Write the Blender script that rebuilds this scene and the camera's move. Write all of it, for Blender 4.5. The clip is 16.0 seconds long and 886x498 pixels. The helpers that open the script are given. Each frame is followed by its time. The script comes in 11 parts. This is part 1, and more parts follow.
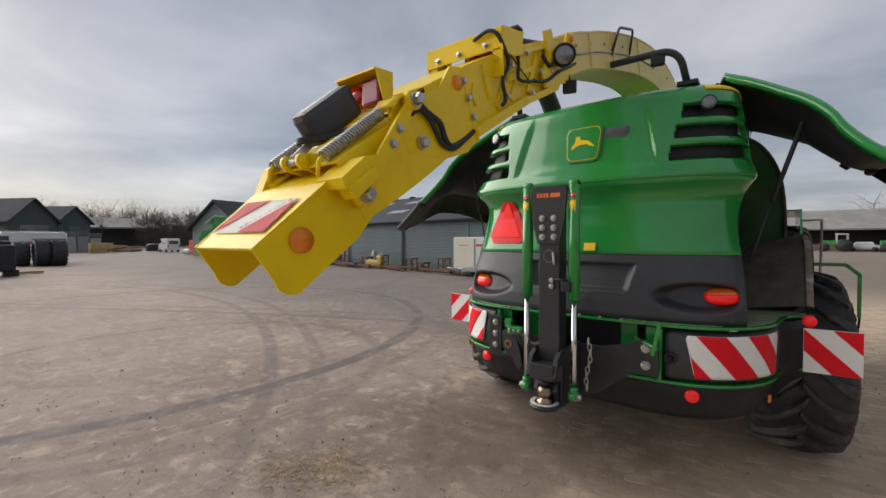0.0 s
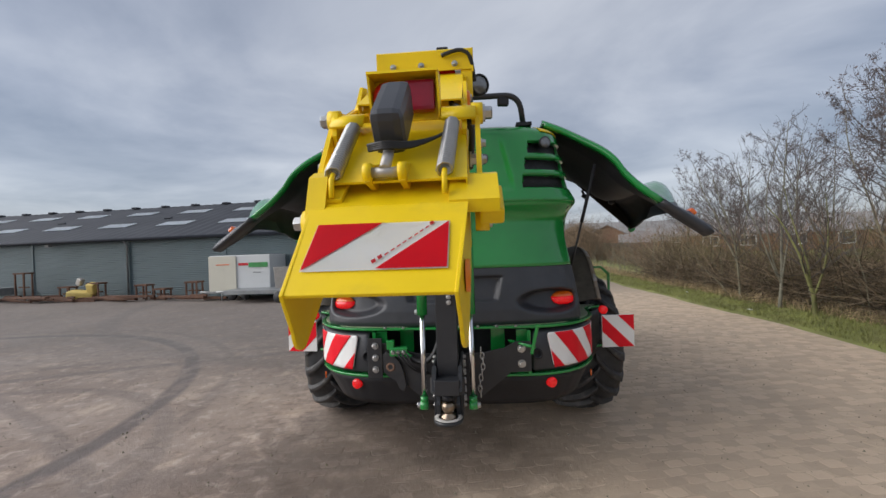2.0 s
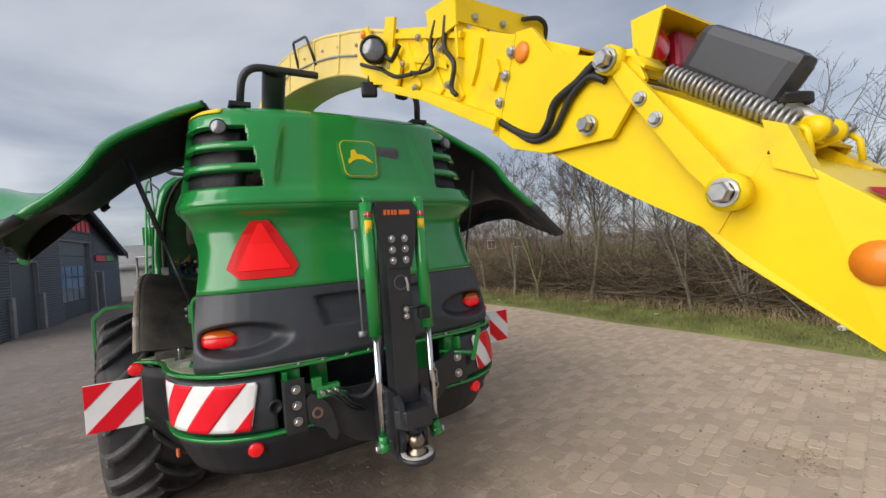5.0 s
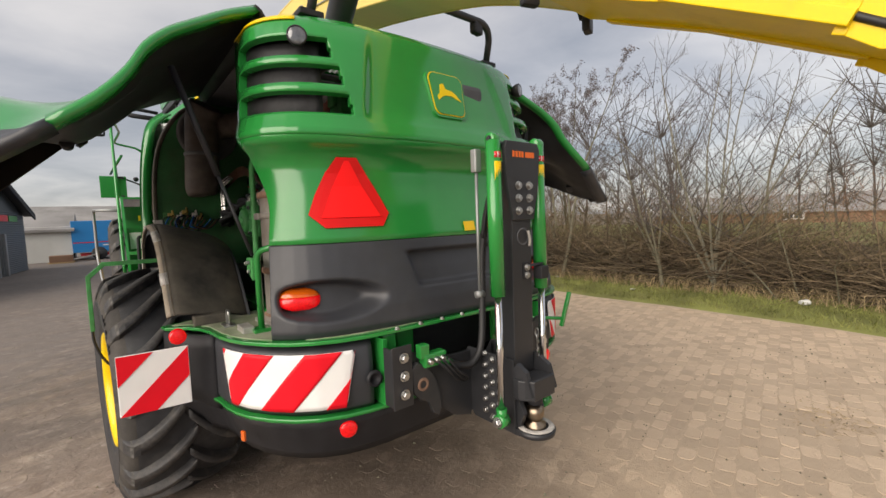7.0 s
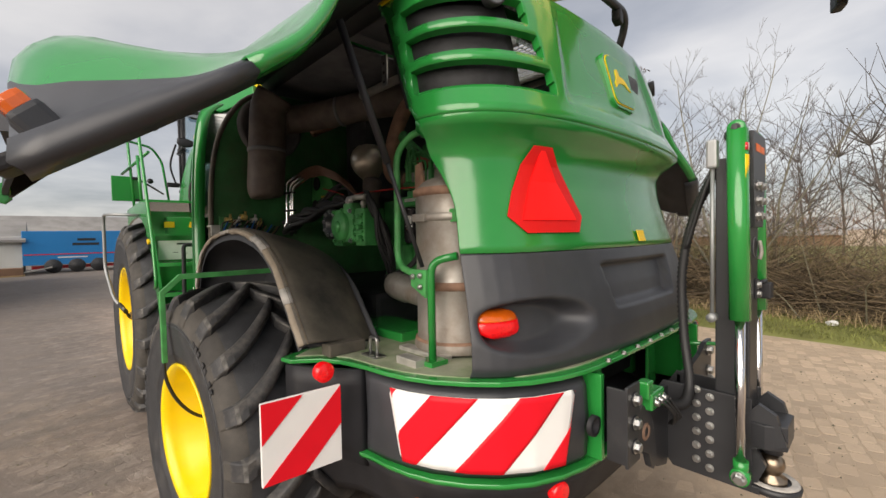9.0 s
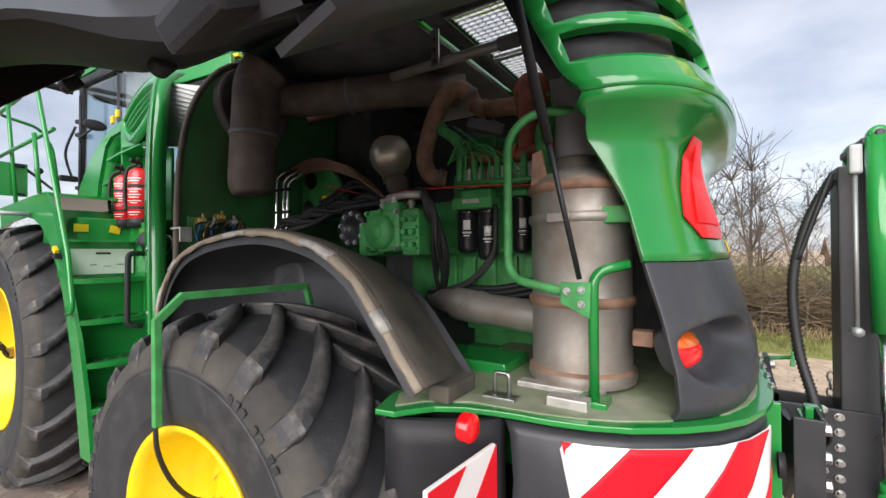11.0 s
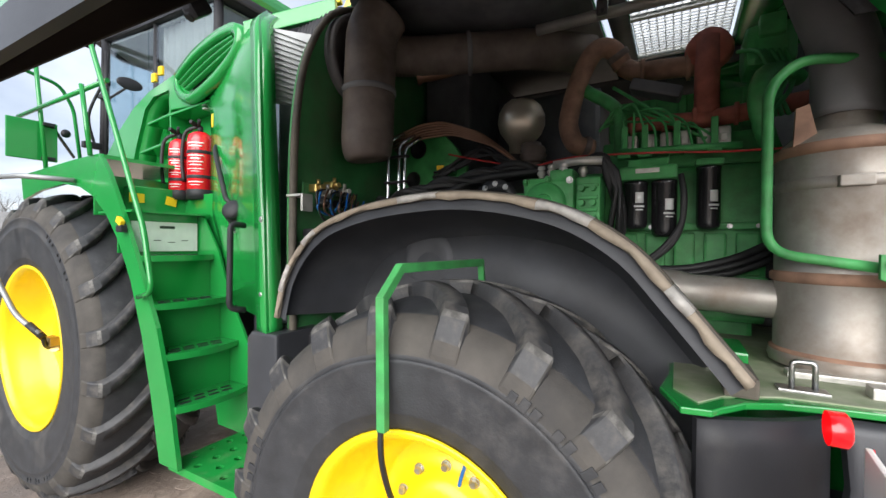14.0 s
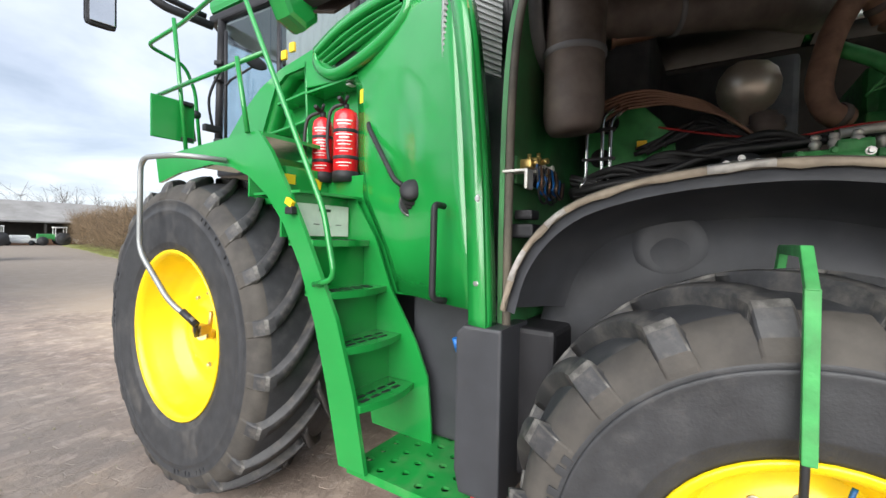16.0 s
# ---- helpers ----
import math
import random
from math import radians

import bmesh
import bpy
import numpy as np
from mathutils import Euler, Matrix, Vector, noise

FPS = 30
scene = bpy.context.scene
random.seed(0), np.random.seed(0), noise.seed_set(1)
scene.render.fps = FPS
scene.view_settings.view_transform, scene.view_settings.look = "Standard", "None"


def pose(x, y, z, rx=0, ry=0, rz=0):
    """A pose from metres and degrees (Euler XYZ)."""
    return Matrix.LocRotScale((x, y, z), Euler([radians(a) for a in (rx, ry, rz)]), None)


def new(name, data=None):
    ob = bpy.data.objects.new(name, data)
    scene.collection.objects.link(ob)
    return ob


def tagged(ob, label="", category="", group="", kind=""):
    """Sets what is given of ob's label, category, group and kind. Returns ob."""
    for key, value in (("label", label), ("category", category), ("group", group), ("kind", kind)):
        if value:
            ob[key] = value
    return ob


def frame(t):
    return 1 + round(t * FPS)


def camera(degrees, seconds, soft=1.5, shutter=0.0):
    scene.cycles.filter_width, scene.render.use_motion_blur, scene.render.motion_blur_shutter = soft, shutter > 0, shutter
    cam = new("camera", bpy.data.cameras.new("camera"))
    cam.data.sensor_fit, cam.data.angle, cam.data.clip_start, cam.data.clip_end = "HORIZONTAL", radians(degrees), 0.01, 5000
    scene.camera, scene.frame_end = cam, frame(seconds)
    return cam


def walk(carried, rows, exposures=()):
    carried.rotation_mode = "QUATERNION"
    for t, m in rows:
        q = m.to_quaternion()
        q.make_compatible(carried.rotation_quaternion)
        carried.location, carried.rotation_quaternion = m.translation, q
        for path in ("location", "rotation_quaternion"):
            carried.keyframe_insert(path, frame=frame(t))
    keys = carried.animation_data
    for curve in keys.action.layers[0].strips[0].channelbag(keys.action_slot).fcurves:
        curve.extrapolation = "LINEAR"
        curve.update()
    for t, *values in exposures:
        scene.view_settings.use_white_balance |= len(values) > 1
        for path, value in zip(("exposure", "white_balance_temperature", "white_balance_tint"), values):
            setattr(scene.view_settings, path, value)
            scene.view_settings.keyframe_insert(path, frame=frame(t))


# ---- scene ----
cam = camera(93.6, 16.0)
METRES, EYE, TILT, LEAN, TURN = 7.92, 1.92, 0.0, 0.0, 38.2
ROWS = [
    (0.0, 0.0, 0.0, 0.0, -0.01, -1.58, 0.27),
    (0.5, -0.0277, 0.0155, 0.0017, -7.12, -1.28, 0.48),
    (1.0, -0.0653, 0.0219, 0.0028, -15.23, -0.94, 0.75),
    (1.5, -0.0936, 0.0327, 0.0047, -24.05, -0.52, 1.25),
    (2.0, -0.1177, 0.0538, 0.0072, -33.57, -0.27, 1.97),
    (2.5, -0.1379, 0.0747, 0.0084, -42.71, -0.01, 2.83),
    (3.0, -0.1637, 0.0959, 0.0112, -50.7, -0.02, 3.61),
    (5.5, -0.1876, 0.2594, 0.0079, -71.22, -1.04, 3.87),
    (6.0, -0.1831, 0.2918, 0.0052, -72.97, -2.02, 3.19),
    (6.5, -0.1898, 0.3284, -0.0006, -75.23, -3.15, 2.49),
    (7.0, -0.1918, 0.3634, -0.0033, -77.29, -4.19, 2.09),
    (7.5, -0.1803, 0.3982, -0.007, -79.15, -4.91, 1.87),
    (8.0, -0.1743, 0.4359, -0.0076, -80.16, -4.45, 1.79),
    (8.5, -0.1742, 0.4791, -0.0071, -80.69, -3.2, 1.6),
    (9.0, -0.1619, 0.5129, -0.0075, -81.64, -1.83, 1.08),
    (9.5, -0.1398, 0.5441, -0.0049, -83.49, -0.53, 0.67),
    (10.0, -0.1278, 0.5766, -0.0066, -86.78, 0.16, 0.56),
    (12.5, -0.0955, 0.6909, -0.0193, -102.9, 0.1, 0.15),
    (13.0, -0.0909, 0.7075, -0.0203, -102.35, -0.14, -0.08),
    (13.5, -0.0759, 0.7248, -0.0227, -100.79, -0.39, -0.22),
    (14.0, -0.0611, 0.745, -0.0234, -98.94, -0.62, -0.47),
    (14.5, -0.0512, 0.7726, -0.0272, -97.81, -0.87, -0.68),
    (15.0, -0.045, 0.8028, -0.0269, -95.89, -1.33, -0.92),
    (15.5, -0.0304, 0.8283, -0.0308, -94.95, -1.34, -1.07),
    (16.0, -0.0138, 0.8523, -0.0307, -95.06, -1.47, -1.08),
]
walk(cam, [(t, pose(1.238, -3.26, EYE, TILT, LEAN, TURN) @ pose(METRES * x, METRES * y, METRES * z, 90 + pitch, roll, yaw)) for t, x, y, z, yaw, pitch, roll in ROWS],
     [(0.0, 0.0, 6500, 12), (2.0, 0.05, 6100, 12), (3.0, 0.05, 6050, 12), (5.5, 0.15, 6400, 12), (7.5, 0.33, 7050, 14), (9.0, 0.35, 6950, 13), (10.0, 0.45, 6600, 14), (12.5, 1.0, 6100, 12), (16.0, 1.0, 6150, 10)])

# ---- world, sun ----
world = bpy.data.worlds.new("overcast_sky")
scene.world = world
world.use_nodes = True
wn, wl = world.node_tree.nodes, world.node_tree.links
wn.clear()
SUN_EL, SUN_ROT = radians(26), radians(258)
sky = wn.new("ShaderNodeTexSky")
sky.sky_type, sky.sun_disc = "NISHITA", False
sky.sun_elevation, sky.sun_rotation = SUN_EL, SUN_ROT
tc = wn.new("ShaderNodeTexCoord")
sep = wn.new("ShaderNodeSeparateXYZ")
wl.new(tc.outputs["Generated"], sep.inputs[0])
zc = wn.new("ShaderNodeMath"); zc.operation = "MAXIMUM"; zc.inputs[1].default_value = 0.0
wl.new(sep.outputs["Z"], zc.inputs[0])
za = wn.new("ShaderNodeMath"); za.operation = "ADD"; za.inputs[1].default_value = 0.16
wl.new(zc.outputs[0], za.inputs[0])
dome = wn.new("ShaderNodeVectorMath"); dome.operation = "DIVIDE"
comb = wn.new("ShaderNodeCombineXYZ")
for k in range(3):
    wl.new(za.outputs[0], comb.inputs[k])
wl.new(tc.outputs["Generated"], dome.inputs[0])
wl.new(comb.outputs[0], dome.inputs[1])
n1 = wn.new("ShaderNodeTexNoise"); n1.inputs["Scale"].default_value = 0.95
n1.inputs["Detail"].default_value, n1.inputs["Roughness"].default_value = 7, 0.52
n1.inputs["Distortion"].default_value = 0.35
wl.new(dome.outputs[0], n1.inputs["Vector"])
ramp = wn.new("ShaderNodeValToRGB")
e = ramp.color_ramp.elements
e[0].position, e[0].color = 0.30, (0.36, 0.40, 0.47, 1)
e[1].position, e[1].color = 0.72, (0.98, 0.99, 1.0, 1)
m = ramp.color_ramp.elements.new(0.48); m.color = (0.60, 0.63, 0.69, 1)
wl.new(n1.outputs["Fac"], ramp.inputs[0])
bg1 = wn.new("ShaderNodeBackground"); bg1.inputs["Strength"].default_value = 0.026
wl.new(sky.outputs[0], bg1.inputs[0])
bg2 = wn.new("ShaderNodeBackground"); bg2.inputs["Strength"].default_value = 0.54
wl.new(ramp.outputs[0], bg2.inputs[0])
add = wn.new("ShaderNodeAddShader")
wl.new(bg1.outputs[0], add.inputs[0]); wl.new(bg2.outputs[0], add.inputs[1])
wo = wn.new("ShaderNodeOutputWorld")
wl.new(add.outputs[0], wo.inputs[0])

sun = new("sun", bpy.data.lights.new("sun", "SUN"))
sun.data.energy, sun.data.angle, sun.data.color = 3.6, radians(70), (1.0, 0.95, 0.87)
sun.matrix_world = pose(0, 0, 30, 64, 0, -78)

# ---- materials ----
def material(name, colour, rough=0.5, metal=0.0, coat=0.0, vary=0.12, scale=6.0, bump=0.0, bump_scale=60.0,
             dirt=None, dirt_amount=0.0, dirt_scale=3.0, emit=None, strength=0.0, alpha=None, per_piece=0.0):
    """A painted, moulded or natural surface: two scales of colour variation, dust, and fine relief."""
    mt = bpy.data.materials.new(name)
    mt.use_nodes = True
    n, l = mt.node_tree.nodes, mt.node_tree.links
    b = n["Principled BSDF"]
    co = n.new("ShaderNodeTexCoord")
    big = n.new("ShaderNodeTexNoise")
    big.inputs["Scale"].default_value, big.inputs["Detail"].default_value = scale, 6
    l.new(co.outputs["Object"], big.inputs["Vector"])
    fine = n.new("ShaderNodeTexNoise")
    fine.inputs["Scale"].default_value, fine.inputs["Detail"].default_value = bump_scale, 4
    l.new(co.outputs["Object"], fine.inputs["Vector"])
    r = n.new("ShaderNodeValToRGB")
    lo, hi = [tuple(c * f for c in colour) + (1,) for f in (1 - vary, 1 + vary)]
    r.color_ramp.elements[0].position, r.color_ramp.elements[0].color = 0.3, lo
    r.color_ramp.elements[1].position, r.color_ramp.elements[1].color = 0.7, hi
    l.new(big.outputs["Fac"], r.inputs[0])
    out = r.outputs[0]
    if per_piece:
        info = n.new("ShaderNodeObjectInfo")
        geo = n.new("ShaderNodeNewGeometry")
        sm = n.new("ShaderNodeMath"); sm.operation = "ADD"
        l.new(info.outputs["Random"], sm.inputs[0]); l.new(geo.outputs["Random Per Island"], sm.inputs[1])
        fr = n.new("ShaderNodeMath"); fr.operation = "FRACT"; l.new(sm.outputs[0], fr.inputs[0])
        mr = n.new("ShaderNodeMapRange")
        mr.inputs["To Min"].default_value, mr.inputs["To Max"].default_value = 1 - per_piece, 1 + per_piece
        l.new(fr.outputs[0], mr.inputs["Value"])
        mul = n.new("ShaderNodeVectorMath"); mul.operation = "SCALE"
        l.new(out, mul.inputs[0]); l.new(mr.outputs[0], mul.inputs["Scale"])
        out = mul.outputs[0]
    if dirt:
        dn = n.new("ShaderNodeTexNoise")
        dn.inputs["Scale"].default_value, dn.inputs["Detail"].default_value = dirt_scale, 8
        dn.inputs["Roughness"].default_value = 0.65
        l.new(co.outputs["Object"], dn.inputs["Vector"])
        dr = n.new("ShaderNodeMapRange")
        dr.inputs["From Min"].default_value, dr.inputs["From Max"].default_value = 0.62 - 0.35 * dirt_amount, 0.85
        dr.inputs["To Max"].default_value = min(1, dirt_amount * 1.6)
        l.new(dn.outputs["Fac"], dr.inputs["Value"])
        mx = n.new("ShaderNodeMix"); mx.data_type = "RGBA"
        l.new(dr.outputs[0], mx.inputs["Factor"]); l.new(out, mx.inputs["A"])
        mx.inputs["B"].default_value = (*dirt, 1)
        out = mx.outputs["Result"]
        rr = n.new("ShaderNodeMapRange")
        rr.inputs["To Min"].default_value, rr.inputs["To Max"].default_value = rough, min(1, rough + 0.4)
        l.new(dr.outputs[0], rr.inputs["Value"]); l.new(rr.outputs[0], b.inputs["Roughness"])
    else:
        rr = n.new("ShaderNodeMapRange")
        rr.inputs["To Min"].default_value, rr.inputs["To Max"].default_value = max(0.02, rough * 0.85), min(1, rough * 1.15)
        l.new(big.outputs["Fac"], rr.inputs["Value"]); l.new(rr.outputs[0], b.inputs["Roughness"])
    l.new(out, b.inputs["Base Color"])
    b.inputs["Metallic"].default_value = metal
    b.inputs["Coat Weight"].default_value, b.inputs["Coat Roughness"].default_value = coat, 0.12
    if bump:
        bp = n.new("ShaderNodeBump")
        bp.inputs["Strength"].default_value, bp.inputs["Distance"].default_value = bump, 0.004
        l.new(fine.outputs["Fac"], bp.inputs["Height"]); l.new(bp.outputs[0], b.inputs["Normal"])
    if emit:
        b.inputs["Emission Color"].default_value, b.inputs["Emission Strength"].default_value = (*emit, 1), strength
    return mt


def glass(name, tint=(0.8, 0.88, 0.88), rough=0.02):
    mt = bpy.data.materials.new(name)
    mt.use_nodes = True
    n, l = mt.node_tree.nodes, mt.node_tree.links
    n.clear()
    tr = n.new("ShaderNodeBsdfTransparent"); tr.inputs[0].default_value = (*tint, 1)
    gl = n.new("ShaderNodeBsdfGlossy"); gl.inputs["Roughness"].default_value = rough
    lw = n.new("ShaderNodeLayerWeight"); lw.inputs["Blend"].default_value = 0.5
    pw = n.new("ShaderNodeMath"); pw.operation = "POWER"; pw.inputs[1].default_value = 3.0
    l.new(lw.outputs["Facing"], pw.inputs[0])
    fr = n.new("ShaderNodeMapRange"); fr.inputs["To Min"].default_value, fr.inputs["To Max"].default_value = 0.05, 0.55
    l.new(pw.outputs[0], fr.inputs["Value"])
    mx = n.new("ShaderNodeMixShader"); out = n.new("ShaderNodeOutputMaterial")
    l.new(fr.outputs[0], mx.inputs[0]); l.new(tr.outputs[0], mx.inputs[1]); l.new(gl.outputs[0], mx.inputs[2])
    l.new(mx.outputs[0], out.inputs[0])
    return mt


GREEN = material("green_paint", (0.017, 0.245, 0.045), 0.20, coat=0.55, vary=0.07, scale=3, dirt=(0.10, 0.16, 0.07), dirt_amount=0.12)
GREEN_DULL = material("green_cast_iron", (0.055, 0.30, 0.08), 0.5, vary=0.25, scale=14, bump=0.3, dirt=(0.10, 0.09, 0.06), dirt_amount=0.35)
GREEN_WORN = material("worn_green_deck", (0.13, 0.20, 0.085), 0.6, vary=0.25, scale=9, bump=0.3, dirt=(0.46, 0.43, 0.35), dirt_amount=0.95, dirt_scale=5)
STEP_GREEN = material("scuffed_green_step", (0.014, 0.24, 0.04), 0.4, vary=0.1, scale=5, dirt=(0.16, 0.26, 0.13), dirt_amount=0.4, dirt_scale=6)
GREEN_DARK = material("green_inner_wall", (0.042, 0.20, 0.062), 0.55, vary=0.3, scale=5, dirt=(0.13, 0.12, 0.09), dirt_amount=0.5)
YELLOW = material("yellow_paint", (0.82, 0.575, 0.0), 0.38, coat=0.05, vary=0.06, scale=4, dirt=(0.36, 0.26, 0.05), dirt_amount=0.24, dirt_scale=5)
YELLOW.node_tree.nodes["Principled BSDF"].inputs["Specular IOR Level"].default_value = 0.3
YELLOW_PALE = material("sun_bleached_yellow_paint", (0.74, 0.56, 0.16), 0.5, vary=0.1, scale=3, dirt=(0.4, 0.34, 0.2), dirt_amount=0.25)
RIM_YELLOW = material("rim_yellow", (0.85, 0.60, 0.0), 0.35, coat=0.2, vary=0.06, dirt=(0.34, 0.26, 0.12), dirt_amount=0.2)
GREY_PLASTIC = material("dark_grey_plastic", (0.040, 0.042, 0.048), 0.42, vary=0.12, scale=8, bump=0.12, bump_scale=240, dirt=(0.12, 0.11, 0.10), dirt_amount=0.15)
BLACK = material("black_plastic", (0.022, 0.022, 0.025), 0.5, vary=0.2, bump=0.1, bump_scale=200, dirt=(0.10, 0.09, 0.07), dirt_amount=0.18)
BLACK.node_tree.nodes["Principled BSDF"].inputs["Specular IOR Level"].default_value = 0.3
BLACK_STEEL = material("black_painted_steel", (0.024, 0.025, 0.028), 0.42, vary=0.2, dirt=(0.12, 0.10, 0.08), dirt_amount=0.15)
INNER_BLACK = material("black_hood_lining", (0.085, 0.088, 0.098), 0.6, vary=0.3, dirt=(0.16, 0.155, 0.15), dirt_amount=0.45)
LINING_END = material("brown_dusty_lining", (0.050, 0.040, 0.034), 0.65, vary=0.3, scale=4)
PANEL_LINING = material("black_panel_lining", (0.026, 0.026, 0.030), 0.6, vary=0.3, dirt=(0.04, 0.038, 0.036), dirt_amount=0.2)
INNER_DARK = material("unlit_port", (0.012, 0.012, 0.013), 0.7, vary=0.2)
FILTER_BLACK = material("glossy_black_canister", (0.018, 0.018, 0.020), 0.25, coat=0.4, vary=0.15)
SOOT = material("sooty_pipe", (0.135, 0.110, 0.095), 0.62, vary=0.35, scale=8, dirt=(0.09, 0.06, 0.045), dirt_amount=0.45)
RUBBER = material("tyre_rubber", (0.030, 0.031, 0.034), 0.55, vary=0.25, scale=14, bump=0.3, bump_scale=120, dirt=(0.19, 0.17, 0.145), dirt_amount=0.24, dirt_scale=3.5)
LUG_TOP = material("worn_dusty_lug", (0.034, 0.034, 0.036), 0.55, vary=0.3, scale=12, bump=0.35, bump_scale=90, dirt=(0.20, 0.18, 0.155), dirt_amount=0.42, dirt_scale=13)
SHOULDER = material("dusty_tread_floor", (0.058, 0.052, 0.045), 0.8, vary=0.3, scale=9, bump=0.3, bump_scale=80, dirt=(0.030, 0.030, 0.032), dirt_amount=0.55, dirt_scale=5)
LUG_EDGE = material("dusty_lug_edge", (0.060, 0.057, 0.053), 0.8, vary=0.45, scale=11, bump=0.3, bump_scale=70, dirt=(0.36, 0.345, 0.32), dirt_amount=0.5, dirt_scale=16)
FENDER_INNER = material("dark_mudguard_underside", (0.042, 0.044, 0.050), 0.6, vary=0.3, scale=4, dirt=(0.10, 0.10, 0.10), dirt_amount=0.3, dirt_scale=5)
FENDER_MAT = material("dusty_mudguard_plastic", (0.050, 0.046, 0.040), 0.65, vary=0.3, dirt=(0.20, 0.17, 0.125), dirt_amount=0.85, dirt_scale=3, bump=0.3, bump_scale=40)
FENDER_EDGE = material("worn_mudguard_edge", (0.30, 0.25, 0.19), 0.7, vary=0.2, scale=12, dirt=(0.12, 0.10, 0.08), dirt_amount=0.4, dirt_scale=14)
HOSE = material("black_rubber_hose", (0.016, 0.016, 0.017), 0.55, vary=0.2)
CHROME = material("chromed_rod", (0.72, 0.72, 0.72), 0.16, 1.0, vary=0.05)
BOLT = material("zinc_plated_bolt", (0.50, 0.50, 0.49), 0.35, 1.0, vary=0.15, scale=30)
STEEL = material("bare_steel", (0.42, 0.40, 0.37), 0.45, 0.5, vary=0.15, scale=12, dirt=(0.20, 0.13, 0.08), dirt_amount=0.3)
STAINLESS = material("heat_stained_stainless", (0.40, 0.375, 0.34), 0.46, 0.65, vary=0.16, scale=5, bump=0.05, dirt=(0.20, 0.135, 0.09), dirt_amount=0.6, dirt_scale=4)
DOME = material("polished_heat_shield", (0.62, 0.56, 0.46), 0.38, 0.75, vary=0.12, scale=7, dirt=(0.30, 0.22, 0.15), dirt_amount=0.3, dirt_scale=6)
PIPE_BROWN = material("brown_steel_pipe", (0.26, 0.15, 0.10), 0.4, 0.6, vary=0.2)
RISER = material("grey_lagged_pipe", (0.17, 0.17, 0.175), 0.7, vary=0.2, scale=6, bump=0.2, dirt=(0.10, 0.08, 0.07), dirt_amount=0.3)
RUST = material("rusty_exhaust", (0.29, 0.17, 0.115), 0.75, 0.2, vary=0.3, scale=14, bump=0.2, dirt=(0.11, 0.08, 0.06), dirt_amount=0.4)
RUST_RED = material("red_oxide_manifold", (0.36, 0.11, 0.075), 0.8, vary=0.3, scale=14, bump=0.2)
ALU = material("cast_aluminium", (0.58, 0.56, 0.52), 0.5, 0.7, vary=0.2, scale=20, bump=0.2)
SPRING_M = material("galvanised_spring", (0.40, 0.40, 0.39), 0.4, 0.85, vary=0.12)
WHITE_REFL = material("white_reflective_film", (0.86, 0.86, 0.84), 0.35, vary=0.03, dirt=(0.5, 0.47, 0.42), dirt_amount=0.1)
RED_REFL = material("red_reflective_film", (0.80, 0.010, 0.022), 0.4, vary=0.05, dirt=(0.5, 0.08, 0.06), dirt_amount=0.06)
# emission added to brighten the fluorescent film, which is no lamp
SMV_RED = material("fluorescent_film_glow", (0.92, 0.012, 0.012), 0.4, vary=0.04, emit=(1.0, 0.01, 0.01), strength=0.12)
SMV_EDGE = material("dark_red_film", (0.72, 0.014, 0.014), 0.3, vary=0.04)
for film_ in (SMV_RED, SMV_EDGE, RED_REFL):
    film_.node_tree.nodes["Principled BSDF"].inputs["Specular IOR Level"].default_value = 0.2
RED_LENS = material("red_lamp_lens", (0.60, 0.008, 0.010), 0.12, coat=1.0, vary=0.1, scale=40)
# lit tail lamps; the round reflectors glow with it too, though no lamps
RED_LIT = material("glowing_red_lens", (0.55, 0.005, 0.008), 0.2, coat=0.5, vary=0.3, scale=70, emit=(1.0, 0.004, 0.006), strength=0.30)
DARK_RED_LENS = material("dark_red_lamp_lens", (0.26, 0.004, 0.02), 0.35, coat=0.15, vary=0.1, scale=40)
PALE_WORN = material("worn_pale_paint", (0.42, 0.40, 0.37), 0.6, vary=0.25, scale=30)
# faint glow added to amber lenses and side reflectors that are not lit
ORANGE_LENS = material("amber_lamp_lens", (0.72, 0.12, 0.006), 0.18, coat=1.0, vary=0.08, scale=40, emit=(1.0, 0.2, 0.01), strength=0.03)
ORANGE_REFL = material("amber_reflector", (0.78, 0.22, 0.01), 0.3, vary=0.06, scale=50)
CLEAR_LENS = material("clear_lamp_lens", (0.16, 0.165, 0.17), 0.12, 0.5, coat=1.0, vary=0.2, scale=60)
LABEL_YELLOW = material("yellow_label", (0.85, 0.55, 0.01), 0.45, vary=0.05)
LABEL_WHITE = material("white_label", (0.72, 0.72, 0.70), 0.5, vary=0.06, scale=20)
LABEL_BLACK = material("black_print", (0.02, 0.02, 0.02), 0.5, vary=0.1)
LABEL_ORANGE = material("orange_print", (0.80, 0.16, 0.02), 0.5, vary=0.06)
LABEL_RED = material("red_print", (0.62, 0.02, 0.03), 0.5, vary=0.06)
EXT_RED = material("extinguisher_red", (0.62, 0.012, 0.018), 0.25, coat=0.5, vary=0.05)
BRASS = material("brass_fitting", (0.55, 0.40, 0.14), 0.35, 0.9, vary=0.1)
BALL_M = material("greased_ball", (0.34, 0.27, 0.20), 0.3, 1.0, vary=0.25, scale=20, dirt=(0.08, 0.05, 0.03), dirt_amount=0.4, dirt_scale=20)
BLUE_TUBE = material("blue_air_hose", (0.01, 0.12, 0.40), 0.4, vary=0.1)
WIRE_RED = material("red_wire", (0.45, 0.02, 0.02), 0.5, vary=0.1)
GLASS = glass("cab_glass", (0.80, 0.87, 0.90))
CAB_GREY = material("cab_interior_grey", (0.36, 0.36, 0.37), 0.7, vary=0.12)
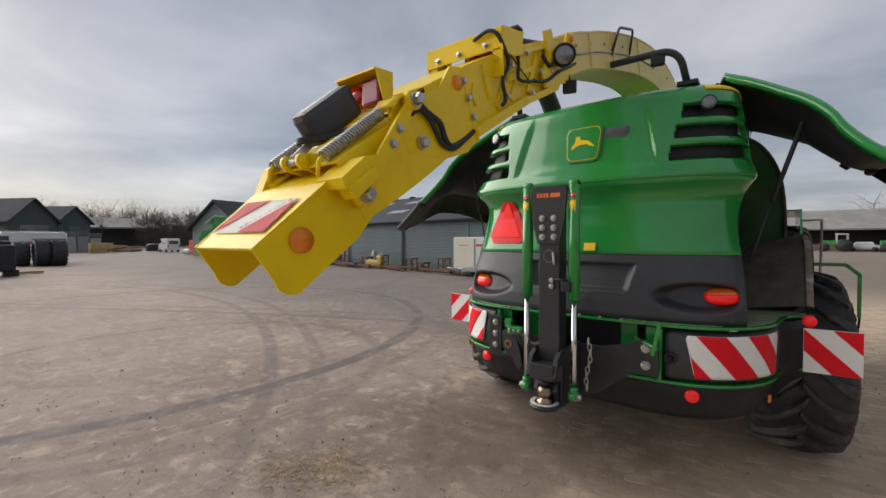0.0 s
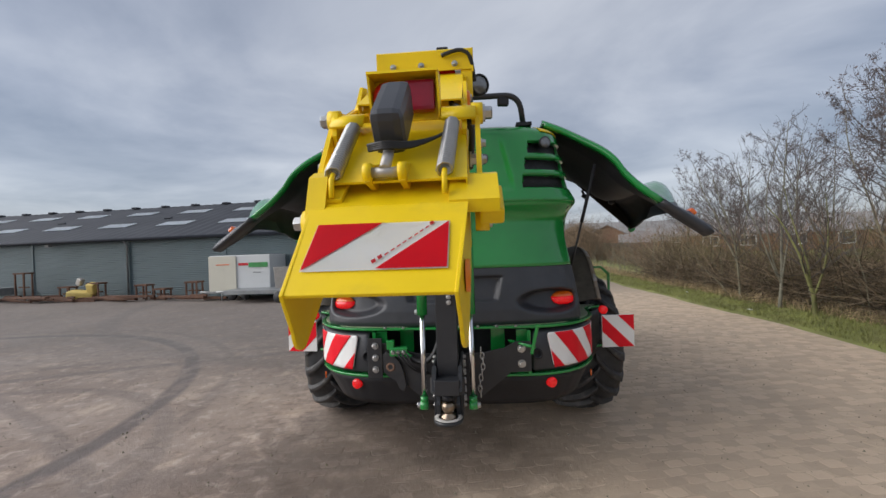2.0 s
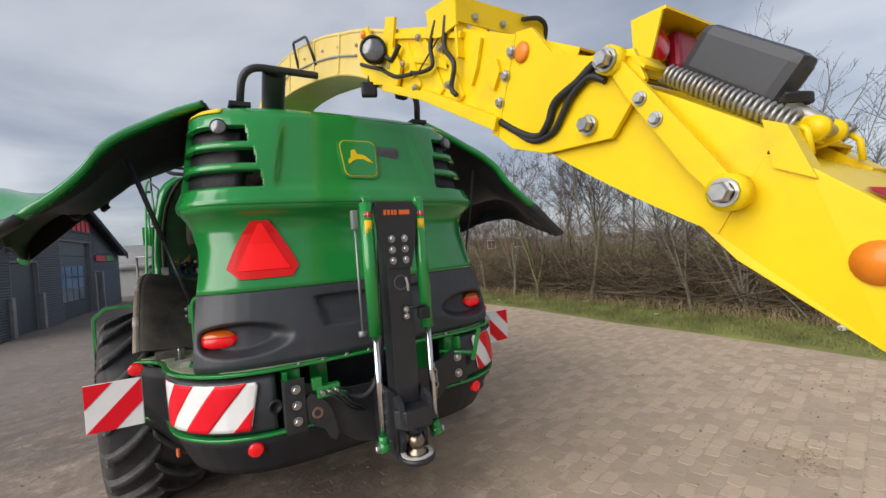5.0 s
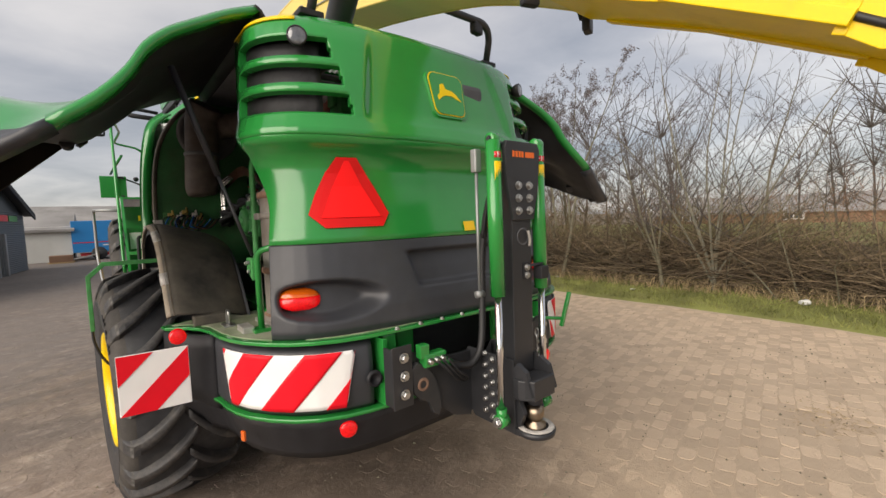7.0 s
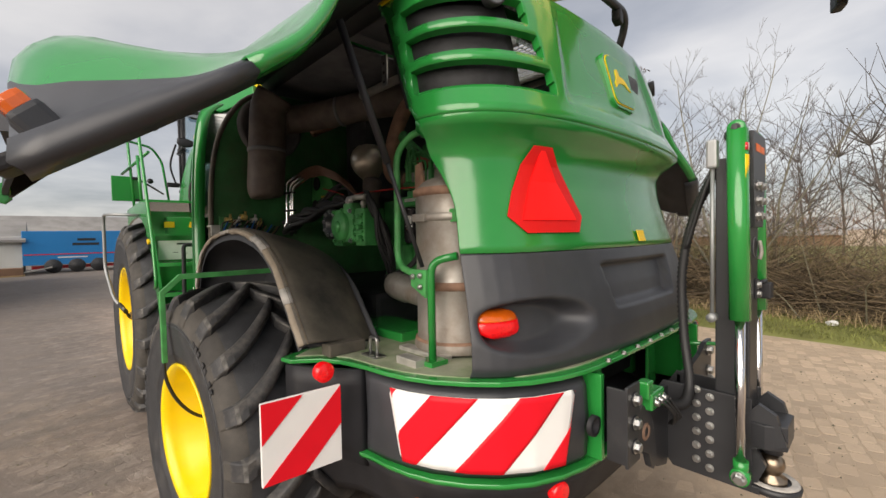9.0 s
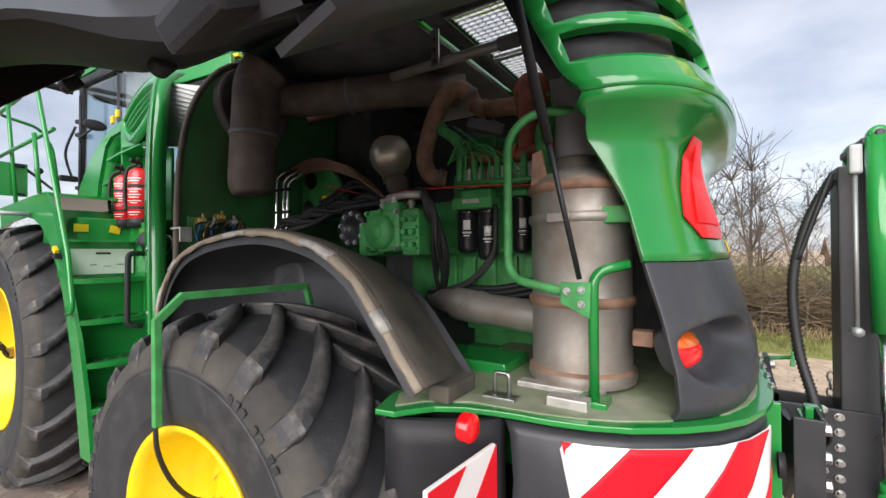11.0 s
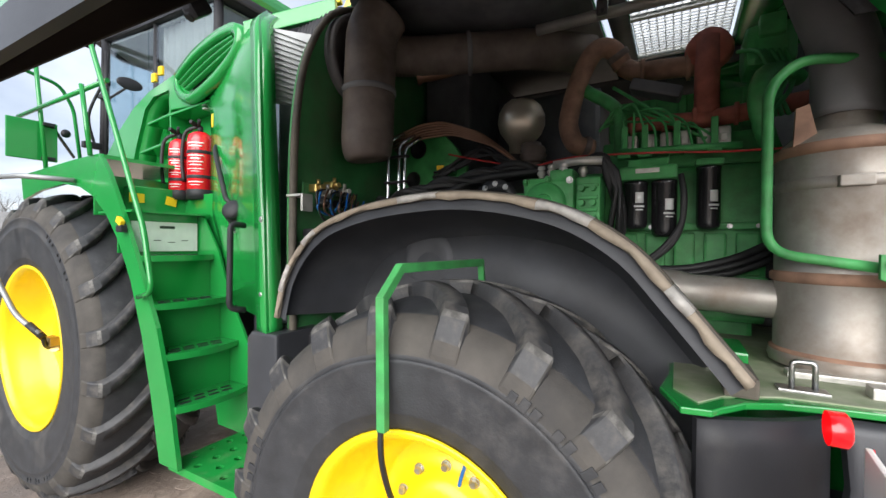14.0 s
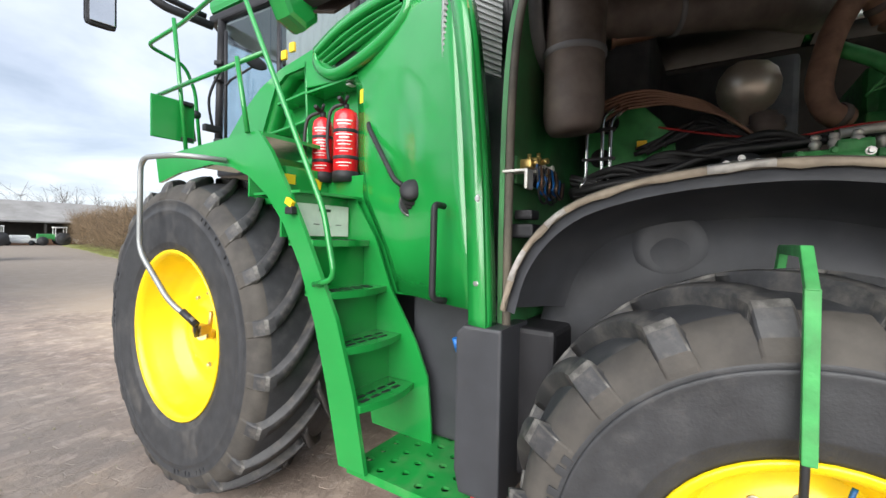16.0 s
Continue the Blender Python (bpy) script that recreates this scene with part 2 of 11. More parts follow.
BLIND = material("beige_window_blind", (0.27, 0.265, 0.245), 0.8, vary=0.12, scale=4)
CAB_PALE = material("pale_cab_lining", (0.62, 0.61, 0.58), 0.8, vary=0.06)
MESH_BLACK = material("black_wire_mesh", (0.02, 0.02, 0.022), 0.5, 0.3, vary=0.4, scale=30, bump=0.6, bump_scale=300)
GRATING = material("galvanised_mesh", (0.40, 0.41, 0.41), 0.5, 0.5, vary=0.2)
# surroundings
WALL_STEEL = material("blue_grey_steel_cladding", (0.115, 0.155, 0.165), 0.5, vary=0.08, scale=0.6, dirt=(0.16, 0.17, 0.16), dirt_amount=0.2, dirt_scale=0.7)
WALL_STEEL_D = material("dark_grey_steel_door", (0.060, 0.078, 0.095), 0.45, vary=0.08, scale=0.6)
TRIM_GREY = material("grey_flashing", (0.20, 0.21, 0.22), 0.5, vary=0.08)
ROOF_M = material("dark_fibre_cement_roof", (0.050, 0.054, 0.064), 0.75, vary=0.15, scale=0.5, bump=0.3, bump_scale=12, dirt=(0.09, 0.09, 0.09), dirt_amount=0.25, dirt_scale=0.5)
ROOF_OLD = material("weathered_grey_roof", (0.27, 0.26, 0.25), 0.85, vary=0.18, scale=0.4, dirt=(0.10, 0.10, 0.08), dirt_amount=0.4, dirt_scale=0.6)
ROOF_M.node_tree.nodes["Principled BSDF"].inputs["Specular IOR Level"].default_value = 0.2
HALL_WALL = material("grey_green_hall_cladding", (0.20, 0.25, 0.23), 0.6, vary=0.08, scale=0.6)
SKYLIGHT = material("white_rooflight_sheet", (0.66, 0.70, 0.73), 0.3, vary=0.05, scale=0.8)
WHITE_WALL = material("white_painted_wall", (0.62, 0.62, 0.58), 0.8, vary=0.06, scale=0.8, dirt=(0.35, 0.34, 0.3), dirt_amount=0.25, dirt_scale=0.6)
WHITE_GRP = material("white_panel", (0.66, 0.67, 0.66), 0.35, vary=0.04, scale=1.0, dirt=(0.42, 0.41, 0.38), dirt_amount=0.22, dirt_scale=1.5)
CREAM = material("cream_panel", (0.66, 0.63, 0.52), 0.4, vary=0.04, scale=1.0, dirt=(0.45, 0.42, 0.36), dirt_amount=0.2)
BRICK_M = material("brown_brick_wall", (0.23, 0.135, 0.085), 0.85, vary=0.15, scale=1.5, bump=0.4, bump_scale=40)
DARK_WOOD = material("dark_timber", (0.055, 0.05, 0.045), 0.8, vary=0.2, scale=2)
WOOD_PALE = material("raw_timber", (0.42, 0.29, 0.14), 0.75, vary=0.15, scale=3, bump=0.3)
GALV = material("galvanised_steel", (0.30, 0.31, 0.31), 0.5, 0.6, vary=0.15, scale=4)
RUSTY_IRON = material("rusty_scrap_iron", (0.13, 0.065, 0.04), 0.85, vary=0.35, scale=6, bump=0.3)
TRUCK_BLUE = material("blue_trailer_side", (0.012, 0.20, 0.50), 0.35, vary=0.04, scale=0.6)
PANE = material("dark_window_pane", (0.05, 0.06, 0.07), 0.08, coat=0.5, vary=0.3, scale=1.5)
PANE_LIGHT = material("pale_window_pane", (0.22, 0.27, 0.31), 0.12, coat=0.5, vary=0.25, scale=1.0)
GRASS_M = material("winter_grass", (0.19, 0.20, 0.055), 0.8, vary=0.3, scale=1.5, dirt=(0.20, 0.16, 0.08), dirt_amount=0.35, dirt_scale=2, per_piece=0.35)
BARK = material("grey_brown_bark", (0.17, 0.155, 0.105), 0.9, vary=0.3, scale=5, bump=0.5, bump_scale=40, dirt=(0.16, 0.17, 0.10), dirt_amount=0.3, per_piece=0.1)
TWIG = material("bare_twig", (0.095, 0.082, 0.072), 0.9, vary=0.3, scale=3, per_piece=0.25)
BRUSH = material("dry_brushwood", (0.150, 0.105, 0.062), 0.9, vary=0.35, scale=2, per_piece=0.6)
LAID_BRUSH = material("laid_hedge_branches", (0.135, 0.100, 0.062), 0.9, vary=0.4, scale=2, per_piece=0.75)
SHRUB = material("olive_shrub_twigs", (0.125, 0.105, 0.045), 0.9, vary=0.35, scale=1.2, per_piece=0.5)
THICKET = material("shaded_undergrowth", (0.050, 0.038, 0.024), 0.95, vary=0.4, scale=6, bump=0.8, bump_scale=25)
DRY_GRASS = material("dry_straw_grass", (0.36, 0.27, 0.15), 0.9, vary=0.25, scale=3, per_piece=0.3)
CONE = material("dark_alder_cone", (0.085, 0.062, 0.055), 0.8, vary=0.3, scale=5, per_piece=0.35)
STEM = material("pale_grey_bark", (0.185, 0.175, 0.130), 0.9, vary=0.3, scale=5, bump=0.4, bump_scale=40)
MOSSY = material("mossy_green_bark", (0.17, 0.17, 0.06), 0.9, vary=0.3, scale=5, bump=0.4, bump_scale=40)
DEAD_LEAF = material("withered_leaf", (0.20, 0.10, 0.05), 0.8, vary=0.3, scale=5, per_piece=0.3)

# ---- building helpers ----
K = 1.2  # one drawing unit of the harvester and the yard plan, in metres


def box(bm, c, s, rot=None, bevel=0.0, taper=None):
    """A box at centre c with sizes s, rot in degrees, optional bevel; taper narrows the top by factors."""
    res = bmesh.ops.create_cube(bm, size=1.0)
    vs = res["verts"]
    for v in vs:
        v.co = Vector((v.co.x * s[0], v.co.y * s[1], v.co.z * s[2]))
        if taper and v.co.z > 0:
            v.co.x *= taper[0]
            v.co.y *= taper[1]
    if bevel:
        es = {e for v in vs for e in v.link_edges}
        out = bmesh.ops.bevel(bm, geom=list(es), offset=bevel, segments=2, affect="EDGES", profile=0.6)
        vs = list({v for f in out["faces"] for v in f.verts} | {v for v in vs if v.is_valid})
    m = Matrix.Translation(c)
    if rot:
        m = m @ Euler([radians(a) for a in rot]).to_matrix().to_4x4()
    for v in vs:
        v.co = m @ v.co
    return vs


def tube(bm, pts, r, seg=10, caps=True):
    """A round tube along points; r one radius or one for each point."""
    pts = [Vector(p) for p in pts]
    rs = r if isinstance(r, (list, tuple)) else [r] * len(pts)
    rings, n = [], None
    for i, p in enumerate(pts):
        d = (pts[min(i + 1, len(pts) - 1)] - pts[max(i - 1, 0)]).normalized()
        if n is None:
            n = d.orthogonal().normalized()
        n = (n - d * n.dot(d))
        n = n.normalized() if n.length > 1e-6 else d.orthogonal().normalized()
        b = d.cross(n)
        rings.append([bm.verts.new(p + (n * math.cos(2 * math.pi * k / seg) + b * math.sin(2 * math.pi * k / seg)) * rs[i]) for k in range(seg)])
    for a, c in zip(rings, rings[1:]):
        for k in range(seg):
            f = bm.faces.new((a[k], a[(k + 1) % seg], c[(k + 1) % seg], c[k]))
            f.smooth = True
    if caps:
        bm.faces.new(rings[0][::-1])
        bm.faces.new(rings[-1])
    return rings


def curve_pts(pts, n=6, closed=False):
    """Catmull-Rom points through pts."""
    pts = [Vector(p) for p in pts]
    out = []
    for i in range(len(pts) - 1):
        p0, p1, p2, p3 = pts[max(i - 1, 0)], pts[i], pts[i + 1], pts[min(i + 2, len(pts) - 1)]
        for k in range(n):
            t = k / n
            out.append(0.5 * ((2 * p1) + (p2 - p0) * t + (2 * p0 - 5 * p1 + 4 * p2 - p3) * t * t + (3 * p1 - p0 - 3 * p2 + p3) * t ** 3))
    out.append(pts[-1])
    return out


def bent(pts, rad=0.05, n=5):
    """A polyline with rounded bends, as bent pipe has."""
    pts = [Vector(p) for p in pts]
    out = [pts[0]]
    for a, p, c in zip(pts, pts[1:], pts[2:]):
        u, w = (a - p), (c - p)
        k = min(rad, u.length * 0.48, w.length * 0.48)
        s, e = p + u.normalized() * k, p + w.normalized() * k
        for i in range(n + 1):
            t = i / n
            out.append((1 - t) ** 2 * s + 2 * t * (1 - t) * p + t * t * e)
    out.append(pts[-1])
    return out


def prism(bm, outline, lo, hi, axis="x", bevel=0.0):
    """An outline (two coordinates) pushed along an axis from lo to hi."""
    def at(a, b, h):
        return {"x": (h, a, b), "y": (a, h, b), "z": (a, b, h)}[axis]
    A = [bm.verts.new(at(a, b, lo)) for a, b in outline]
    B = [bm.verts.new(at(a, b, hi)) for a, b in outline]
    fs = [bm.faces.new(A), bm.faces.new(B[::-1])]
    for i in range(len(A)):
        j = (i + 1) % len(A)
        fs.append(bm.faces.new((A[i], B[i], B[j], A[j])))
    if bevel:
        es = list({e for f in fs[:2] for e in f.edges})
        bmesh.ops.bevel(bm, geom=es, offset=bevel, segments=2, affect="EDGES", profile=0.6)
    return A + B


def lathe(bm, profile, seg=24, m=None, smooth=True):
    """Turn (radius, height) pairs round the z axis; m places it."""
    m = m or Matrix.Identity(4)
    rings = []
    for r, h in profile:
        if r < 1e-5:
            rings.append([bm.verts.new(m @ Vector((0, 0, h)))])
        else:
            rings.append([bm.verts.new(m @ Vector((r * math.cos(2 * math.pi * k / seg), r * math.sin(2 * math.pi * k / seg), h))) for k in range(seg)])
    for a, c in zip(rings, rings[1:]):
        for k in range(seg):
            j = (k + 1) % seg
            if len(a) == 1 and len(c) > 1:
                f = bm.faces.new((a[0], c[j], c[k]))
            elif len(c) == 1 and len(a) > 1:
                f = bm.faces.new((a[k], a[j], c[0]))
            elif len(a) > 1:
                f = bm.faces.new((a[k], a[j], c[j], c[k]))
            else:
                continue
            f.smooth = smooth
    return rings


def sheet(bm, rows, thick=0.0, away=None, skip=None, smooth=True):
    """A curved sheet through rows of points, with thickness along the normal; skip(i, j) leaves openings."""
    ni, nj = len(rows), len(rows[0])
    P = [[Vector(p) for p in r] for r in rows]
    def normal(i, j):
        du = P[min(i + 1, ni - 1)][j] - P[max(i - 1, 0)][j]
        dv = P[i][min(j + 1, nj - 1)] - P[i][max(j - 1, 0)]
        n = du.cross(dv)
        return n.normalized() if n.length > 1e-9 else Vector((0, 0, 1))
    top = [[bm.verts.new(P[i][j]) for j in range(nj)] for i in range(ni)]
    if thick:
        low = [[bm.verts.new(P[i][j] + normal(i, j) * thick) for j in range(nj)] for i in range(ni)]
    def kept(i, j):
        return 0 <= i < ni - 1 and 0 <= j < nj - 1 and not (skip and skip(i, j))
    for i in range(ni - 1):
        for j in range(nj - 1):
            if not kept(i, j):
                continue
            f = bm.faces.new((top[i][j], top[i + 1][j], top[i + 1][j + 1], top[i][j + 1])); f.smooth = smooth
            if thick:
                f = bm.faces.new((low[i][j], low[i][j + 1], low[i + 1][j + 1], low[i + 1][j])); f.smooth = smooth
                for (a, b), (di, dj) in ((((i, j), (i, j + 1)), (-1, 0)), (((i + 1, j + 1), (i + 1, j)), (1, 0)),
                                         (((i + 1, j), (i, j)), (0, -1)), (((i, j + 1), (i + 1, j + 1)), (0, 1))):
                    if not kept(i + di, j + dj):
                        bm.faces.new((top[a[0]][a[1]], top[b[0]][b[1]], low[b[0]][b[1]], low[a[0]][a[1]]))
    return top


def part(name, bm, mat, parent=None, label="", smooth_angle=None, scale=K, bevel=0.0, mats=None):
    """Links a bmesh, given in drawing units, as ONE mesh object under a thing or a part."""
    bmesh.ops.recalc_face_normals(bm, faces=bm.faces)
    if scale != 1:
        bmesh.ops.scale(bm, vec=(scale,) * 3, verts=bm.verts)
    me = bpy.data.meshes.new(name)
    bm.to_mesh(me)
    bm.free()
    for x in (mats or [mat]):
        me.materials.append(x)
    ob = new(name, me)
    if parent is not None:
        ob.parent = parent
        ob.matrix_parent_inverse = parent.matrix_world.inverted() if parent.type != "EMPTY" or True else Matrix()
    if label:
        ob["label"] = label
    if bevel:
        md = ob.modifiers.new("bevel", "BEVEL")
        md.width, md.segments, md.limit_method, md.angle_limit = bevel, 2, "ANGLE", radians(40)
    return ob


def thing(name, at, label, category, group="", kind=""):
    """A top-level Empty at its base, in drawing units."""
    ob = new(name)
    ob.empty_display_size = 0.1
    ob.matrix_world = Matrix.Translation(Vector(at) * K)
    bpy.context.view_layer.update()
    return tagged(ob, label, category, group, kind)


def bolt_head(bm, c, axis, r=0.012, h=0.012):
    """A hexagon head with its washer, standing proud along axis."""
    q = Vector(axis).to_track_quat("Z", "Y").to_matrix().to_4x4()
    m = Matrix.Translation(c) @ q
    lathe(bm, [(0, 0), (r * 1.35, 0), (r * 1.35, h * 0.25), (r, h * 0.25)], 12, m, False)
    lathe(bm, [(r, h * 0.25), (r, h * 0.85), (r * 0.8, h), (0, h)], 6, m, False)

# ---- ground, verge ----
# tyre tracks as arcs: centre, radius, half width, strength
TRACKS = ((-10.39, 0.0, 6.53, 0.15, 0.8), (-10.39, 0.0, 7.15, 0.10, 0.3), (-5.96, -0.84, 3.15, 0.12, 0.4), (-14.02, -15.48, 18.11, 0.12, 0.5), (-14.3, -15.2, 18.7, 0.12, 0.4),
          (16.9, -52.0, 60.0, 0.13, 0.5), (17.5, -52.0, 60.9, 0.12, 0.35), (-1.0, 16.0, 12.6, 0.3, 0.35), (18.0, -2.5, 15.4, 0.25, 0.22), (0.2, -9.0, 9.4, 0.2, 0.25))


def ground_material():
    """Dusty concrete paving: patchy sand and damp stains, partly painted light and shade, tyre tracks that curve over
    the yard, per-piece shade.
    """
    mt = bpy.data.materials.new("dusty_paving")
    mt.use_nodes = True
    n, l = mt.node_tree.nodes, mt.node_tree.links
    b = n["Principled BSDF"]
    geo = n.new("ShaderNodeNewGeometry")
    def noise_tex(scale, detail=6, rough=0.6, dist=0.0):
        t = n.new("ShaderNodeTexNoise")
        t.inputs["Scale"].default_value, t.inputs["Detail"].default_value = scale, detail
        t.inputs["Roughness"].default_value, t.inputs["Distortion"].default_value = rough, dist
        l.new(geo.outputs["Position"], t.inputs["Vector"])
        return t.outputs["Fac"]
    def math_node(op, a, c=None):
        m = n.new("ShaderNodeMath"); m.operation = op
        for i, v in enumerate((a, c)):
            if v is None:
                continue
            if isinstance(v, (int, float)):
                m.inputs[i].default_value = v
            else:
                l.new(v, m.inputs[i])
        return m.outputs[0]
    def ramp(fac, lo, hi, a=0.0, c=1.0):
        m = n.new("ShaderNodeMapRange"); m.interpolation_type = "SMOOTHSTEP"
        m.inputs["From Min"].default_value, m.inputs["From Max"].default_value = lo, hi
        m.inputs["To Min"].default_value, m.inputs["To Max"].default_value = a, c
        l.new(fac, m.inputs["Value"])
        return m.outputs[0]
    def mix(fac, a, c):
        m = n.new("ShaderNodeMix"); m.data_type = "RGBA"
        if isinstance(fac, float):
            m.inputs["Factor"].default_value = fac
        else:
            l.new(fac, m.inputs["Factor"])
        for key, v in (("A", a), ("B", c)):
            if isinstance(v, tuple):
                m.inputs[key].default_value = (*v, 1)
            else:
                l.new(v, m.inputs[key])
        return m.outputs["Result"]
    big, mid, fine, speck = noise_tex(0.35, 5), noise_tex(2.2, 7, 0.65, 0.4), noise_tex(26, 5, 0.7), noise_tex(95, 3, 0.6)
    col = mix(ramp(big, 0.35, 0.66), (0.281, 0.215, 0.174), (0.388, 0.312, 0.258))
    col = mix(ramp(mid, 0.50, 0.70, 0, 0.85), col, (0.543, 0.432, 0.343))
    col = mix(ramp(mid, 0.46, 0.28, 0, 0.8), col, (0.194, 0.144, 0.113))
    blot = noise_tex(5.5, 4, 0.7, 0.6)
    col = mix(ramp(blot, 0.54, 0.68, 0, 0.55), col, (0.582, 0.485, 0.409))
    col = mix(ramp(blot, 0.46, 0.32, 0, 0.5), col, (0.179, 0.133, 0.104))
    col = mix(ramp(fine, 0.55, 0.75, 0, 0.35), col, (0.524, 0.456, 0.414))
    col = mix(ramp(speck, 0.63, 0.72, 0, 0.4), col, (0.165, 0.136, 0.125))
    # tyre tracks: rings round far centres, broken up by noise
    sep = n.new("ShaderNodeSeparateXYZ"); l.new(geo.outputs["Position"], sep.inputs[0])
    tracks = None
    for cx, cy, R, w, amount in TRACKS:
        dx = math_node("SUBTRACT", sep.outputs["X"], cx)
        dy = math_node("SUBTRACT", sep.outputs["Y"], cy)
        d = math_node("SQRT", math_node("ADD", math_node("MULTIPLY", dx, dx), math_node("MULTIPLY", dy, dy)))
        off = math_node("ABSOLUTE", math_node("SUBTRACT", d, R))
        band = ramp(off, w * 0.5, w * 1.3, amount, 0.0)
        tracks = band if tracks is None else math_node("MAXIMUM", tracks, band)
    tracks = math_node("MULTIPLY", tracks, ramp(mid, 0.36, 0.52, 0.35, 1.0))
    col = mix(tracks, col, (0.145, 0.126, 0.122))
    # paler sand blown over the verge side, also standing in for brighter light
    col = mix(ramp(math_node("ADD", sep.outputs["X"], math_node("MULTIPLY", big, 3.0)), 0.3, 2.7, 0.0, 0.85), col, (0.600, 0.465, 0.330))
    # oily damp patch where machines stand, darkened further for the harvester's contact shade
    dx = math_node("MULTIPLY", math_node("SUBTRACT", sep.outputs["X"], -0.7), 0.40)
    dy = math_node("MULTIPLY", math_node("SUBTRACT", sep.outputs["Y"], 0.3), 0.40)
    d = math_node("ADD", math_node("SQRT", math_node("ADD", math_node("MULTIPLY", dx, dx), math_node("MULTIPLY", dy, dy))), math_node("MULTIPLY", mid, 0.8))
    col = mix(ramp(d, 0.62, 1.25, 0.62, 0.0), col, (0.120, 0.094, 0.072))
    # plain grey surface on the way past the machine's front
    west = math_node("MULTIPLY", ramp(math_node("ADD", sep.outputs["X"], math_node("MULTIPLY", big, 1.5)), 0.0, -1.4), ramp(sep.outputs["Y"], 1.0, 6.0, 0.0, 0.62))
    west = math_node("MAXIMUM", west, ramp(sep.outputs["Y"], 9.0, 20.0, 0.0, 0.72))
    col = mix(west, col, (0.165, 0.152, 0.140))
    info = n.new("ShaderNodeObjectInfo")
    fr = math_node("FRACT", math_node("ADD", info.outputs["Random"], geo.outputs["Random Per Island"]))
    sc = n.new("ShaderNodeVectorMath"); sc.operation = "SCALE"
    l.new(col, sc.inputs[0]); l.new(ramp(fr, 0, 1, 0.84, 1.10), sc.inputs["Scale"])
    l.new(sc.outputs[0], b.inputs["Base Color"])
    l.new(ramp(mid, 0.3, 0.7, 0.62, 0.92), b.inputs["Roughness"])
    bp = n.new("ShaderNodeBump"); bp.inputs["Strength"].default_value, bp.inputs["Distance"].default_value = 0.9, 0.014
    hsum = math_node("ADD", math_node("MULTIPLY", fine, 0.55), math_node("ADD", math_node("MULTIPLY", mid, 0.8), math_node("MULTIPLY", speck, 0.25)))
    l.new(hsum, bp.inputs["Height"]); l.new(bp.outputs[0], b.inputs["Normal"])
    b.inputs["Specular IOR Level"].default_value = 0.22
    return mt


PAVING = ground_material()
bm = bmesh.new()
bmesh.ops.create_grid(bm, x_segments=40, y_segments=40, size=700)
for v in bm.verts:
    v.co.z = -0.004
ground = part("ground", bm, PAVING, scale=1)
tagged(ground, "dusty grey-brown paved yard reaching to the horizon", "ground", kind="structure")

EDGE = 5.62  # where the paving meets the grass
rg = random.Random(11)


def verge_x(y):
    return EDGE + 0.10 * math.sin(y * 0.35) + 0.06 * math.sin(y * 1.3 + 1) - (0.0 if y > -3 else 0.05 * (y + 3)) + 0.17 * max(0.0, y - 23)


bm = bmesh.new()
rows = []
for i in range(121):
    y = -16 + 80 * i / 120
    x0 = verge_x(y)
    rows.append([(x0 + d, y, z + 0.015 * math.sin(3.1 * y + 5 * d)) for d, z in ((0, -0.02), (0.06, 0.02), (0.5, 0.05), (1.1, 0.07), (1.7, 0.12), (2.6, 0.25), (4.0, 0.35), (7.0, 0.4), (30, 0.4))])
sheet(bm, rows, 0.0)
verge = part("grass_verge", bm, GRASS_M)
tagged(verge, "low grass verge along the paved yard", "grass", kind="structure")


def blades(name, mat, count, where, h0, h1, lean, w, seed, label, category):
    """Loose grass blades as one mesh."""
    r = random.Random(seed)
    vs, fs = [], []
    for _ in range(count):
        x, y, z = where(r)
        h, a = r.uniform(h0, h1), r.uniform(0, 2 * math.pi)
        lx, ly = r.gauss(0, lean) * h, r.gauss(0, lean) * h
        cx, sy = math.cos(a) * w, math.sin(a) * w
        k = len(vs)
        vs += [(x - cx, y - sy, z), (x + cx, y + sy, z), (x + lx * 0.5 + cx * 0.7, y + ly * 0.5 + sy * 0.7, z + h * 0.65), (x + lx * 0.5 - cx * 0.7, y + ly * 0.5 - sy * 0.7, z + h * 0.65), (x + lx * 1.3, y + ly * 1.3, z + h * (1 - 0.3 * abs(lean)))]
        fs += [(k, k + 1, k + 2, k + 3), (k + 3, k + 2, k + 4)]
    me = bpy.data.meshes.new(name)
    me.from_pydata([(a * K, b * K, c * K) for a, b, c in vs], [], fs)
    me.materials.append(mat)
    ob = new(name, me)
    return tagged(ob, label, category, kind="stuff")


def on_verge(r):
    y = r.uniform(-9, 22) if r.random() < 0.8 else r.uniform(22, 48)
    d = abs(r.gauss(0.6, 0.5))
    return verge_x(y) + 0.03 + d, y, 0.03 + 0.04 * d


blades("grass_tufts", GRASS_M, 26000, on_verge, 0.03, 0.09, 0.5, 0.006, 2, "short green winter grass along the verge", "grass")
blades("dry_grass", DRY_GRASS, 9000, lambda r: ((lambda y, d: (verge_x(y) + 1.05 + d, y, 0.08))(r.uniform(-9, 30), abs(r.gauss(0.25, 0.3)))), 0.08, 0.34, 0.55, 0.005, 3, "dry straw-coloured grass at the hedge foot", "grass")


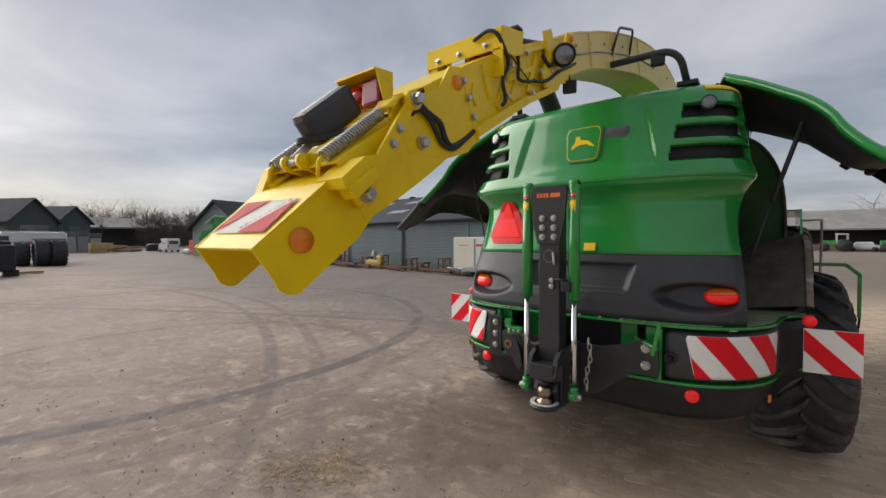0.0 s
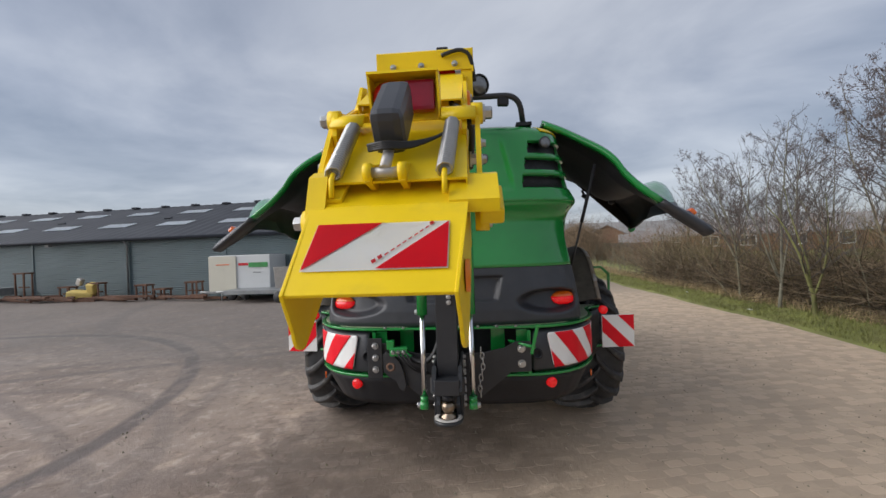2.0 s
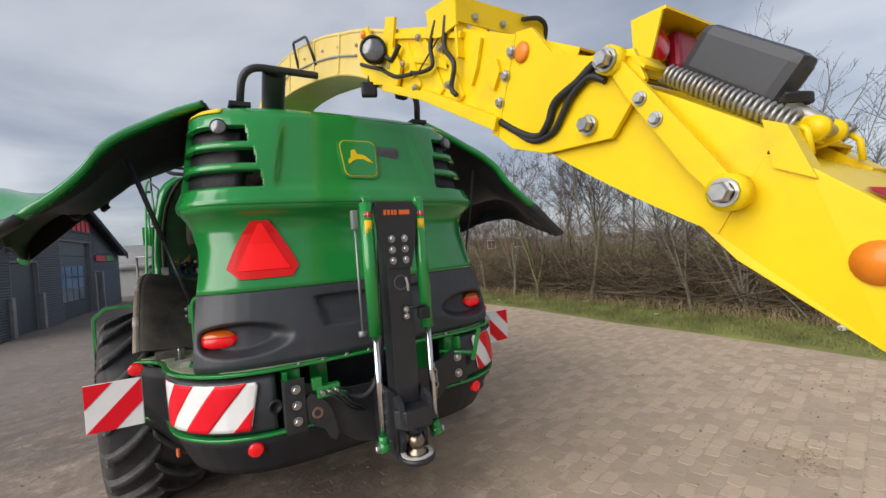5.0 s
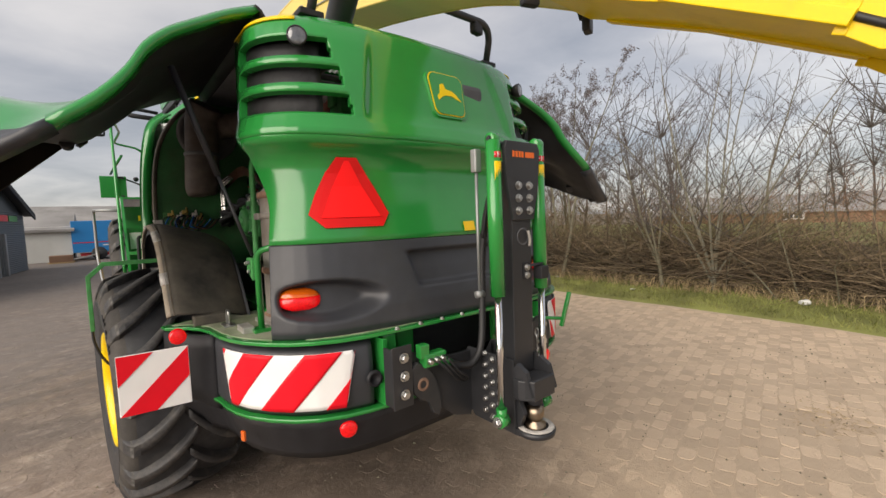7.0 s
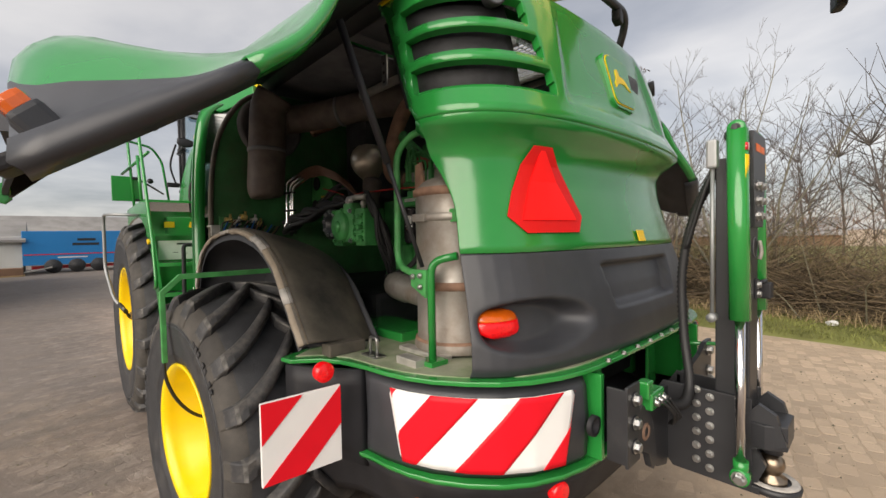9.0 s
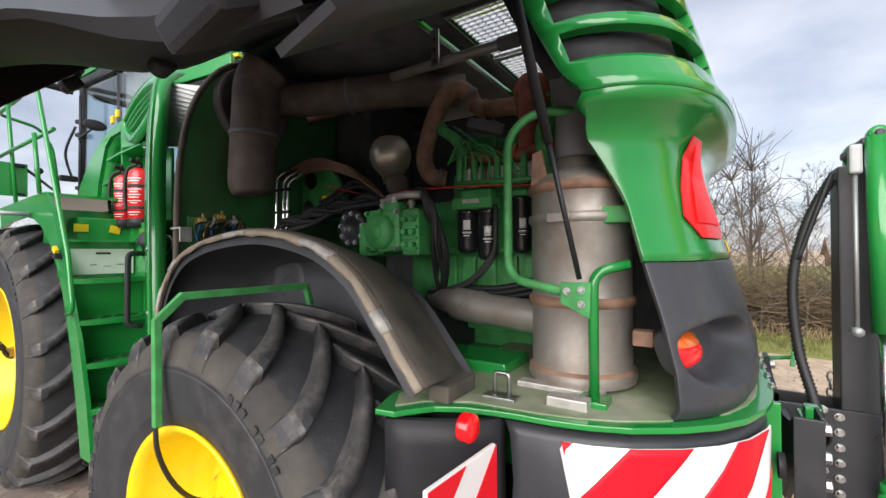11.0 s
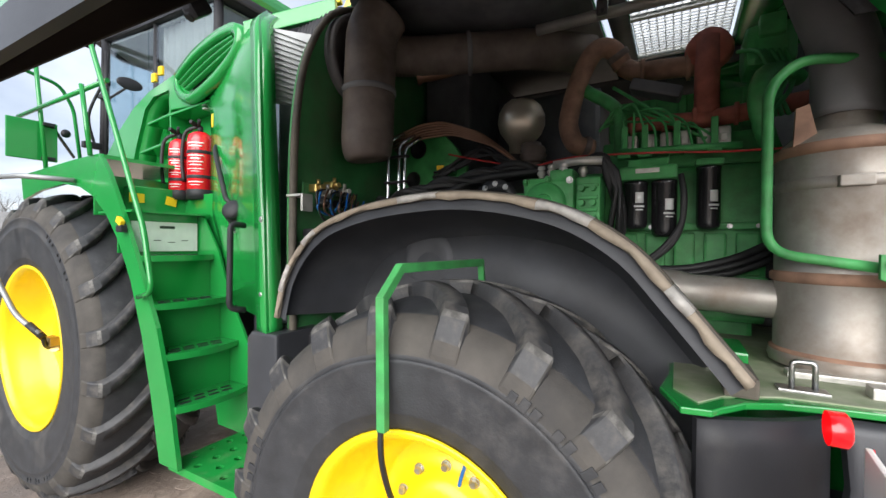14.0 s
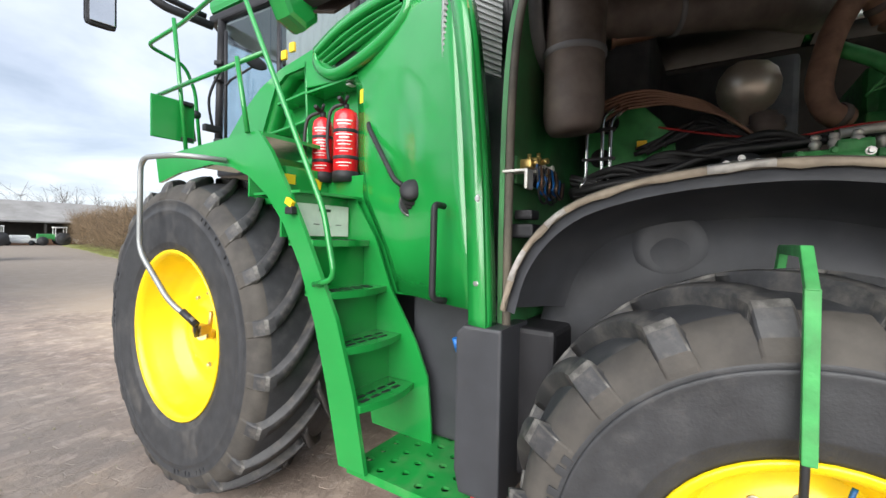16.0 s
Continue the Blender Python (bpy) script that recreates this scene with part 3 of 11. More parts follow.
# ---- trees and brush ----
def limb(vs, fs, p, d, length, r0, r1, seg, sides, rng, bend):
    """One branch as a thin tube; returns points along it."""
    pts, rings = [p.copy()], []
    q = p.copy()
    dd = d.normalized()
    for i in range(seg + 1):
        t = i / seg
        r = r0 + (r1 - r0) * t
        n = dd.orthogonal().normalized()
        b = dd.cross(n)
        base = len(vs)
        for k in range(sides):
            a = 2 * math.pi * k / sides
            vs.append(tuple(q + (n * math.cos(a) + b * math.sin(a)) * r))
        rings.append(base)
        if i < seg:
            dd = (dd + Vector((rng.gauss(0, bend), rng.gauss(0, bend), rng.gauss(0.03, bend)))).normalized()
            q = q + dd * (length / seg)
            pts.append(q.copy())
    for a, c in zip(rings, rings[1:]):
        for k in range(sides):
            j = (k + 1) % sides
            fs.append((a + k, a + j, c + j, c + k))
    return pts, dd


def tree(at, stems, seed, fork=0.4, girth=0.034, dense=1.0, leaves=0, mat=None, label="bare winter tree with grey-brown bark and fine twigs"):
    """A trunk that forks into rising stems, each given by where its top stands over the foot: (dx, dy, height)."""
    rng = random.Random(seed)
    ob = thing("bare_tree", at, label, "tree", "trees along the verge")
    tv, tf, cv, cf, tips = [], [], [], [], []

    def grow(p, d, length, r, depth):
        seg = 5 if depth else 3
        pts, dd = limb(cv, cf, p, d, length, r, max(0.0022, r * 0.4), seg, 4 if depth > 1 else 3, rng, 0.09)
        if depth == 0:
            tips.extend(pts[1:])
            return
        tips.extend(pts[3:])
        for k in range(rng.randint(3, 4)):
            i = rng.randint(2, seg)
            along = (pts[i] - pts[i - 1]).normalized()
            side = along.cross(Vector((rng.gauss(0, 1), rng.gauss(0, 1), rng.gauss(0, 1)))).normalized()
            nd = (along + side * rng.uniform(0.45, 0.85) + Vector((0, 0, 0.22))).normalized()
            grow(pts[i], nd, length * rng.uniform(0.34, 0.55), max(0.0026, r * 0.55), depth - 1)

    foot, _ = limb(tv, tf, Vector((0, 0, -0.05)), Vector((rng.gauss(0, 0.10), rng.gauss(0, 0.10), 1)), fork + 0.05, girth * 1.25, girth, 4, 9, rng, 0.05)
    for n_, (dx, dy, h_) in enumerate(stems):
        p = foot[-1] if n_ == 0 else foot[rng.randint(2, 4)]
        top = Vector((dx, dy, h_)) - p
        N = 14
        d = (top.normalized() + Vector((dx, dy, 0)) * 0.16).normalized()
        r0 = girth * (0.92 if n_ == 0 else rng.uniform(0.55, 0.8))
        pts, dd = limb(tv, tf, p, d, top.length * 0.9, r0, 0.0055, N, 8, rng, 0.05)
        for i in range(3, N + 1):
            t = i / N
            for k in range(1 if rng.random() < 1.35 - dense else 2):
                a = rng.uniform(0, 2 * math.pi)
                along = (pts[i] - pts[i - 1]).normalized()
                out = Vector((math.cos(a), math.sin(a), 0.0))
                nd = (along * rng.uniform(0.75, 1.25) + out).normalized()
                ln = top.length * (0.30 * (1 - t) ** 0.7 + 0.10) * rng.uniform(0.6, 1.15)
                grow(pts[i], nd, ln, r0 * (1.0 - 0.8 * t) * 0.42 + 0.002, 2 if dense > 0.7 or rng.random() < 0.5 else 1)
    for name, vs, fs, mt in (("trunk", tv, tf, mat or BARK), ("crown", cv, cf, TWIG)):
        me = bpy.data.meshes.new(name)
        me.from_pydata([tuple(K * (a + b) for a, b in zip(v, at)) for v in vs], [], fs)
        me.materials.append(mt)
        o = new(name, me)
        o.parent = ob
        o.matrix_parent_inverse = ob.matrix_world.inverted()
    if leaves:
        vs, fs = [], []
        for _ in range(leaves):
            p = rng.choice(tips) + Vector((rng.gauss(0, 0.03), rng.gauss(0, 0.03), rng.gauss(-0.03, 0.02)))
            u = Vector((rng.gauss(0, 1), rng.gauss(0, 1), rng.gauss(0, 1))).normalized() * rng.uniform(0.014, 0.030)
            w = u.orthogonal().normalized() * u.length * 0.6
            k = len(vs)
            vs += [tuple(p - u), tuple(p + w), tuple(p + u), tuple(p - w)]
            fs.append((k, k + 1, k + 2, k + 3))
        me = bpy.data.meshes.new("leaves")
        me.from_pydata([tuple(K * (a + b) for a, b in zip(v, at)) for v in vs], [], fs)
        me.materials.append(CONE)
        o = new("leaves", me)
        o["label"] = "dark withered leaves and cones"
        o.parent = ob
        o.matrix_parent_inverse = ob.matrix_world.inverted()
    return ob


PALE_TRUNK = "bare tree with a pale trunk standing in the verge"
CONED = "bare alder with dark cones on its fine twigs"
tree((7.10, 1.15, 0.1), [(-0.35, 0.75, 4.75), (0.1, 0.25, 4.9), (0.1, -0.35, 4.6), (-0.7, 0.2, 4.2), (0.35, -0.9, 4.0), (0.1, 1.3, 3.9)], 101, 0.25, 0.034, 0.7, 0, STEM, label="many-stemmed bare tree standing in the verge")
tree((6.95, 1.98, 0.1), [(-0.3, 0.75, 3.5), (0.3, 1.2, 3.1), (0.3, 0.3, 3.3), (-0.6, 0.1, 2.6)], 102, 0.45, 0.030, 0.85, label="bent bare tree leaning over the verge")
tree((8.35, 0.80, 0.1), [(0.1, -0.25, 4.3), (0.2, -0.8, 3.9)], 103, 1.1, 0.026, 0.7)
tree((8.20, 1.0, 0.1), [(0.2, 0.3, 2.9)], 104, 0.5, 0.020, 0.6, label="thin crooked bare sapling")
tree((7.0, 4.32, 0.1), [(0.3, -0.5, 5.3), (-0.2, 0.3, 4.7)], 105, 1.1, 0.034, 1.1, 4600, label=CONED)
tree((7.4, 5.0, 0.1), [(0.0, 0.3, 4.7), (-0.5, 0.5, 4.2)], 106, 1.3, 0.032, 1.1, 4000, label=CONED)
tree((6.78, 8.14, 0.1), [(-0.5, 0.35, 4.0), (-0.2, -0.2, 3.4)], 107, 0.9, 0.026, 0.95, 1700, label=CONED)
tree((6.72, 6.68, 0.1), [(0.0, 0.0, 4.3), (-0.35, 0.2, 3.9), (0.3, -0.3, 4.1), (-0.6, 0.3, 3.4)], 108, 1.05, 0.030, 0.5, 160, STEM, PALE_TRUNK)
tree((6.75, 5.75, 0.1), [(-0.5, 0.3, 2.5), (0.5, -0.3, 2.6), (0.1, 0.2, 2.9)], 109, 0.35, 0.036, 0.8, 200, MOSSY, "low forked bare tree with mossy green bark")
for k, (x, y, h, lv) in enumerate(((8.9, 5.4, 5.8, 4200), (8.4, 10.6, 4.6, 900), (9.4, 8.6, 5.2, 2600), (9.5, 13.2, 4.4, 500), (10.6, -1.6, 4.2, 500), (9.2, -5.0, 3.2, 300), (11.6, 3.4, 5.2, 600), (10.0, 17.5, 4.2, 300), (8.8, -8.0, 3.8, 200))):
    rk = random.Random(400 + k)
    tree((x, y, 0.12), [(rk.uniform(-0.5, 0.5), rk.uniform(-0.5, 0.5), h * rk.uniform(0.8, 1.0)) for _ in range(rk.randint(2, 4))], 120 + k, rk.uniform(0.3, 1.0), 0.03, 0.95, lv)


def brush(name, count, where, l0, l1, r0, r1, flat, mat, seed, label, laid=1.2, across=1.0):
    """Tangled twigs as one mesh: three-sided curved tubes."""
    rng = random.Random(seed)
    vs, fs = [], []
    for _ in range(count):
        p, up = where(rng)
        d = Vector((rng.gauss(0, across), rng.gauss(0, laid), rng.gauss(up, flat)))
        limb(vs, fs, Vector(p), d, rng.uniform(l0, l1), rng.uniform(r0, r1), r0 * 0.4, 3, 3, rng, 0.22)
    me = bpy.data.meshes.new(name)
    me.from_pydata([(a * K, b * K, c * K) for a, b, c in vs], [], fs)
    me.materials.append(mat)
    return tagged(new(name, me), label, "hedge", kind="stuff")


def hedge_spot(lo, hi, deep):
    def f(r):
        y = r.uniform(-11, 17) if r.random() < 0.8 else r.uniform(17, 60)
        x = verge_x(y) + (1.35 if y < 15 else 2.6) + abs(r.gauss(0, deep))
        z = r.uniform(lo, hi)
        return (x, y, 0.1 + z * (0.8 + 0.35 * math.sin(y * 0.9) * math.sin(y * 0.37 + 2))), 0.4
    return f


brush("brushwood_hedge", 11000, hedge_spot(0.0, 0.80, 0.8), 0.9, 2.2, 0.004, 0.013, 0.28, LAID_BRUSH, 21, "laid brown branches of a brushwood hedge behind the verge", 2.6, 0.45)
brush("brushwood_tangle", 9000, hedge_spot(0.0, 0.85, 1.1), 0.4, 1.1, 0.003, 0.007, 0.8, BRUSH, 28, "tangled brown twigs in the brushwood hedge")
brush("shrub_twigs", 15000, hedge_spot(0.5, 1.55, 1.9), 0.4, 1.1, 0.002, 0.0045, 1.0, SHRUB, 22, "fine olive-brown shrub twigs above the hedge", 1.0)
brush("reddish_twigs", 4500, lambda r: ((lambda y: (verge_x(y) + 2.4 + abs(r.gauss(0, 1.6)), y, r.uniform(0.3, 1.9)))(r.uniform(-12, 24)), 1.0), 0.5, 1.3, 0.002, 0.0045, 0.7, DEAD_LEAF, 23, "reddish-brown shrub twigs in the hedge")
brush("hedge_saplings", 130, lambda r: ((lambda y: (verge_x(y) + 1.2 + abs(r.gauss(0, 0.9)), y, 0.08))(r.uniform(-11, 26)), 9.0), 0.9, 2.3, 0.007, 0.018, 1.5, BARK, 27, "thin upright saplings in the hedge")
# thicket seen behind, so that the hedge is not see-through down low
# one dark sheet, with the shade between the twigs put into its colour
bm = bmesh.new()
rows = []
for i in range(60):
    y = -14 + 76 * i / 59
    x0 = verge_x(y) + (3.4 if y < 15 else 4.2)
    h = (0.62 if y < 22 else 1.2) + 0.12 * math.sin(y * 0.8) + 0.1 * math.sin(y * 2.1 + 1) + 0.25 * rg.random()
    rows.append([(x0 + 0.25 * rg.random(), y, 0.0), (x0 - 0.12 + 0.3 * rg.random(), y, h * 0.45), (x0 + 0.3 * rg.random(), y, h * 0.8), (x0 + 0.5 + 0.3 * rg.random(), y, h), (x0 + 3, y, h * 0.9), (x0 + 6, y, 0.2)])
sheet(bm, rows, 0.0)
tagged(part("thicket", bm, THICKET), "dense brown thicket behind the hedge, a sheet with shade in its colour", "hedge", kind="stuff")
# corner hedge far ahead and low bushes
brush("far_hedge", 9000, lambda r: ((lambda y: (verge_x(y) + 0.9 + abs(r.gauss(0, 1.2)), y, r.uniform(0.1, 2.6)))(r.uniform(27, 60)), 1.2), 0.6, 1.6, 0.006, 0.016, 0.8, BRUSH, 24, "brown hedge at the far corner of the yard")
# litter on the verge
bm = bmesh.new()
rl_ = random.Random(5)
bmesh.ops.create_icosphere(bm, subdivisions=2, radius=0.07)
for v in bm.verts:
    v.co = Vector((v.co.x * 1.3, v.co.y, v.co.z * 0.6)) * rl_.uniform(0.7, 1.3) + Vector((6.75, -0.2, 0.10))
tagged(part("crumpled_bag", bm, LABEL_WHITE), "crumpled white plastic litter lying on the grass", "litter")
for k, (x, y) in enumerate(((6.4, 2.3), (6.0, 6.5), (6.3, 9.8), (6.9, 4.4))):
    bm = bmesh.new()
    box(bm, (x, y, 0.085), (0.10, 0.06, 0.012), (10 * k, 8, 35 * k), 0.003)
    tagged(part("paper_scrap", bm, LABEL_WHITE), "pale scrap of paper lying on the grass", "litter", "scraps on the verge")
# low wooden post
for x, y in ((7.55, -0.5), (7.25, 3.1), (7.1, 7.9)):
    bm = bmesh.new()
    tube(bm, [(x, y, 0.0), (x + 0.02, y, 0.62)], 0.035, 8)
    tagged(part("fence_post", bm, BARK), "weathered wooden fence post standing in the hedge", "post", "posts in the hedge")

# ---- long workshop with a gable end ----
WU, WV = Vector((-0.9957, 0.093, 0)), Vector((0.093, 0.9957, 0))
WC = Vector((-5.3, 12.4, 0))


def W(u, v, z):
    return WC + WU * u + WV * v + Vector((0, 0, z))


workshop = thing("workshop_building", W(13, 5.9, 0), "long blue-grey steel workshop with dark roof and gabled end", "building")
EAVE, RIDGE, LONG, DEEP = 2.5, 4.40, 30.0, 11.8


def WP(name, bm, mat, label="", parent=None):
    return part(name, bm, mat, parent or workshop, label)


def ribbed(bm, a, b, z0, z1, n, depth, out):
    """Horizontally ribbed cladding between two plan points."""
    rows = []
    for k in range(4 * n + 1):
        z = z0 + (z1 - z0) * k / (4 * n)
        o = out * (depth if k % 4 in (1, 2) else 0.0)
        rows.append([a + Vector((0, 0, z)) + o, b + Vector((0, 0, z)) + o])
    sheet(bm, rows, 0.0, smooth=False)


# long wall in bays
bays = [0, 4.45, 8.9, 13.8, 18.7, 23.5, LONG]
for a, b in zip(bays, bays[1:]):
    bm = bmesh.new()
    if b <= 18.8:
        ribbed(bm, W(a, 0, 0), W(b - 0.03, 0, 0), 0, EAVE, 34, 0.018, -WV)
    else:
        ribbed(bm, W(a, 0, 0), W(b - 0.03, 0, 0), 0, EAVE, 12, 0.010, -WV)
    WP("wall_bay", bm, WALL_STEEL, "ribbed blue-grey steel cladding")
    bm = bmesh.new()
    p = W(b, -0.02, EAVE / 2)
    box(bm, p, (0.10, 0.05, EAVE), (0, 0, -5.3))
    WP("wall_post", bm, WALL_STEEL)
# gable wall, with openings left for the doors
def gable_top(v):
    return EAVE + (RIDGE - EAVE) * (1 - abs(v - DEEP / 2) / (DEEP / 2))


OPEN = [(0.95, 2.65, 2.09), (4.4, 7.6, 2.85), (8.0, 8.55, 1.65)]
vs_ = sorted({0.0, DEEP, DEEP / 2, *[q for a, b, _ in OPEN for q in (a, b)]})
for a, b in zip(vs_, vs_[1:]):
    mid = (a + b) / 2
    bottom = max([h for p, q, h in OPEN if p <= mid <= q] + [0])
    lo_top = min(gable_top(a), gable_top(b))
    bm = bmesh.new()
    n = max(3, int((lo_top - bottom) / 0.075))
    ribbed(bm, W(0, a, 0), W(0, b, 0), bottom, lo_top, n, 0.018, -WU)
    sheet(bm, [[W(0, a, lo_top), W(0, b, lo_top)], [W(0, a, gable_top(a)), W(0, b, gable_top(b))]], 0.0, smooth=False)
    WP("gable_wall", bm, WALL_STEEL_D, "ribbed grey gable cladding")
for a, b, h in OPEN:
    bm = bmesh.new()
    for v in (a, b):
        box(bm, W(0.06, v, h / 2), (0.14, 0.05, h), (0, 0, -5.3))
    box(bm, W(0.06, (a + b) / 2, h), (0.14, b - a, 0.06), (0, 0, -5.3))
    WP("door_lining", bm, TRIM_GREY)
bm = bmesh.new()
for k in range(5):
    box(bm, W(0.12, 6.0, 0.285 + 0.57 * k), (0.04, 3.2, 0.56), (0, 0, -5.3), 0.01)
big_door = WP("sectional_door", bm, WALL_STEEL_D, "dark grey sectional door with small panes")
for i in range(4):
    for j in range(3):
        bm = bmesh.new()
        box(bm, W(0.09, 4.75 + 0.62 * i, 0.82 + 0.44 * j), (0.02, 0.52, 0.38), (0, 0, -5.3))
        part("door_pane", bm, PANE_LIGHT, big_door)
bm = bmesh.new()
box(bm, W(0.12, 1.8, 1.05), (0.04, 1.7, 2.1), (0, 0, -5.3))
WP("plain_door", bm, WALL_STEEL_D)
bm = bmesh.new()
box(bm, W(0.3, 8.27, 0.82), (0.04, 0.55, 1.65), (0, 0, -5.3))
WP("entrance_door", bm, PANE)
for v in (0.82, 2.72, 7.75, 8.75):
    bm = bmesh.new()
    box(bm, W(-0.05, v, 0.55 if v < 3 else 0.8), (0.10, 0.18, 1.1 if v < 3 else 1.6), (0, 0, -5.3), 0.01)
    WP("door_guard", bm, GALV)
# signs as plain bars
bm = bmesh.new()
box(bm, W(-0.05, 6.2, 3.45), (0.04, 2.5, 0.5), (0, 0, -5.3))
sg = WP("gable_sign", bm, WALL_STEEL_D)
for k in range(5):
    bm = bmesh.new()
    box(bm, W(-0.09, 5.15 + 0.5 * k, 3.45), (0.03, 0.36, 0.42), (0, 0, -5.3), 0.006)
    part("sign_bar", bm, LABEL_RED, sg)
bm = bmesh.new()
box(bm, W(-0.05, 8.75, 2.2), (0.03, 1.35, 0.24), (0, 0, -5.3))
WP("red_sign", bm, LABEL_RED, "small red sign")
bm = bmesh.new()
box(bm, W(-0.05, 10.1, 2.2), (0.03, 1.1, 0.22), (0, 0, -5.3))
WP("green_sign", bm, GREEN_DULL)
bm = bmesh.new()
box(bm, W(-0.04, 8.9, 1.15), (0.02, 0.28, 0.8), (0, 0, -5.3))
WP("notice_board", bm, LABEL_WHITE)
# rear and far walls
for a, b in ((W(0, DEEP, 0), W(LONG, DEEP, 0)), (W(LONG, 0, 0), W(LONG, DEEP, 0))):
    bm = bmesh.new()
    sheet(bm, [[a, b], [a + Vector((0, 0, EAVE)), b + Vector((0, 0, EAVE))]], 0.05)
    WP("back_wall", bm, WALL_STEEL)
# roof: two slopes with ridge vents, rooflights set proud, gutter
for sgn, name in ((0, "roof_slope"), (1, "roof_slope")):
    bm = bmesh.new()
    v0, v1 = (-0.25, DEEP / 2) if sgn == 0 else (DEEP + 0.25, DEEP / 2)
    zl = EAVE - 0.06
    rows = []
    N = 120
    for k in range(N + 1):
        u = -0.35 + (LONG + 0.5) * k / N
        w_ = 0.022 * (k % 2)
        rows.append([W(u, v0, zl + w_), W(u, v1, RIDGE + 0.02 + w_)])
    sheet(bm, rows, 0.03, smooth=False)
    rf = WP(name, bm, ROOF_M, "dark fibre-cement roof slope")
    if sgn == 0:
        front_roof = rf
sl = (RIDGE - EAVE) / (DEEP / 2)
for row_, v_, w_ in ((0, 1.55, 1.1), (1, 3.95, 1.1)):
    for k in range(9):
        u = 1.3 + 3.15 * k + (1.0 if row_ else 0.0)
        if u > LONG - 2:
            continue
        bm = bmesh.new()
        z0 = EAVE - 0.0 + sl * v_
        q = [W(u, v_, z0 + 0.06), W(u + 1.55, v_, z0 + 0.06), W(u + 1.55, v_ + w_ * 0.62, z0 + sl * w_ * 0.62 + 0.06), W(u, v_ + w_ * 0.62, z0 + sl * w_ * 0.62 + 0.06)]
        f = bm.faces.new([bm.verts.new(p) for p in q])
        bmesh.ops.solidify(bm, geom=[f], thickness=0.03)
        part("rooflight", bm, SKYLIGHT, front_roof, "white rooflight sheet")
        if k % 2 == 0 and row_ == 0:
            bm = bmesh.new()
            box(bm, W(u + 2.2, 3.0, EAVE + sl * 3.0 + 0.06), (0.35, 0.16, 0.06), (18, 0, -5.3), 0.01)
            part("roof_vent", bm, ROOF_M, front_roof)
for k in range(15):
    bm = bmesh.new()
    box(bm, W(1.0 + 1.95 * k, DEEP / 2, RIDGE + 0.09), (0.36, 0.28, 0.09), (0, 0, -5.3), 0.02)
    part("ridge_vent", bm, ROOF_M, front_roof)
bm = bmesh.new()
tube(bm, [W(-0.3, -0.30, EAVE - 0.10), W(LONG, -0.30, EAVE - 0.10)], 0.06, 8)
WP("gutter", bm, ROOF_M)
for u in (0.25, 8.9, 18.7):
    bm = bmesh.new()
    tube(bm, [W(u, -0.30, EAVE - 0.12), W(u, -0.10, EAVE - 0.32), W(u, -0.10, 0)], 0.038, 8)
    WP("downpipe", bm, GALV, "galvanised downpipe")
# bargeboards on the gable
for v0, v1, z0, z1 in ((-0.25, DEEP / 2, EAVE - 0.06, RIDGE + 0.02), (DEEP + 0.3, DEEP / 2, EAVE - 0.12, RIDGE + 0.02)):
    bm = bmesh.new()
    sheet(bm, [[W(-0.36, v0, z0 + 0.05), W(-0.36, v1, z1 + 0.05)], [W(-0.36, v0, z0 - 0.2), W(-0.36, v1, z1 - 0.2)]], 0.05)
    sheet(bm, [[W(-0.36, v0, z0 - 0.05), W(-0.36, v1, z1 - 0.05)], [W(0.02, v0, z0 - 0.05), W(0.02, v1, z1 - 0.05)]], 0.03)
    WP("bargeboard", bm, ROOF_M)
for u in (1.45, 12.7):
    bm = bmesh.new()
    box(bm, W(u, -0.22, 2.27), (0.22, 0.14, 0.12), (25, 0, -5.3), 0.02)
    WP("wall_flood_lamp", bm, GALV, "wall flood lamp")
bm = bmesh.new()
box(bm, W(19.7, -0.05, 0.76), (0.62, 0.05, 1.5), (0, 0, -5.3), 0.01)
dr = WP("side_door", bm, WHITE_GRP, "white side door with a pane")
bm = bmesh.new()
box(bm, W(19.7, -0.08, 1.1), (0.36, 0.02, 0.55), (0, 0, -5.3))
part("door_pane", bm, PANE, dr)
for u, z, w_, h in ((17.8, 1.62, 1.45, 0.44), (18.05, 1.16, 0.42, 0.16), (16.4, 1.16, 0.45, 0.16), (19.6, 1.66, 0.45, 0.16), (0.75, 1.0, 0.28, 0.20)):
    bm = bmesh.new()
    box(bm, W(u, -0.04, z), (w_, 0.02, h), (0, 0, -5.3))
    sgn_ = WP("wall_sign", bm, LABEL_WHITE, "small white wall sign")
    bm = bmesh.new()
    box(bm, W(u, -0.055, z + h * 0.12), (w_ * 0.7, 0.006, h * 0.18), (0, 0, -5.3))
    part("sign_print", bm, GALV, sgn_)

# ---- trailers and scrap along the workshop ----
def wheel_small(bm, c, r, w, axis="y"):
    rot = Matrix.Rotation(radians(90), 4, "X") if axis == "y" else Matrix.Rotation(radians(90), 4, "Y")
    lathe(bm, [(0, -w / 2), (r * 0.55, -w / 2), (r * 0.6, -w * 0.4), (r * 0.9, -w / 2), (r, -w * 0.3), (r, w * 0.3), (r * 0.9, w / 2), (r * 0.6, w * 0.4), (r * 0.55, w / 2), (0, w / 2)], 20, Matrix.Translation(c) @ rot)


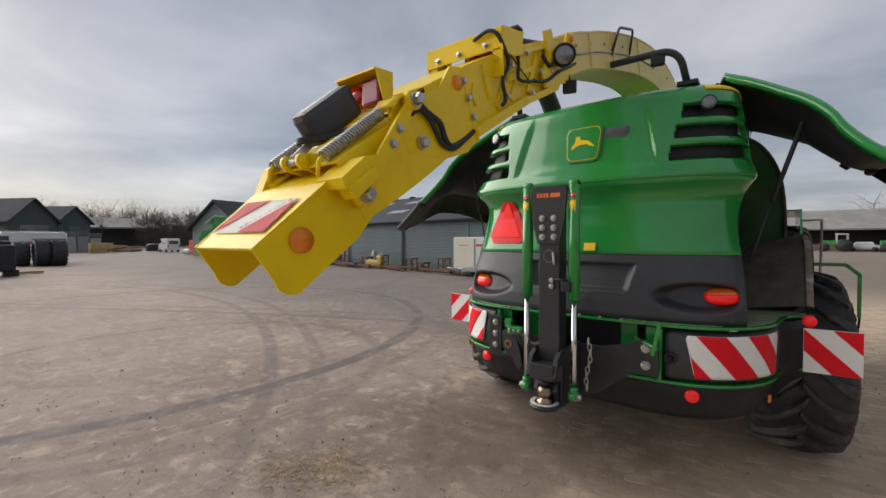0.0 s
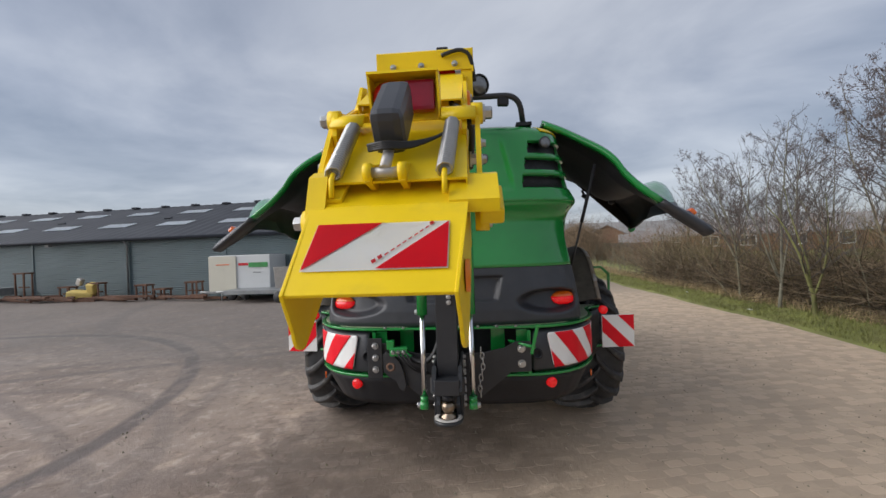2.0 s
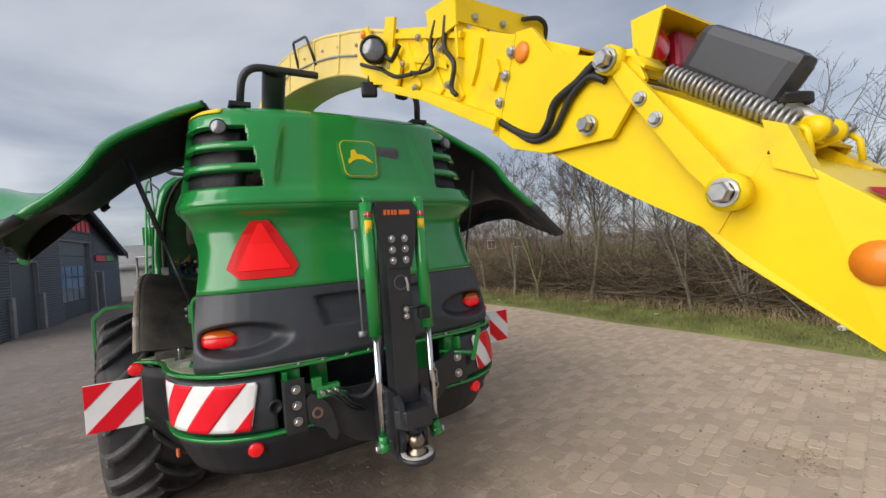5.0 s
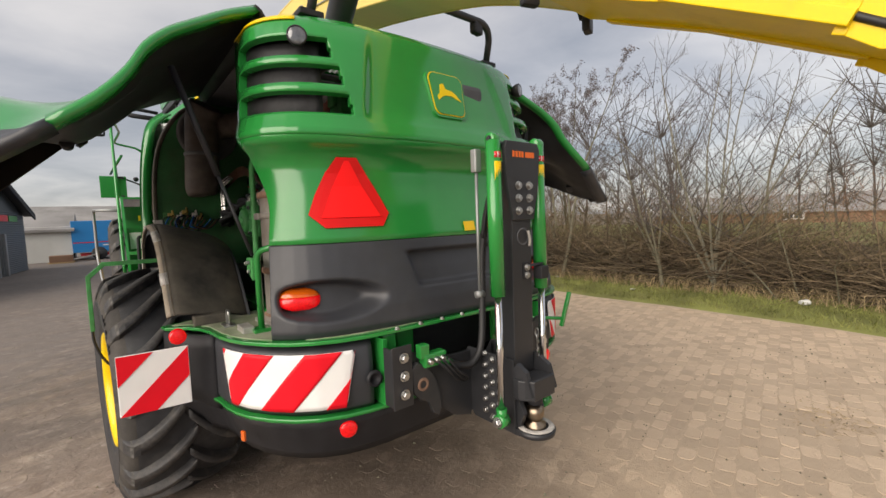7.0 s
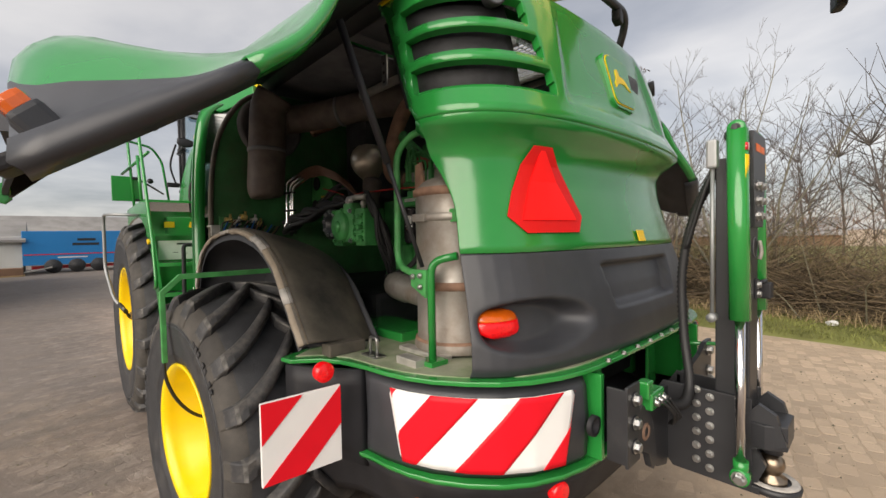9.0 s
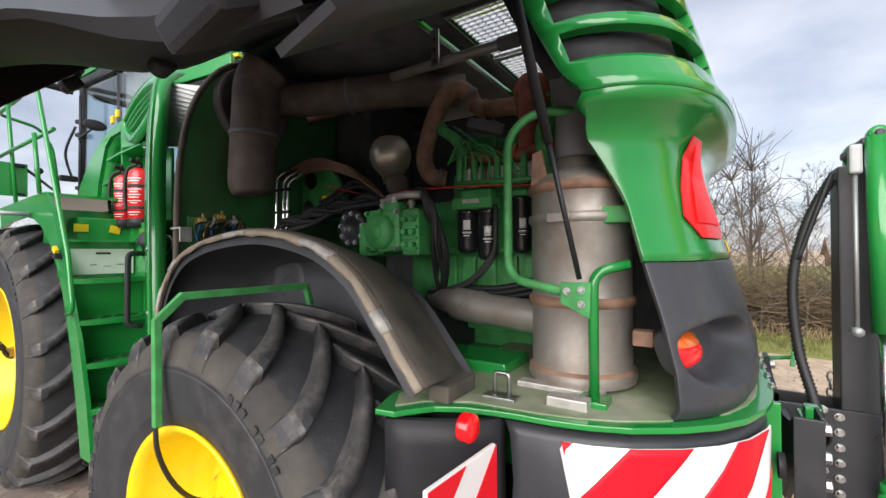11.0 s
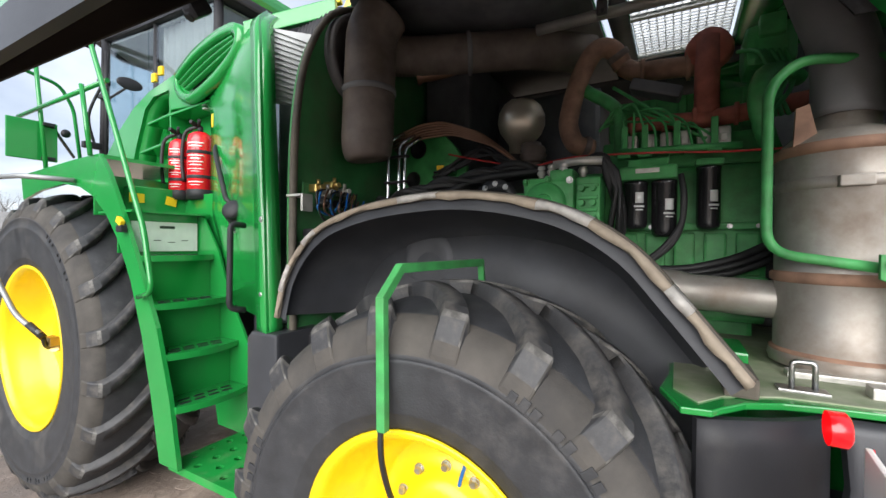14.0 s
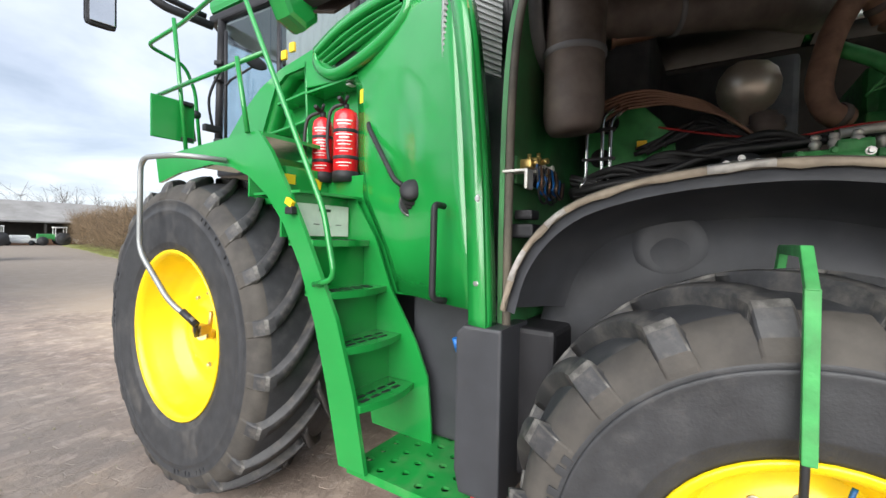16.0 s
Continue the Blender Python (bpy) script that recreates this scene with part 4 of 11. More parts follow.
bt = thing("box_trailer", (-8.4, 11.9, 0), "white box trailer with a green stripe parked by the workshop", "trailer")
bm = bmesh.new()
box(bm, (-8.25, 11.9, 0.96), (2.25, 1.25, 1.30), None, 0.03)
part("body", bm, WHITE_GRP, bt)
bm = bmesh.new()
box(bm, (-8.87, 11.24, 0.96), (1.02, 0.02, 1.24), None, 0.005)
part("front_panel", bm, CREAM, bt, "cream front panel")
for c, s_, mt, nm in (((-7.55, 11.265, 1.25), (0.70, 0.01, 0.17), GREEN_DULL, "green_stripe"), ((-8.1, 11.265, 1.28), (0.36, 0.01, 0.09), LABEL_RED, "red_print"), ((-8.85, 11.225, 1.28), (0.5, 0.01, 0.03), LABEL_ORANGE, "orange_print"), ((-7.6, 11.265, 0.98), (0.3, 0.01, 0.03), GALV, "grey_print")):
    bm = bmesh.new()
    box(bm, c, s_)
    part(nm, bm, mt, bt)
bm = bmesh.new()
box(bm, (-8.4, 11.9, 0.28), (2.6, 0.9, 0.08))
tube(bm, [(-9.4, 11.5, 0.28), (-9.9, 11.5, 0.30)], 0.04, 8)
tube(bm, [(-9.6, 11.5, 0.3), (-9.6, 11.5, 0.04)], 0.025, 8)
part("chassis", bm, GALV, bt)
for x in (-8.6, -8.1):
    bm = bmesh.new()
    wheel_small(bm, (x, 11.35, 0.17), 0.17, 0.13)
    part("wheel", bm, RUBBER, bt)
ft = thing("flatbed_trailer", (-7.0, 11.0, 0), "galvanised flatbed trailer with its ramp folded up", "trailer")
bm = bmesh.new()
box(bm, (-6.95, 10.9, 0.40), (2.7, 1.1, 0.07), None, 0.01)
box(bm, (-6.95, 10.37, 0.36), (2.7, 0.05, 0.12))
tube(bm, [(-8.2, 10.9, 0.36), (-8.9, 10.9, 0.34)], 0.04, 8)
tube(bm, [(-8.7, 10.9, 0.34), (-8.7, 10.9, 0.04)], 0.025, 8)
part("bed", bm, GALV, ft)
bm = bmesh.new()
box(bm, (-6.1, 10.5, 0.82), (0.95, 0.04, 0.72), (8, 0, 0), 0.01)
part("ramp", bm, STEEL, ft, "folded steel ramp")
for x in (-6.35, -5.97):
    bm = bmesh.new()
    wheel_small(bm, (x, 10.32, 0.19), 0.19, 0.14)
    part("wheel", bm, RUBBER, ft)
bm = bmesh.new()
box(bm, (-5.6, 10.6, 0.36), (0.14, 0.2, 0.3), None, 0.02)
part("tail_light", bm, BLACK, ft)
bn = thing("waste_bin", W(1.1, -0.5, 0), "dark wheeled waste bin beside the downpipe", "bin")
bm = bmesh.new()
box(bm, W(1.1, -0.45, 0.42), (0.38, 0.4, 0.84), (0, 0, -5), 0.03, (1.1, 1.1))
part("bin", bm, BLACK, bn)
bm = bmesh.new()
box(bm, W(1.1, -0.45, 0.88), (0.46, 0.46, 0.05), (8, 0, -5), 0.02)
part("lid", bm, GALV, bn)
# small utility trailer, rusty iron
ut = thing("utility_trailer", W(15.6, -0.9, 0), "small galvanised utility trailer parked by the workshop wall", "trailer")
bm = bmesh.new()
box(bm, W(15.0, -0.9, 0.42), (1.9, 0.9, 0.30), (0, 0, -5), 0.02)
tube(bm, [W(15.9, -0.9, 0.30), W(17.0, -0.9, 0.22)], 0.035, 8)
part("body", bm, GALV, ut)
bm = bmesh.new()
box(bm, W(16.2, -0.9, 0.46), (0.8, 0.4, 0.30), (0, 0, -5), 0.02)
part("tool_box", bm, WHITE_GRP, ut)
for u in (15.1, 14.2):
    bm = bmesh.new()
    wheel_small(bm, W(u, -1.4, 0.2), 0.2, 0.14)
    part("wheel", bm, RUBBER, ut)
rs = random.Random(31)
for k in range(26):
    u = rs.uniform(4.0, 13.6)
    L = rs.uniform(0.5, 2.6)
    bm = bmesh.new()
    box(bm, W(u, -0.9 - rs.uniform(0, 0.7), 0.06 + 0.05 * (k % 4)), (L, rs.uniform(0.06, 0.16), 0.08), (rs.uniform(-3, 3), rs.uniform(-2, 2), rs.uniform(-18, 14)), 0.01)
    tagged(part("scrap_beam", bm, RUSTY_IRON), "rusty scrap steel beam lying by the workshop wall", "scrap", "scrap along the wall")
for k, u in enumerate((5.2, 6.6, 7.4, 9.6, 11.0, 13.2)):
    bm = bmesh.new()
    hh = rs.uniform(0.3, 0.75) if k != 5 else 1.15
    for dx in (-0.22, 0.22):
        for dy in (-0.15, 0.15):
            box(bm, W(u + dx, -0.8 + dy, hh / 2), (0.05, 0.05, hh), (0, 0, -5))
    box(bm, W(u, -0.8, hh), (0.55, 0.40, 0.06), (0, 0, -5))
    box(bm, W(u, -0.8, hh * 0.5), (0.5, 0.05, 0.05), (0, 0, -5))
    tagged(part("rusty_stand", bm, RUSTY_IRON), "rusty iron stand among scrap by the wall", "scrap", "scrap along the wall")
bm = bmesh.new()
box(bm, W(10.2, -0.9, 0.25), (0.9, 0.5, 0.3), (8, 5, 20), 0.08)
box(bm, W(9.7, -0.9, 0.5), (0.3, 0.3, 0.4), (20, 10, 0), 0.05)
tagged(part("machine_part", bm, YELLOW_PALE), "discarded yellow machine part on the scrap heap", "scrap", "scrap along the wall")
bm = bmesh.new()
box(bm, W(10.4, -0.8, 0.75), (0.2, 0.2, 0.3), (10, 30, 0), 0.05)
tagged(part("engine_part", bm, ALU), "pale metal engine part on the scrap heap", "scrap", "scrap along the wall")
for k in range(3):
    bm = bmesh.new()
    wheel_small(bm, W(21.6 + 0.9 * k, -0.7, 0.36), 0.36, 0.35)
    tagged(part("spare_wheel", bm, RUBBER if k else TRUCK_BLUE), "dark spare wheel leaning by the workshop", "wheel", "spare wheels")

# ---- white annex and blue lorry trailer beyond the workshop ----
an = thing("white_annex", (-5.0, 30.5, 0), "low white rendered annex with grey roof", "building")
bm = bmesh.new()
box(bm, (-5.9, 31.0, 0.85), (6.0, 4.0, 2.1))
part("wall", bm, WHITE_WALL, an)
bm = bmesh.new()
prism(bm, [(28.7, 1.75), (31.0, 2.75), (33.3, 1.75), (33.3, 1.62), (28.7, 1.62)], -9.2, -2.75, "x")
part("roof", bm, ROOF_OLD, an)
bm = bmesh.new()
box(bm, (-2.885, 30.2, 0.9), (0.06, 1.2, 1.8))
part("door", bm, TRIM_GREY, an)
pl = thing("brick_pallet", (-3.3, 27.6, 0), "pallet of red bricks on the yard", "pallet")
bm = bmesh.new()
box(bm, (-3.3, 27.6, 0.22), (0.9, 0.8, 0.34), None, 0.01)
part("bricks", bm, BRICK_M, pl)
bm = bmesh.new()
box(bm, (-3.3, 27.6, 0.03), (1.0, 0.9, 0.06))
part("base", bm, WOOD_PALE, pl)
lt = thing("lorry_trailer", (-0.5, 29.3, 0), "blue box lorry trailer with lettered side parked across the yard", "trailer")
bm = bmesh.new()
box(bm, (-0.5, 29.9, 1.30), (4.8, 2.1, 1.75), None, 0.03)
part("box_body", bm, TRUCK_BLUE, lt)
bm = bmesh.new()
box(bm, (-0.5, 28.84, 0.97), (4.7, 0.012, 0.05))
part("red_line", bm, LABEL_RED, lt)
bm = bmesh.new()
box(bm, (-0.4, 29.2, 0.30), (4.4, 0.3, 0.16))
part("red_underrun", bm, LABEL_RED, lt, "red side guard")
for x in (-1.78, -0.85, 0.05):
    bm = bmesh.new()
    wheel_small(bm, (x, 28.95, 0.36), 0.36, 0.3)
    part("wheel", bm, RUBBER, lt)


def lettering(text, at, size, mat, parent, name):
    cu = bpy.data.curves.new(name, "FONT")
    cu.body, cu.size, cu.extrude = text, size * K, 0.004
    cu.materials.append(mat)
    tmp = bpy.data.objects.new(name, cu)
    scene.collection.objects.link(tmp)
    dg = bpy.context.evaluated_depsgraph_get()
    me = bpy.data.meshes.new_from_object(tmp.evaluated_get(dg))
    bpy.data.objects.remove(tmp)
    ob = new(name, me)
    ob.matrix_world = Matrix.Translation(Vector(at) * K) @ Matrix.Rotation(radians(90), 4, "X")
    if parent:
        bpy.context.view_layer.update()
        w = ob.matrix_world.copy()
        ob.parent = parent
        ob.matrix_parent_inverse = parent.matrix_world.inverted()
    return ob


for k, (w_, z) in enumerate(((0.75, 1.72), (1.1, 1.48))):
    bm = bmesh.new()
    box(bm, (-0.35 - w_ * 0.1, 28.84, z), (w_, 0.01, 0.13))
    part("name_bar", bm, LABEL_BLACK, lt, "dark bar of lettering")
bm = bmesh.new()
box(bm, (-1.0, 28.84, 0.80), (1.2, 0.01, 0.06))
part("white_print", bm, LABEL_WHITE, lt)
# ramp in front of the annex
bm = bmesh.new()
box(bm, (-2.6, 28.5, 0.16), (1.6, 0.5, 0.05), (0, -12, 0))
tagged(part("loading_ramp", bm, STEEL), "steel loading ramp beside the lorry trailer", "ramp")

# ---- long barn across the far end, tractors in front ----
bn_ = thing("far_barn", (5, 60, 0), "long low barn with weathered grey roof and dark open front", "building")
bm = bmesh.new()
prism(bm, [(57.0, 2.35), (62.0, 4.5), (67.0, 2.35), (67.0, 2.2), (57.0, 2.2)], -14, 46, "x")
rb = part("roof", bm, ROOF_OLD, bn_)
bm = bmesh.new()
box(bm, (16, 60.0, 1.1), (60, 0.3, 2.2))
part("back_wall", bm, DARK_WOOD, bn_)
bm = bmesh.new()
box(bm, (16, 57.15, 0.35), (60, 0.15, 0.7))
part("low_wall", bm, BRICK_M, bn_)
for k in range(16):
    bm = bmesh.new()
    box(bm, (-13.5 + 4 * k, 57.2, 1.15), (0.16, 0.16, 2.3))
    part("post", bm, DARK_WOOD, bn_)
for k in range(12):
    bm = bmesh.new()
    z_, y_ = 3.78, 61.2
    box(bm, (-11 + 4.6 * k, y_, z_ + 0.06), (3.4, 0.35, 0.03), (18.8, 0, 0))
    part("rooflight", bm, SKYLIGHT, rb)


def tractor(at, s_=1.0):
    x, y, z = at
    ob = thing("parked_tractor", at, "green tractor with a glazed cab parked before the barn", "tractor", "tractors by the barn")
    bm = bmesh.new()
    box(bm, (x - 0.5, y, 0.85), (1.3, 0.55, 0.5), None, 0.08)
    box(bm, (x + 0.5, y, 0.7), (0.9, 0.8, 0.5), None, 0.05)
    part("body", bm, GREEN_DULL, ob)
    bm = bmesh.new()
    box(bm, (x + 0.5, y, 1.75), (0.95, 1.0, 0.10), None, 0.03)
    for dx in (0.1, 0.9):
        for dy in (-0.4, 0.4):
            box(bm, (x + dx, y + dy, 1.3), (0.06, 0.06, 0.9))
    part("cab", bm, LABEL_WHITE, ob)
    for cx, r in ((x - 0.85, 0.42), (x + 0.65, 0.62)):
        for dy in (-0.5, 0.5):
            bm = bmesh.new()
            wheel_small(bm, (cx, y + dy, r), r, 0.32)
            part("wheel", bm, RUBBER, ob)
    return ob


tractor((6.2, 55.0, 0))
tractor((10.6, 55.4, 0))
for x, y in ((13.5, 55.5), (8.3, 56.0)):
    cv = thing("parked_car", (x, y, 0), "pale car parked before the barn", "car", "cars by the barn")
    bm = bmesh.new()
    box(bm, (x, y, 0.42), (2.6, 1.2, 0.42), None, 0.12)
    box(bm, (x + 0.1, y, 0.78), (1.5, 1.1, 0.36), None, 0.10, (0.8, 0.85))
    part("body", bm, WHITE_GRP, cv)
    for dx in (-0.8, 0.8):
        bm = bmesh.new()
        wheel_small(bm, (x + dx, y - 0.55, 0.24), 0.24, 0.18)
        part("wheel", bm, RUBBER, cv)

# ---- houses behind the hedge ----
def house(at, w, d, eave, ridge, wall, roof, label, wins, chim=None, turn=0):
    x, y, z = at
    ob = thing("house", at, label, "house", "houses behind the hedge")
    R = Matrix.Translation(at) @ Matrix.Rotation(radians(turn), 4, "Z")
    bm = bmesh.new()
    box(bm, (0, 0, eave / 2), (w, d, eave))
    prism(bm, [(-d / 2, eave), (0, ridge), (d / 2, eave)], -w / 2, w / 2, "x")
    bmesh.ops.transform(bm, matrix=R, verts=bm.verts)
    part("wall", bm, wall, ob)
    bm = bmesh.new()
    o = 0.3
    sl_ = (ridge - eave) / (d / 2)
    prism(bm, [(-d / 2 - o, eave - o * sl_ + 0.05), (0, ridge + 0.08), (d / 2 + o, eave - o * sl_ + 0.05), (d / 2 + o, eave - o * sl_ - 0.08), (0, ridge - 0.05), (-d / 2 - o, eave - o * sl_ - 0.08)], -w / 2 - o, w / 2 + o, "x")
    bmesh.ops.transform(bm, matrix=R, verts=bm.verts)
    rf = part("roof", bm, roof, ob)
    for u, zz, ww, hh in wins:
        bm = bmesh.new()
        box(bm, (u, -d / 2 - 0.02, zz), (ww + 0.16, 0.06, hh + 0.16))
        bmesh.ops.transform(bm, matrix=R, verts=bm.verts)
        wd = part("window", bm, LABEL_WHITE, ob)
        for q in (-0.25, 0.25):
            bm = bmesh.new()
            box(bm, (u + q * ww, -d / 2 - 0.06, zz), (ww * 0.44, 0.03, hh * 0.9))
            bmesh.ops.transform(bm, matrix=R, verts=bm.verts)
            part("pane", bm, PANE, wd)
    if chim is not None:
        bm = bmesh.new()
        box(bm, (chim, 0, ridge + 0.35), (0.5, 0.5, 1.1))
        bmesh.ops.transform(bm, matrix=R, verts=bm.verts)
        part("chimney", bm, BRICK_M, ob)
    return ob


house((26.5, 37.0, 0.0), 13.5, 6.5, 2.05, 3.35, BRICK_M, ROOF_OLD, "brown brick house with grey tiled roof", [(-4.5, 1.35, 1.1, 0.8), (-1.8, 1.35, 1.1, 0.8), (1.6, 1.35, 0.8, 0.8), (4.5, 1.35, 0.9, 0.9)], -6.2, -26)
house((19.5, 43.5, 0.0), 7.0, 5.0, 1.5, 2.3, WHITE_WALL, ROOF_OLD, "low white house with grey roof", [(-2.2, 0.95, 0.9, 0.6), (-0.2, 0.95, 0.9, 0.6), (2.0, 0.95, 0.9, 0.6)], None, -18)
house((16.5, 50.0, 0.0), 6.0, 6.0, 2.0, 3.6, BRICK_M, ROOF_OLD, "brown house with a steep grey roof", [(0.5, 1.0, 0.9, 0.7)], None, 70)
house((46.0, 10.0, 0.0), 16.0, 7.0, 1.2, 2.5, BRICK_M, ROOF_OLD, "long brick house with a grey roof seen through trees", [(-5, 0.75, 1.2, 0.5), (2.5, 0.75, 1.2, 0.5)], None, -80)
house((44.0, -14.0, 0.0), 12.0, 7.0, 1.2, 2.5, BRICK_M, ROOF_OLD, "red brick house with a grey roof seen through trees", [(-3, 0.75, 1.2, 0.5), (2.5, 0.75, 1.2, 0.5)], None, -95)

# ---- far side of the yard ----
def shed(at, w, d, eave, ridge, wall, roof, label, turn=0):
    ob = thing("shed", at, label, "building", "sheds across the yard")
    R = Matrix.Translation(at) @ Matrix.Rotation(radians(turn), 4, "Z")
    bm = bmesh.new()
    prism(bm, [(-w / 2, 0), (-w / 2, eave), (0, ridge), (w / 2, eave), (w / 2, 0)], -d / 2, d / 2, "y")
    bmesh.ops.transform(bm, matrix=R, verts=bm.verts)
    part("wall", bm, wall, ob)
    bm = bmesh.new()
    o = 0.4
    sl_ = (ridge - eave) / (w / 2)
    prism(bm, [(-w / 2 - o, eave - o * sl_ + 0.06), (0, ridge + 0.1), (w / 2 + o, eave - o * sl_ + 0.06), (w / 2 + o, eave - o * sl_ - 0.12), (0, ridge - 0.08), (-w / 2 - o, eave - o * sl_ - 0.12)], -d / 2 - o, d / 2 + o, "y")
    bmesh.ops.transform(bm, matrix=R, verts=bm.verts)
    part("roof", bm, roof, ob)
    bm = bmesh.new()
    box(bm, (0, -d / 2 - 0.03, eave * 0.42), (w * 0.35, 0.06, eave * 0.84))
    bmesh.ops.transform(bm, matrix=R, verts=bm.verts)
    part("door", bm, WALL_STEEL_D, ob)
    return ob


DARK_GREEN_WALL = material("dark_green_cladding", (0.045, 0.062, 0.055), 0.7, vary=0.12, scale=0.5)
shed((-77.5, 3.4, 0), 5.4, 13, 4.1, 6.75, DARK_GREEN_WALL, ROOF_M, "dark green timber shed with low-pitched roof", 120)
shed((-83.5, 8.4, 0), 4.6, 13, 4.2, 6.3, DARK_GREEN_WALL, ROOF_M, "dark green timber shed with low-pitched roof", 120)
shed((-40.2, 20.9, 0), 6.2, 14, 2.7, 5.0, HALL_WALL, ROOF_M, "grey-green gabled hall across the yard", 16.5)
fb = thing("open_shelter", (-95, 24, 0), "long dark open shelter far across the yard", "building")
bm = bmesh.new()
box(bm, (-97, 21.5, 1.9), (4, 10.5, 3.8))
part("wall", bm, DARK_WOOD, fb)
bm = bmesh.new()
box(bm, (-96, 21.5, 4.6), (8, 11.0, 0.3), (0, 14, 0))
part("roof", bm, ROOF_OLD, fb)


def van(at, turn, label, size=1.0):
    x, y, z = at
    ob = thing("van", at, label, "van", "vans on the yard")
    R = Matrix.Translation(at) @ Matrix.Rotation(radians(turn), 4, "Z") @ Matrix.Scale(size, 4)
    def vp(name, bm, mt):
        bmesh.ops.transform(bm, matrix=R, verts=bm.verts)
        return part(name, bm, mt, ob)
    bm = bmesh.new()
    prism(bm, [(-2.2, 0.35), (-2.2, 1.95), (-2.0, 2.1), (0.9, 2.1), (1.35, 1.35), (2.2, 1.05), (2.3, 0.35)], -0.85, 0.85, "y", 0.06)
    vp("body", bm, WHITE_GRP)
    for sx in (-1.4, 1.4):
        for sy in (-0.78, 0.78):
            bm = bmesh.new()
            wheel_small(bm, (sx, sy, 0.32), 0.32, 0.2)
            vp("wheel", bm, RUBBER)
    bm = bmesh.new()
    box(bm, (-2.22, 0, 1.5), (0.03, 1.2, 0.5))
    vp("rear_window", bm, PANE)
    for sy in (-0.72, 0.72):
        bm = bmesh.new()
        box(bm, (-2.22, sy, 0.95), (0.03, 0.12, 0.35))
        vp("tail_lamp", bm, LABEL_RED)
    for sy in (-0.87, 0.87):
        bm = bmesh.new()
        box(bm, (0.9, sy, 1.6), (0.6, 0.03, 0.45))
        vp("side_window", bm, PANE)
        bm = bmesh.new()
        box(bm, (-0.6, sy, 1.4), (1.1, 0.02, 0.14))
        vp("red_lettering", bm, LABEL_RED)
    return ob


van((-56.0, 16.3, 0), 177, "small white panel van parked across the yard", 0.78)
van((-37.6, 1.55, 0), -88, "white panel van with red print behind big tyres")
for k, (x, y, r) in enumerate(((-33.3, 2.74, 0.82), (-33.45, 2.0, 0.82), (-34.4, 1.25, 0.74), (-34.9, 2.6, 0.74))):
    ob = thing("tractor_tyre", (x, y, 0), "large black tractor tyre standing on the yard", "tyre", "stacked tractor tyres")
    bm = tyre_far = bmesh.new()
    lathe(bm, [(r * 0.55, -0.28), (r * 0.7, -0.35), (r * 0.90, -0.33), (r * 0.96, -0.24), (r * 0.98, 0), (r * 0.96, 0.24), (r * 0.90, 0.33), (r * 0.7, 0.35), (r * 0.55, 0.28), (r * 0.5, 0)], 30, Matrix.Translation((x, y, r)) @ Matrix.Rotation(radians(90), 4, "X"))
    for q in range(36):
        a = 2 * math.pi * q / 36
        side = 1 if q % 2 else -1
        m = Matrix.Translation((x, y, r)) @ Matrix.Rotation(a, 4, "Y") @ Matrix.Translation((0, side * 0.17, r * 0.97)) @ Matrix.Rotation(radians(side * 42), 4, "Z")
        for v in box(bm, (0, 0, 0), (0.075, 0.42, 0.07), None, 0.01):
            v.co = m @ v.co
    part("tread", bm, RUBBER, ob)
bm = bmesh.new()
box(bm, (-25.3, -0.85, 0.80), (1.3, 1.7, 1.15), None, 0.08)
box(bm, (-25.3, -0.35, 1.40), (0.7, 0.5, 0.3), None, 0.08)
box(bm, (-25.0, -0.15, 0.14), (0.5, 0.5, 0.28), None, 0.04)
tagged(part("dark_implement", bm, BLACK), "dark farm implement standing at the yard's edge", "implement")
bm = bmesh.new()
box(bm, (-26.2, 0.5, 0.08), (0.4, 1.1, 0.10), (0, 0, 6), 0.01)
tagged(part("timber_plank", bm, WOOD_PALE), "pale timber plank lying on the paving", "timber")
rs = random.Random(8)
for k in range(24):
    bm = bmesh.new()
    box(bm, (-62 + rs.uniform(-1, 1), 13.2 + rs.uniform(-2.0, 1.6), 0.10 + 0.13 * (k % 6)), (0.22, rs.uniform(1.0, 2.6), 0.13), (rs.uniform(-6, 6), 0, rs.uniform(-25, 25)), 0.01)
    tagged(part("timber_beam", bm, WOOD_PALE if k % 3 else BRUSH), "timber beam stacked across the yard", "timber", "timber stack")
bm = bmesh.new()
box(bm, (-60, 10.4, 0.2), (0.8, 1.6, 0.4))
box(bm, (-60, 10.65, 0.78), (0.9, 2.1, 0.75), (0, 0, 6), 0.03)
tagged(part("timber_bundle", bm, WOOD_PALE), "bundle of pale sawn timber", "timber")
bm = bmesh.new()
box(bm, (-61, 16.3, 0.5), (1.4, 1.6, 0.9), None, 0.2)
tagged(part("dark_car", bm, BLACK), "dark car parked beside the white van", "car")
for k in range(8):
    bm = bmesh.new()
    y = 2.9 + 1.18 * k
    top = (3.0, 2.6, 3.2, 3.2, 1.9, 2.5, 2.5, 2.3)[k]
    box(bm, (-65, y, top / 2 - 0.3), (1.0, 1.08, top - 0.6), None, 0.02)
    for q in range(3):
        box(bm, (-65, y, top - 0.3 + 0.15 * q), (1.0, 1.08, 0.03))
    for dy in (-0.52, -0.26, 0.0, 0.26, 0.52):
        for dx in (-0.48, 0.48):
            box(bm, (-65 + dx, y + dy, top - 0.3), (0.03, 0.03, 0.66))
    tagged(part("wire_container", bm, GALV if k % 3 else TRIM_GREY), "stacked grey wire container before the sheds", "container", "stacked containers")


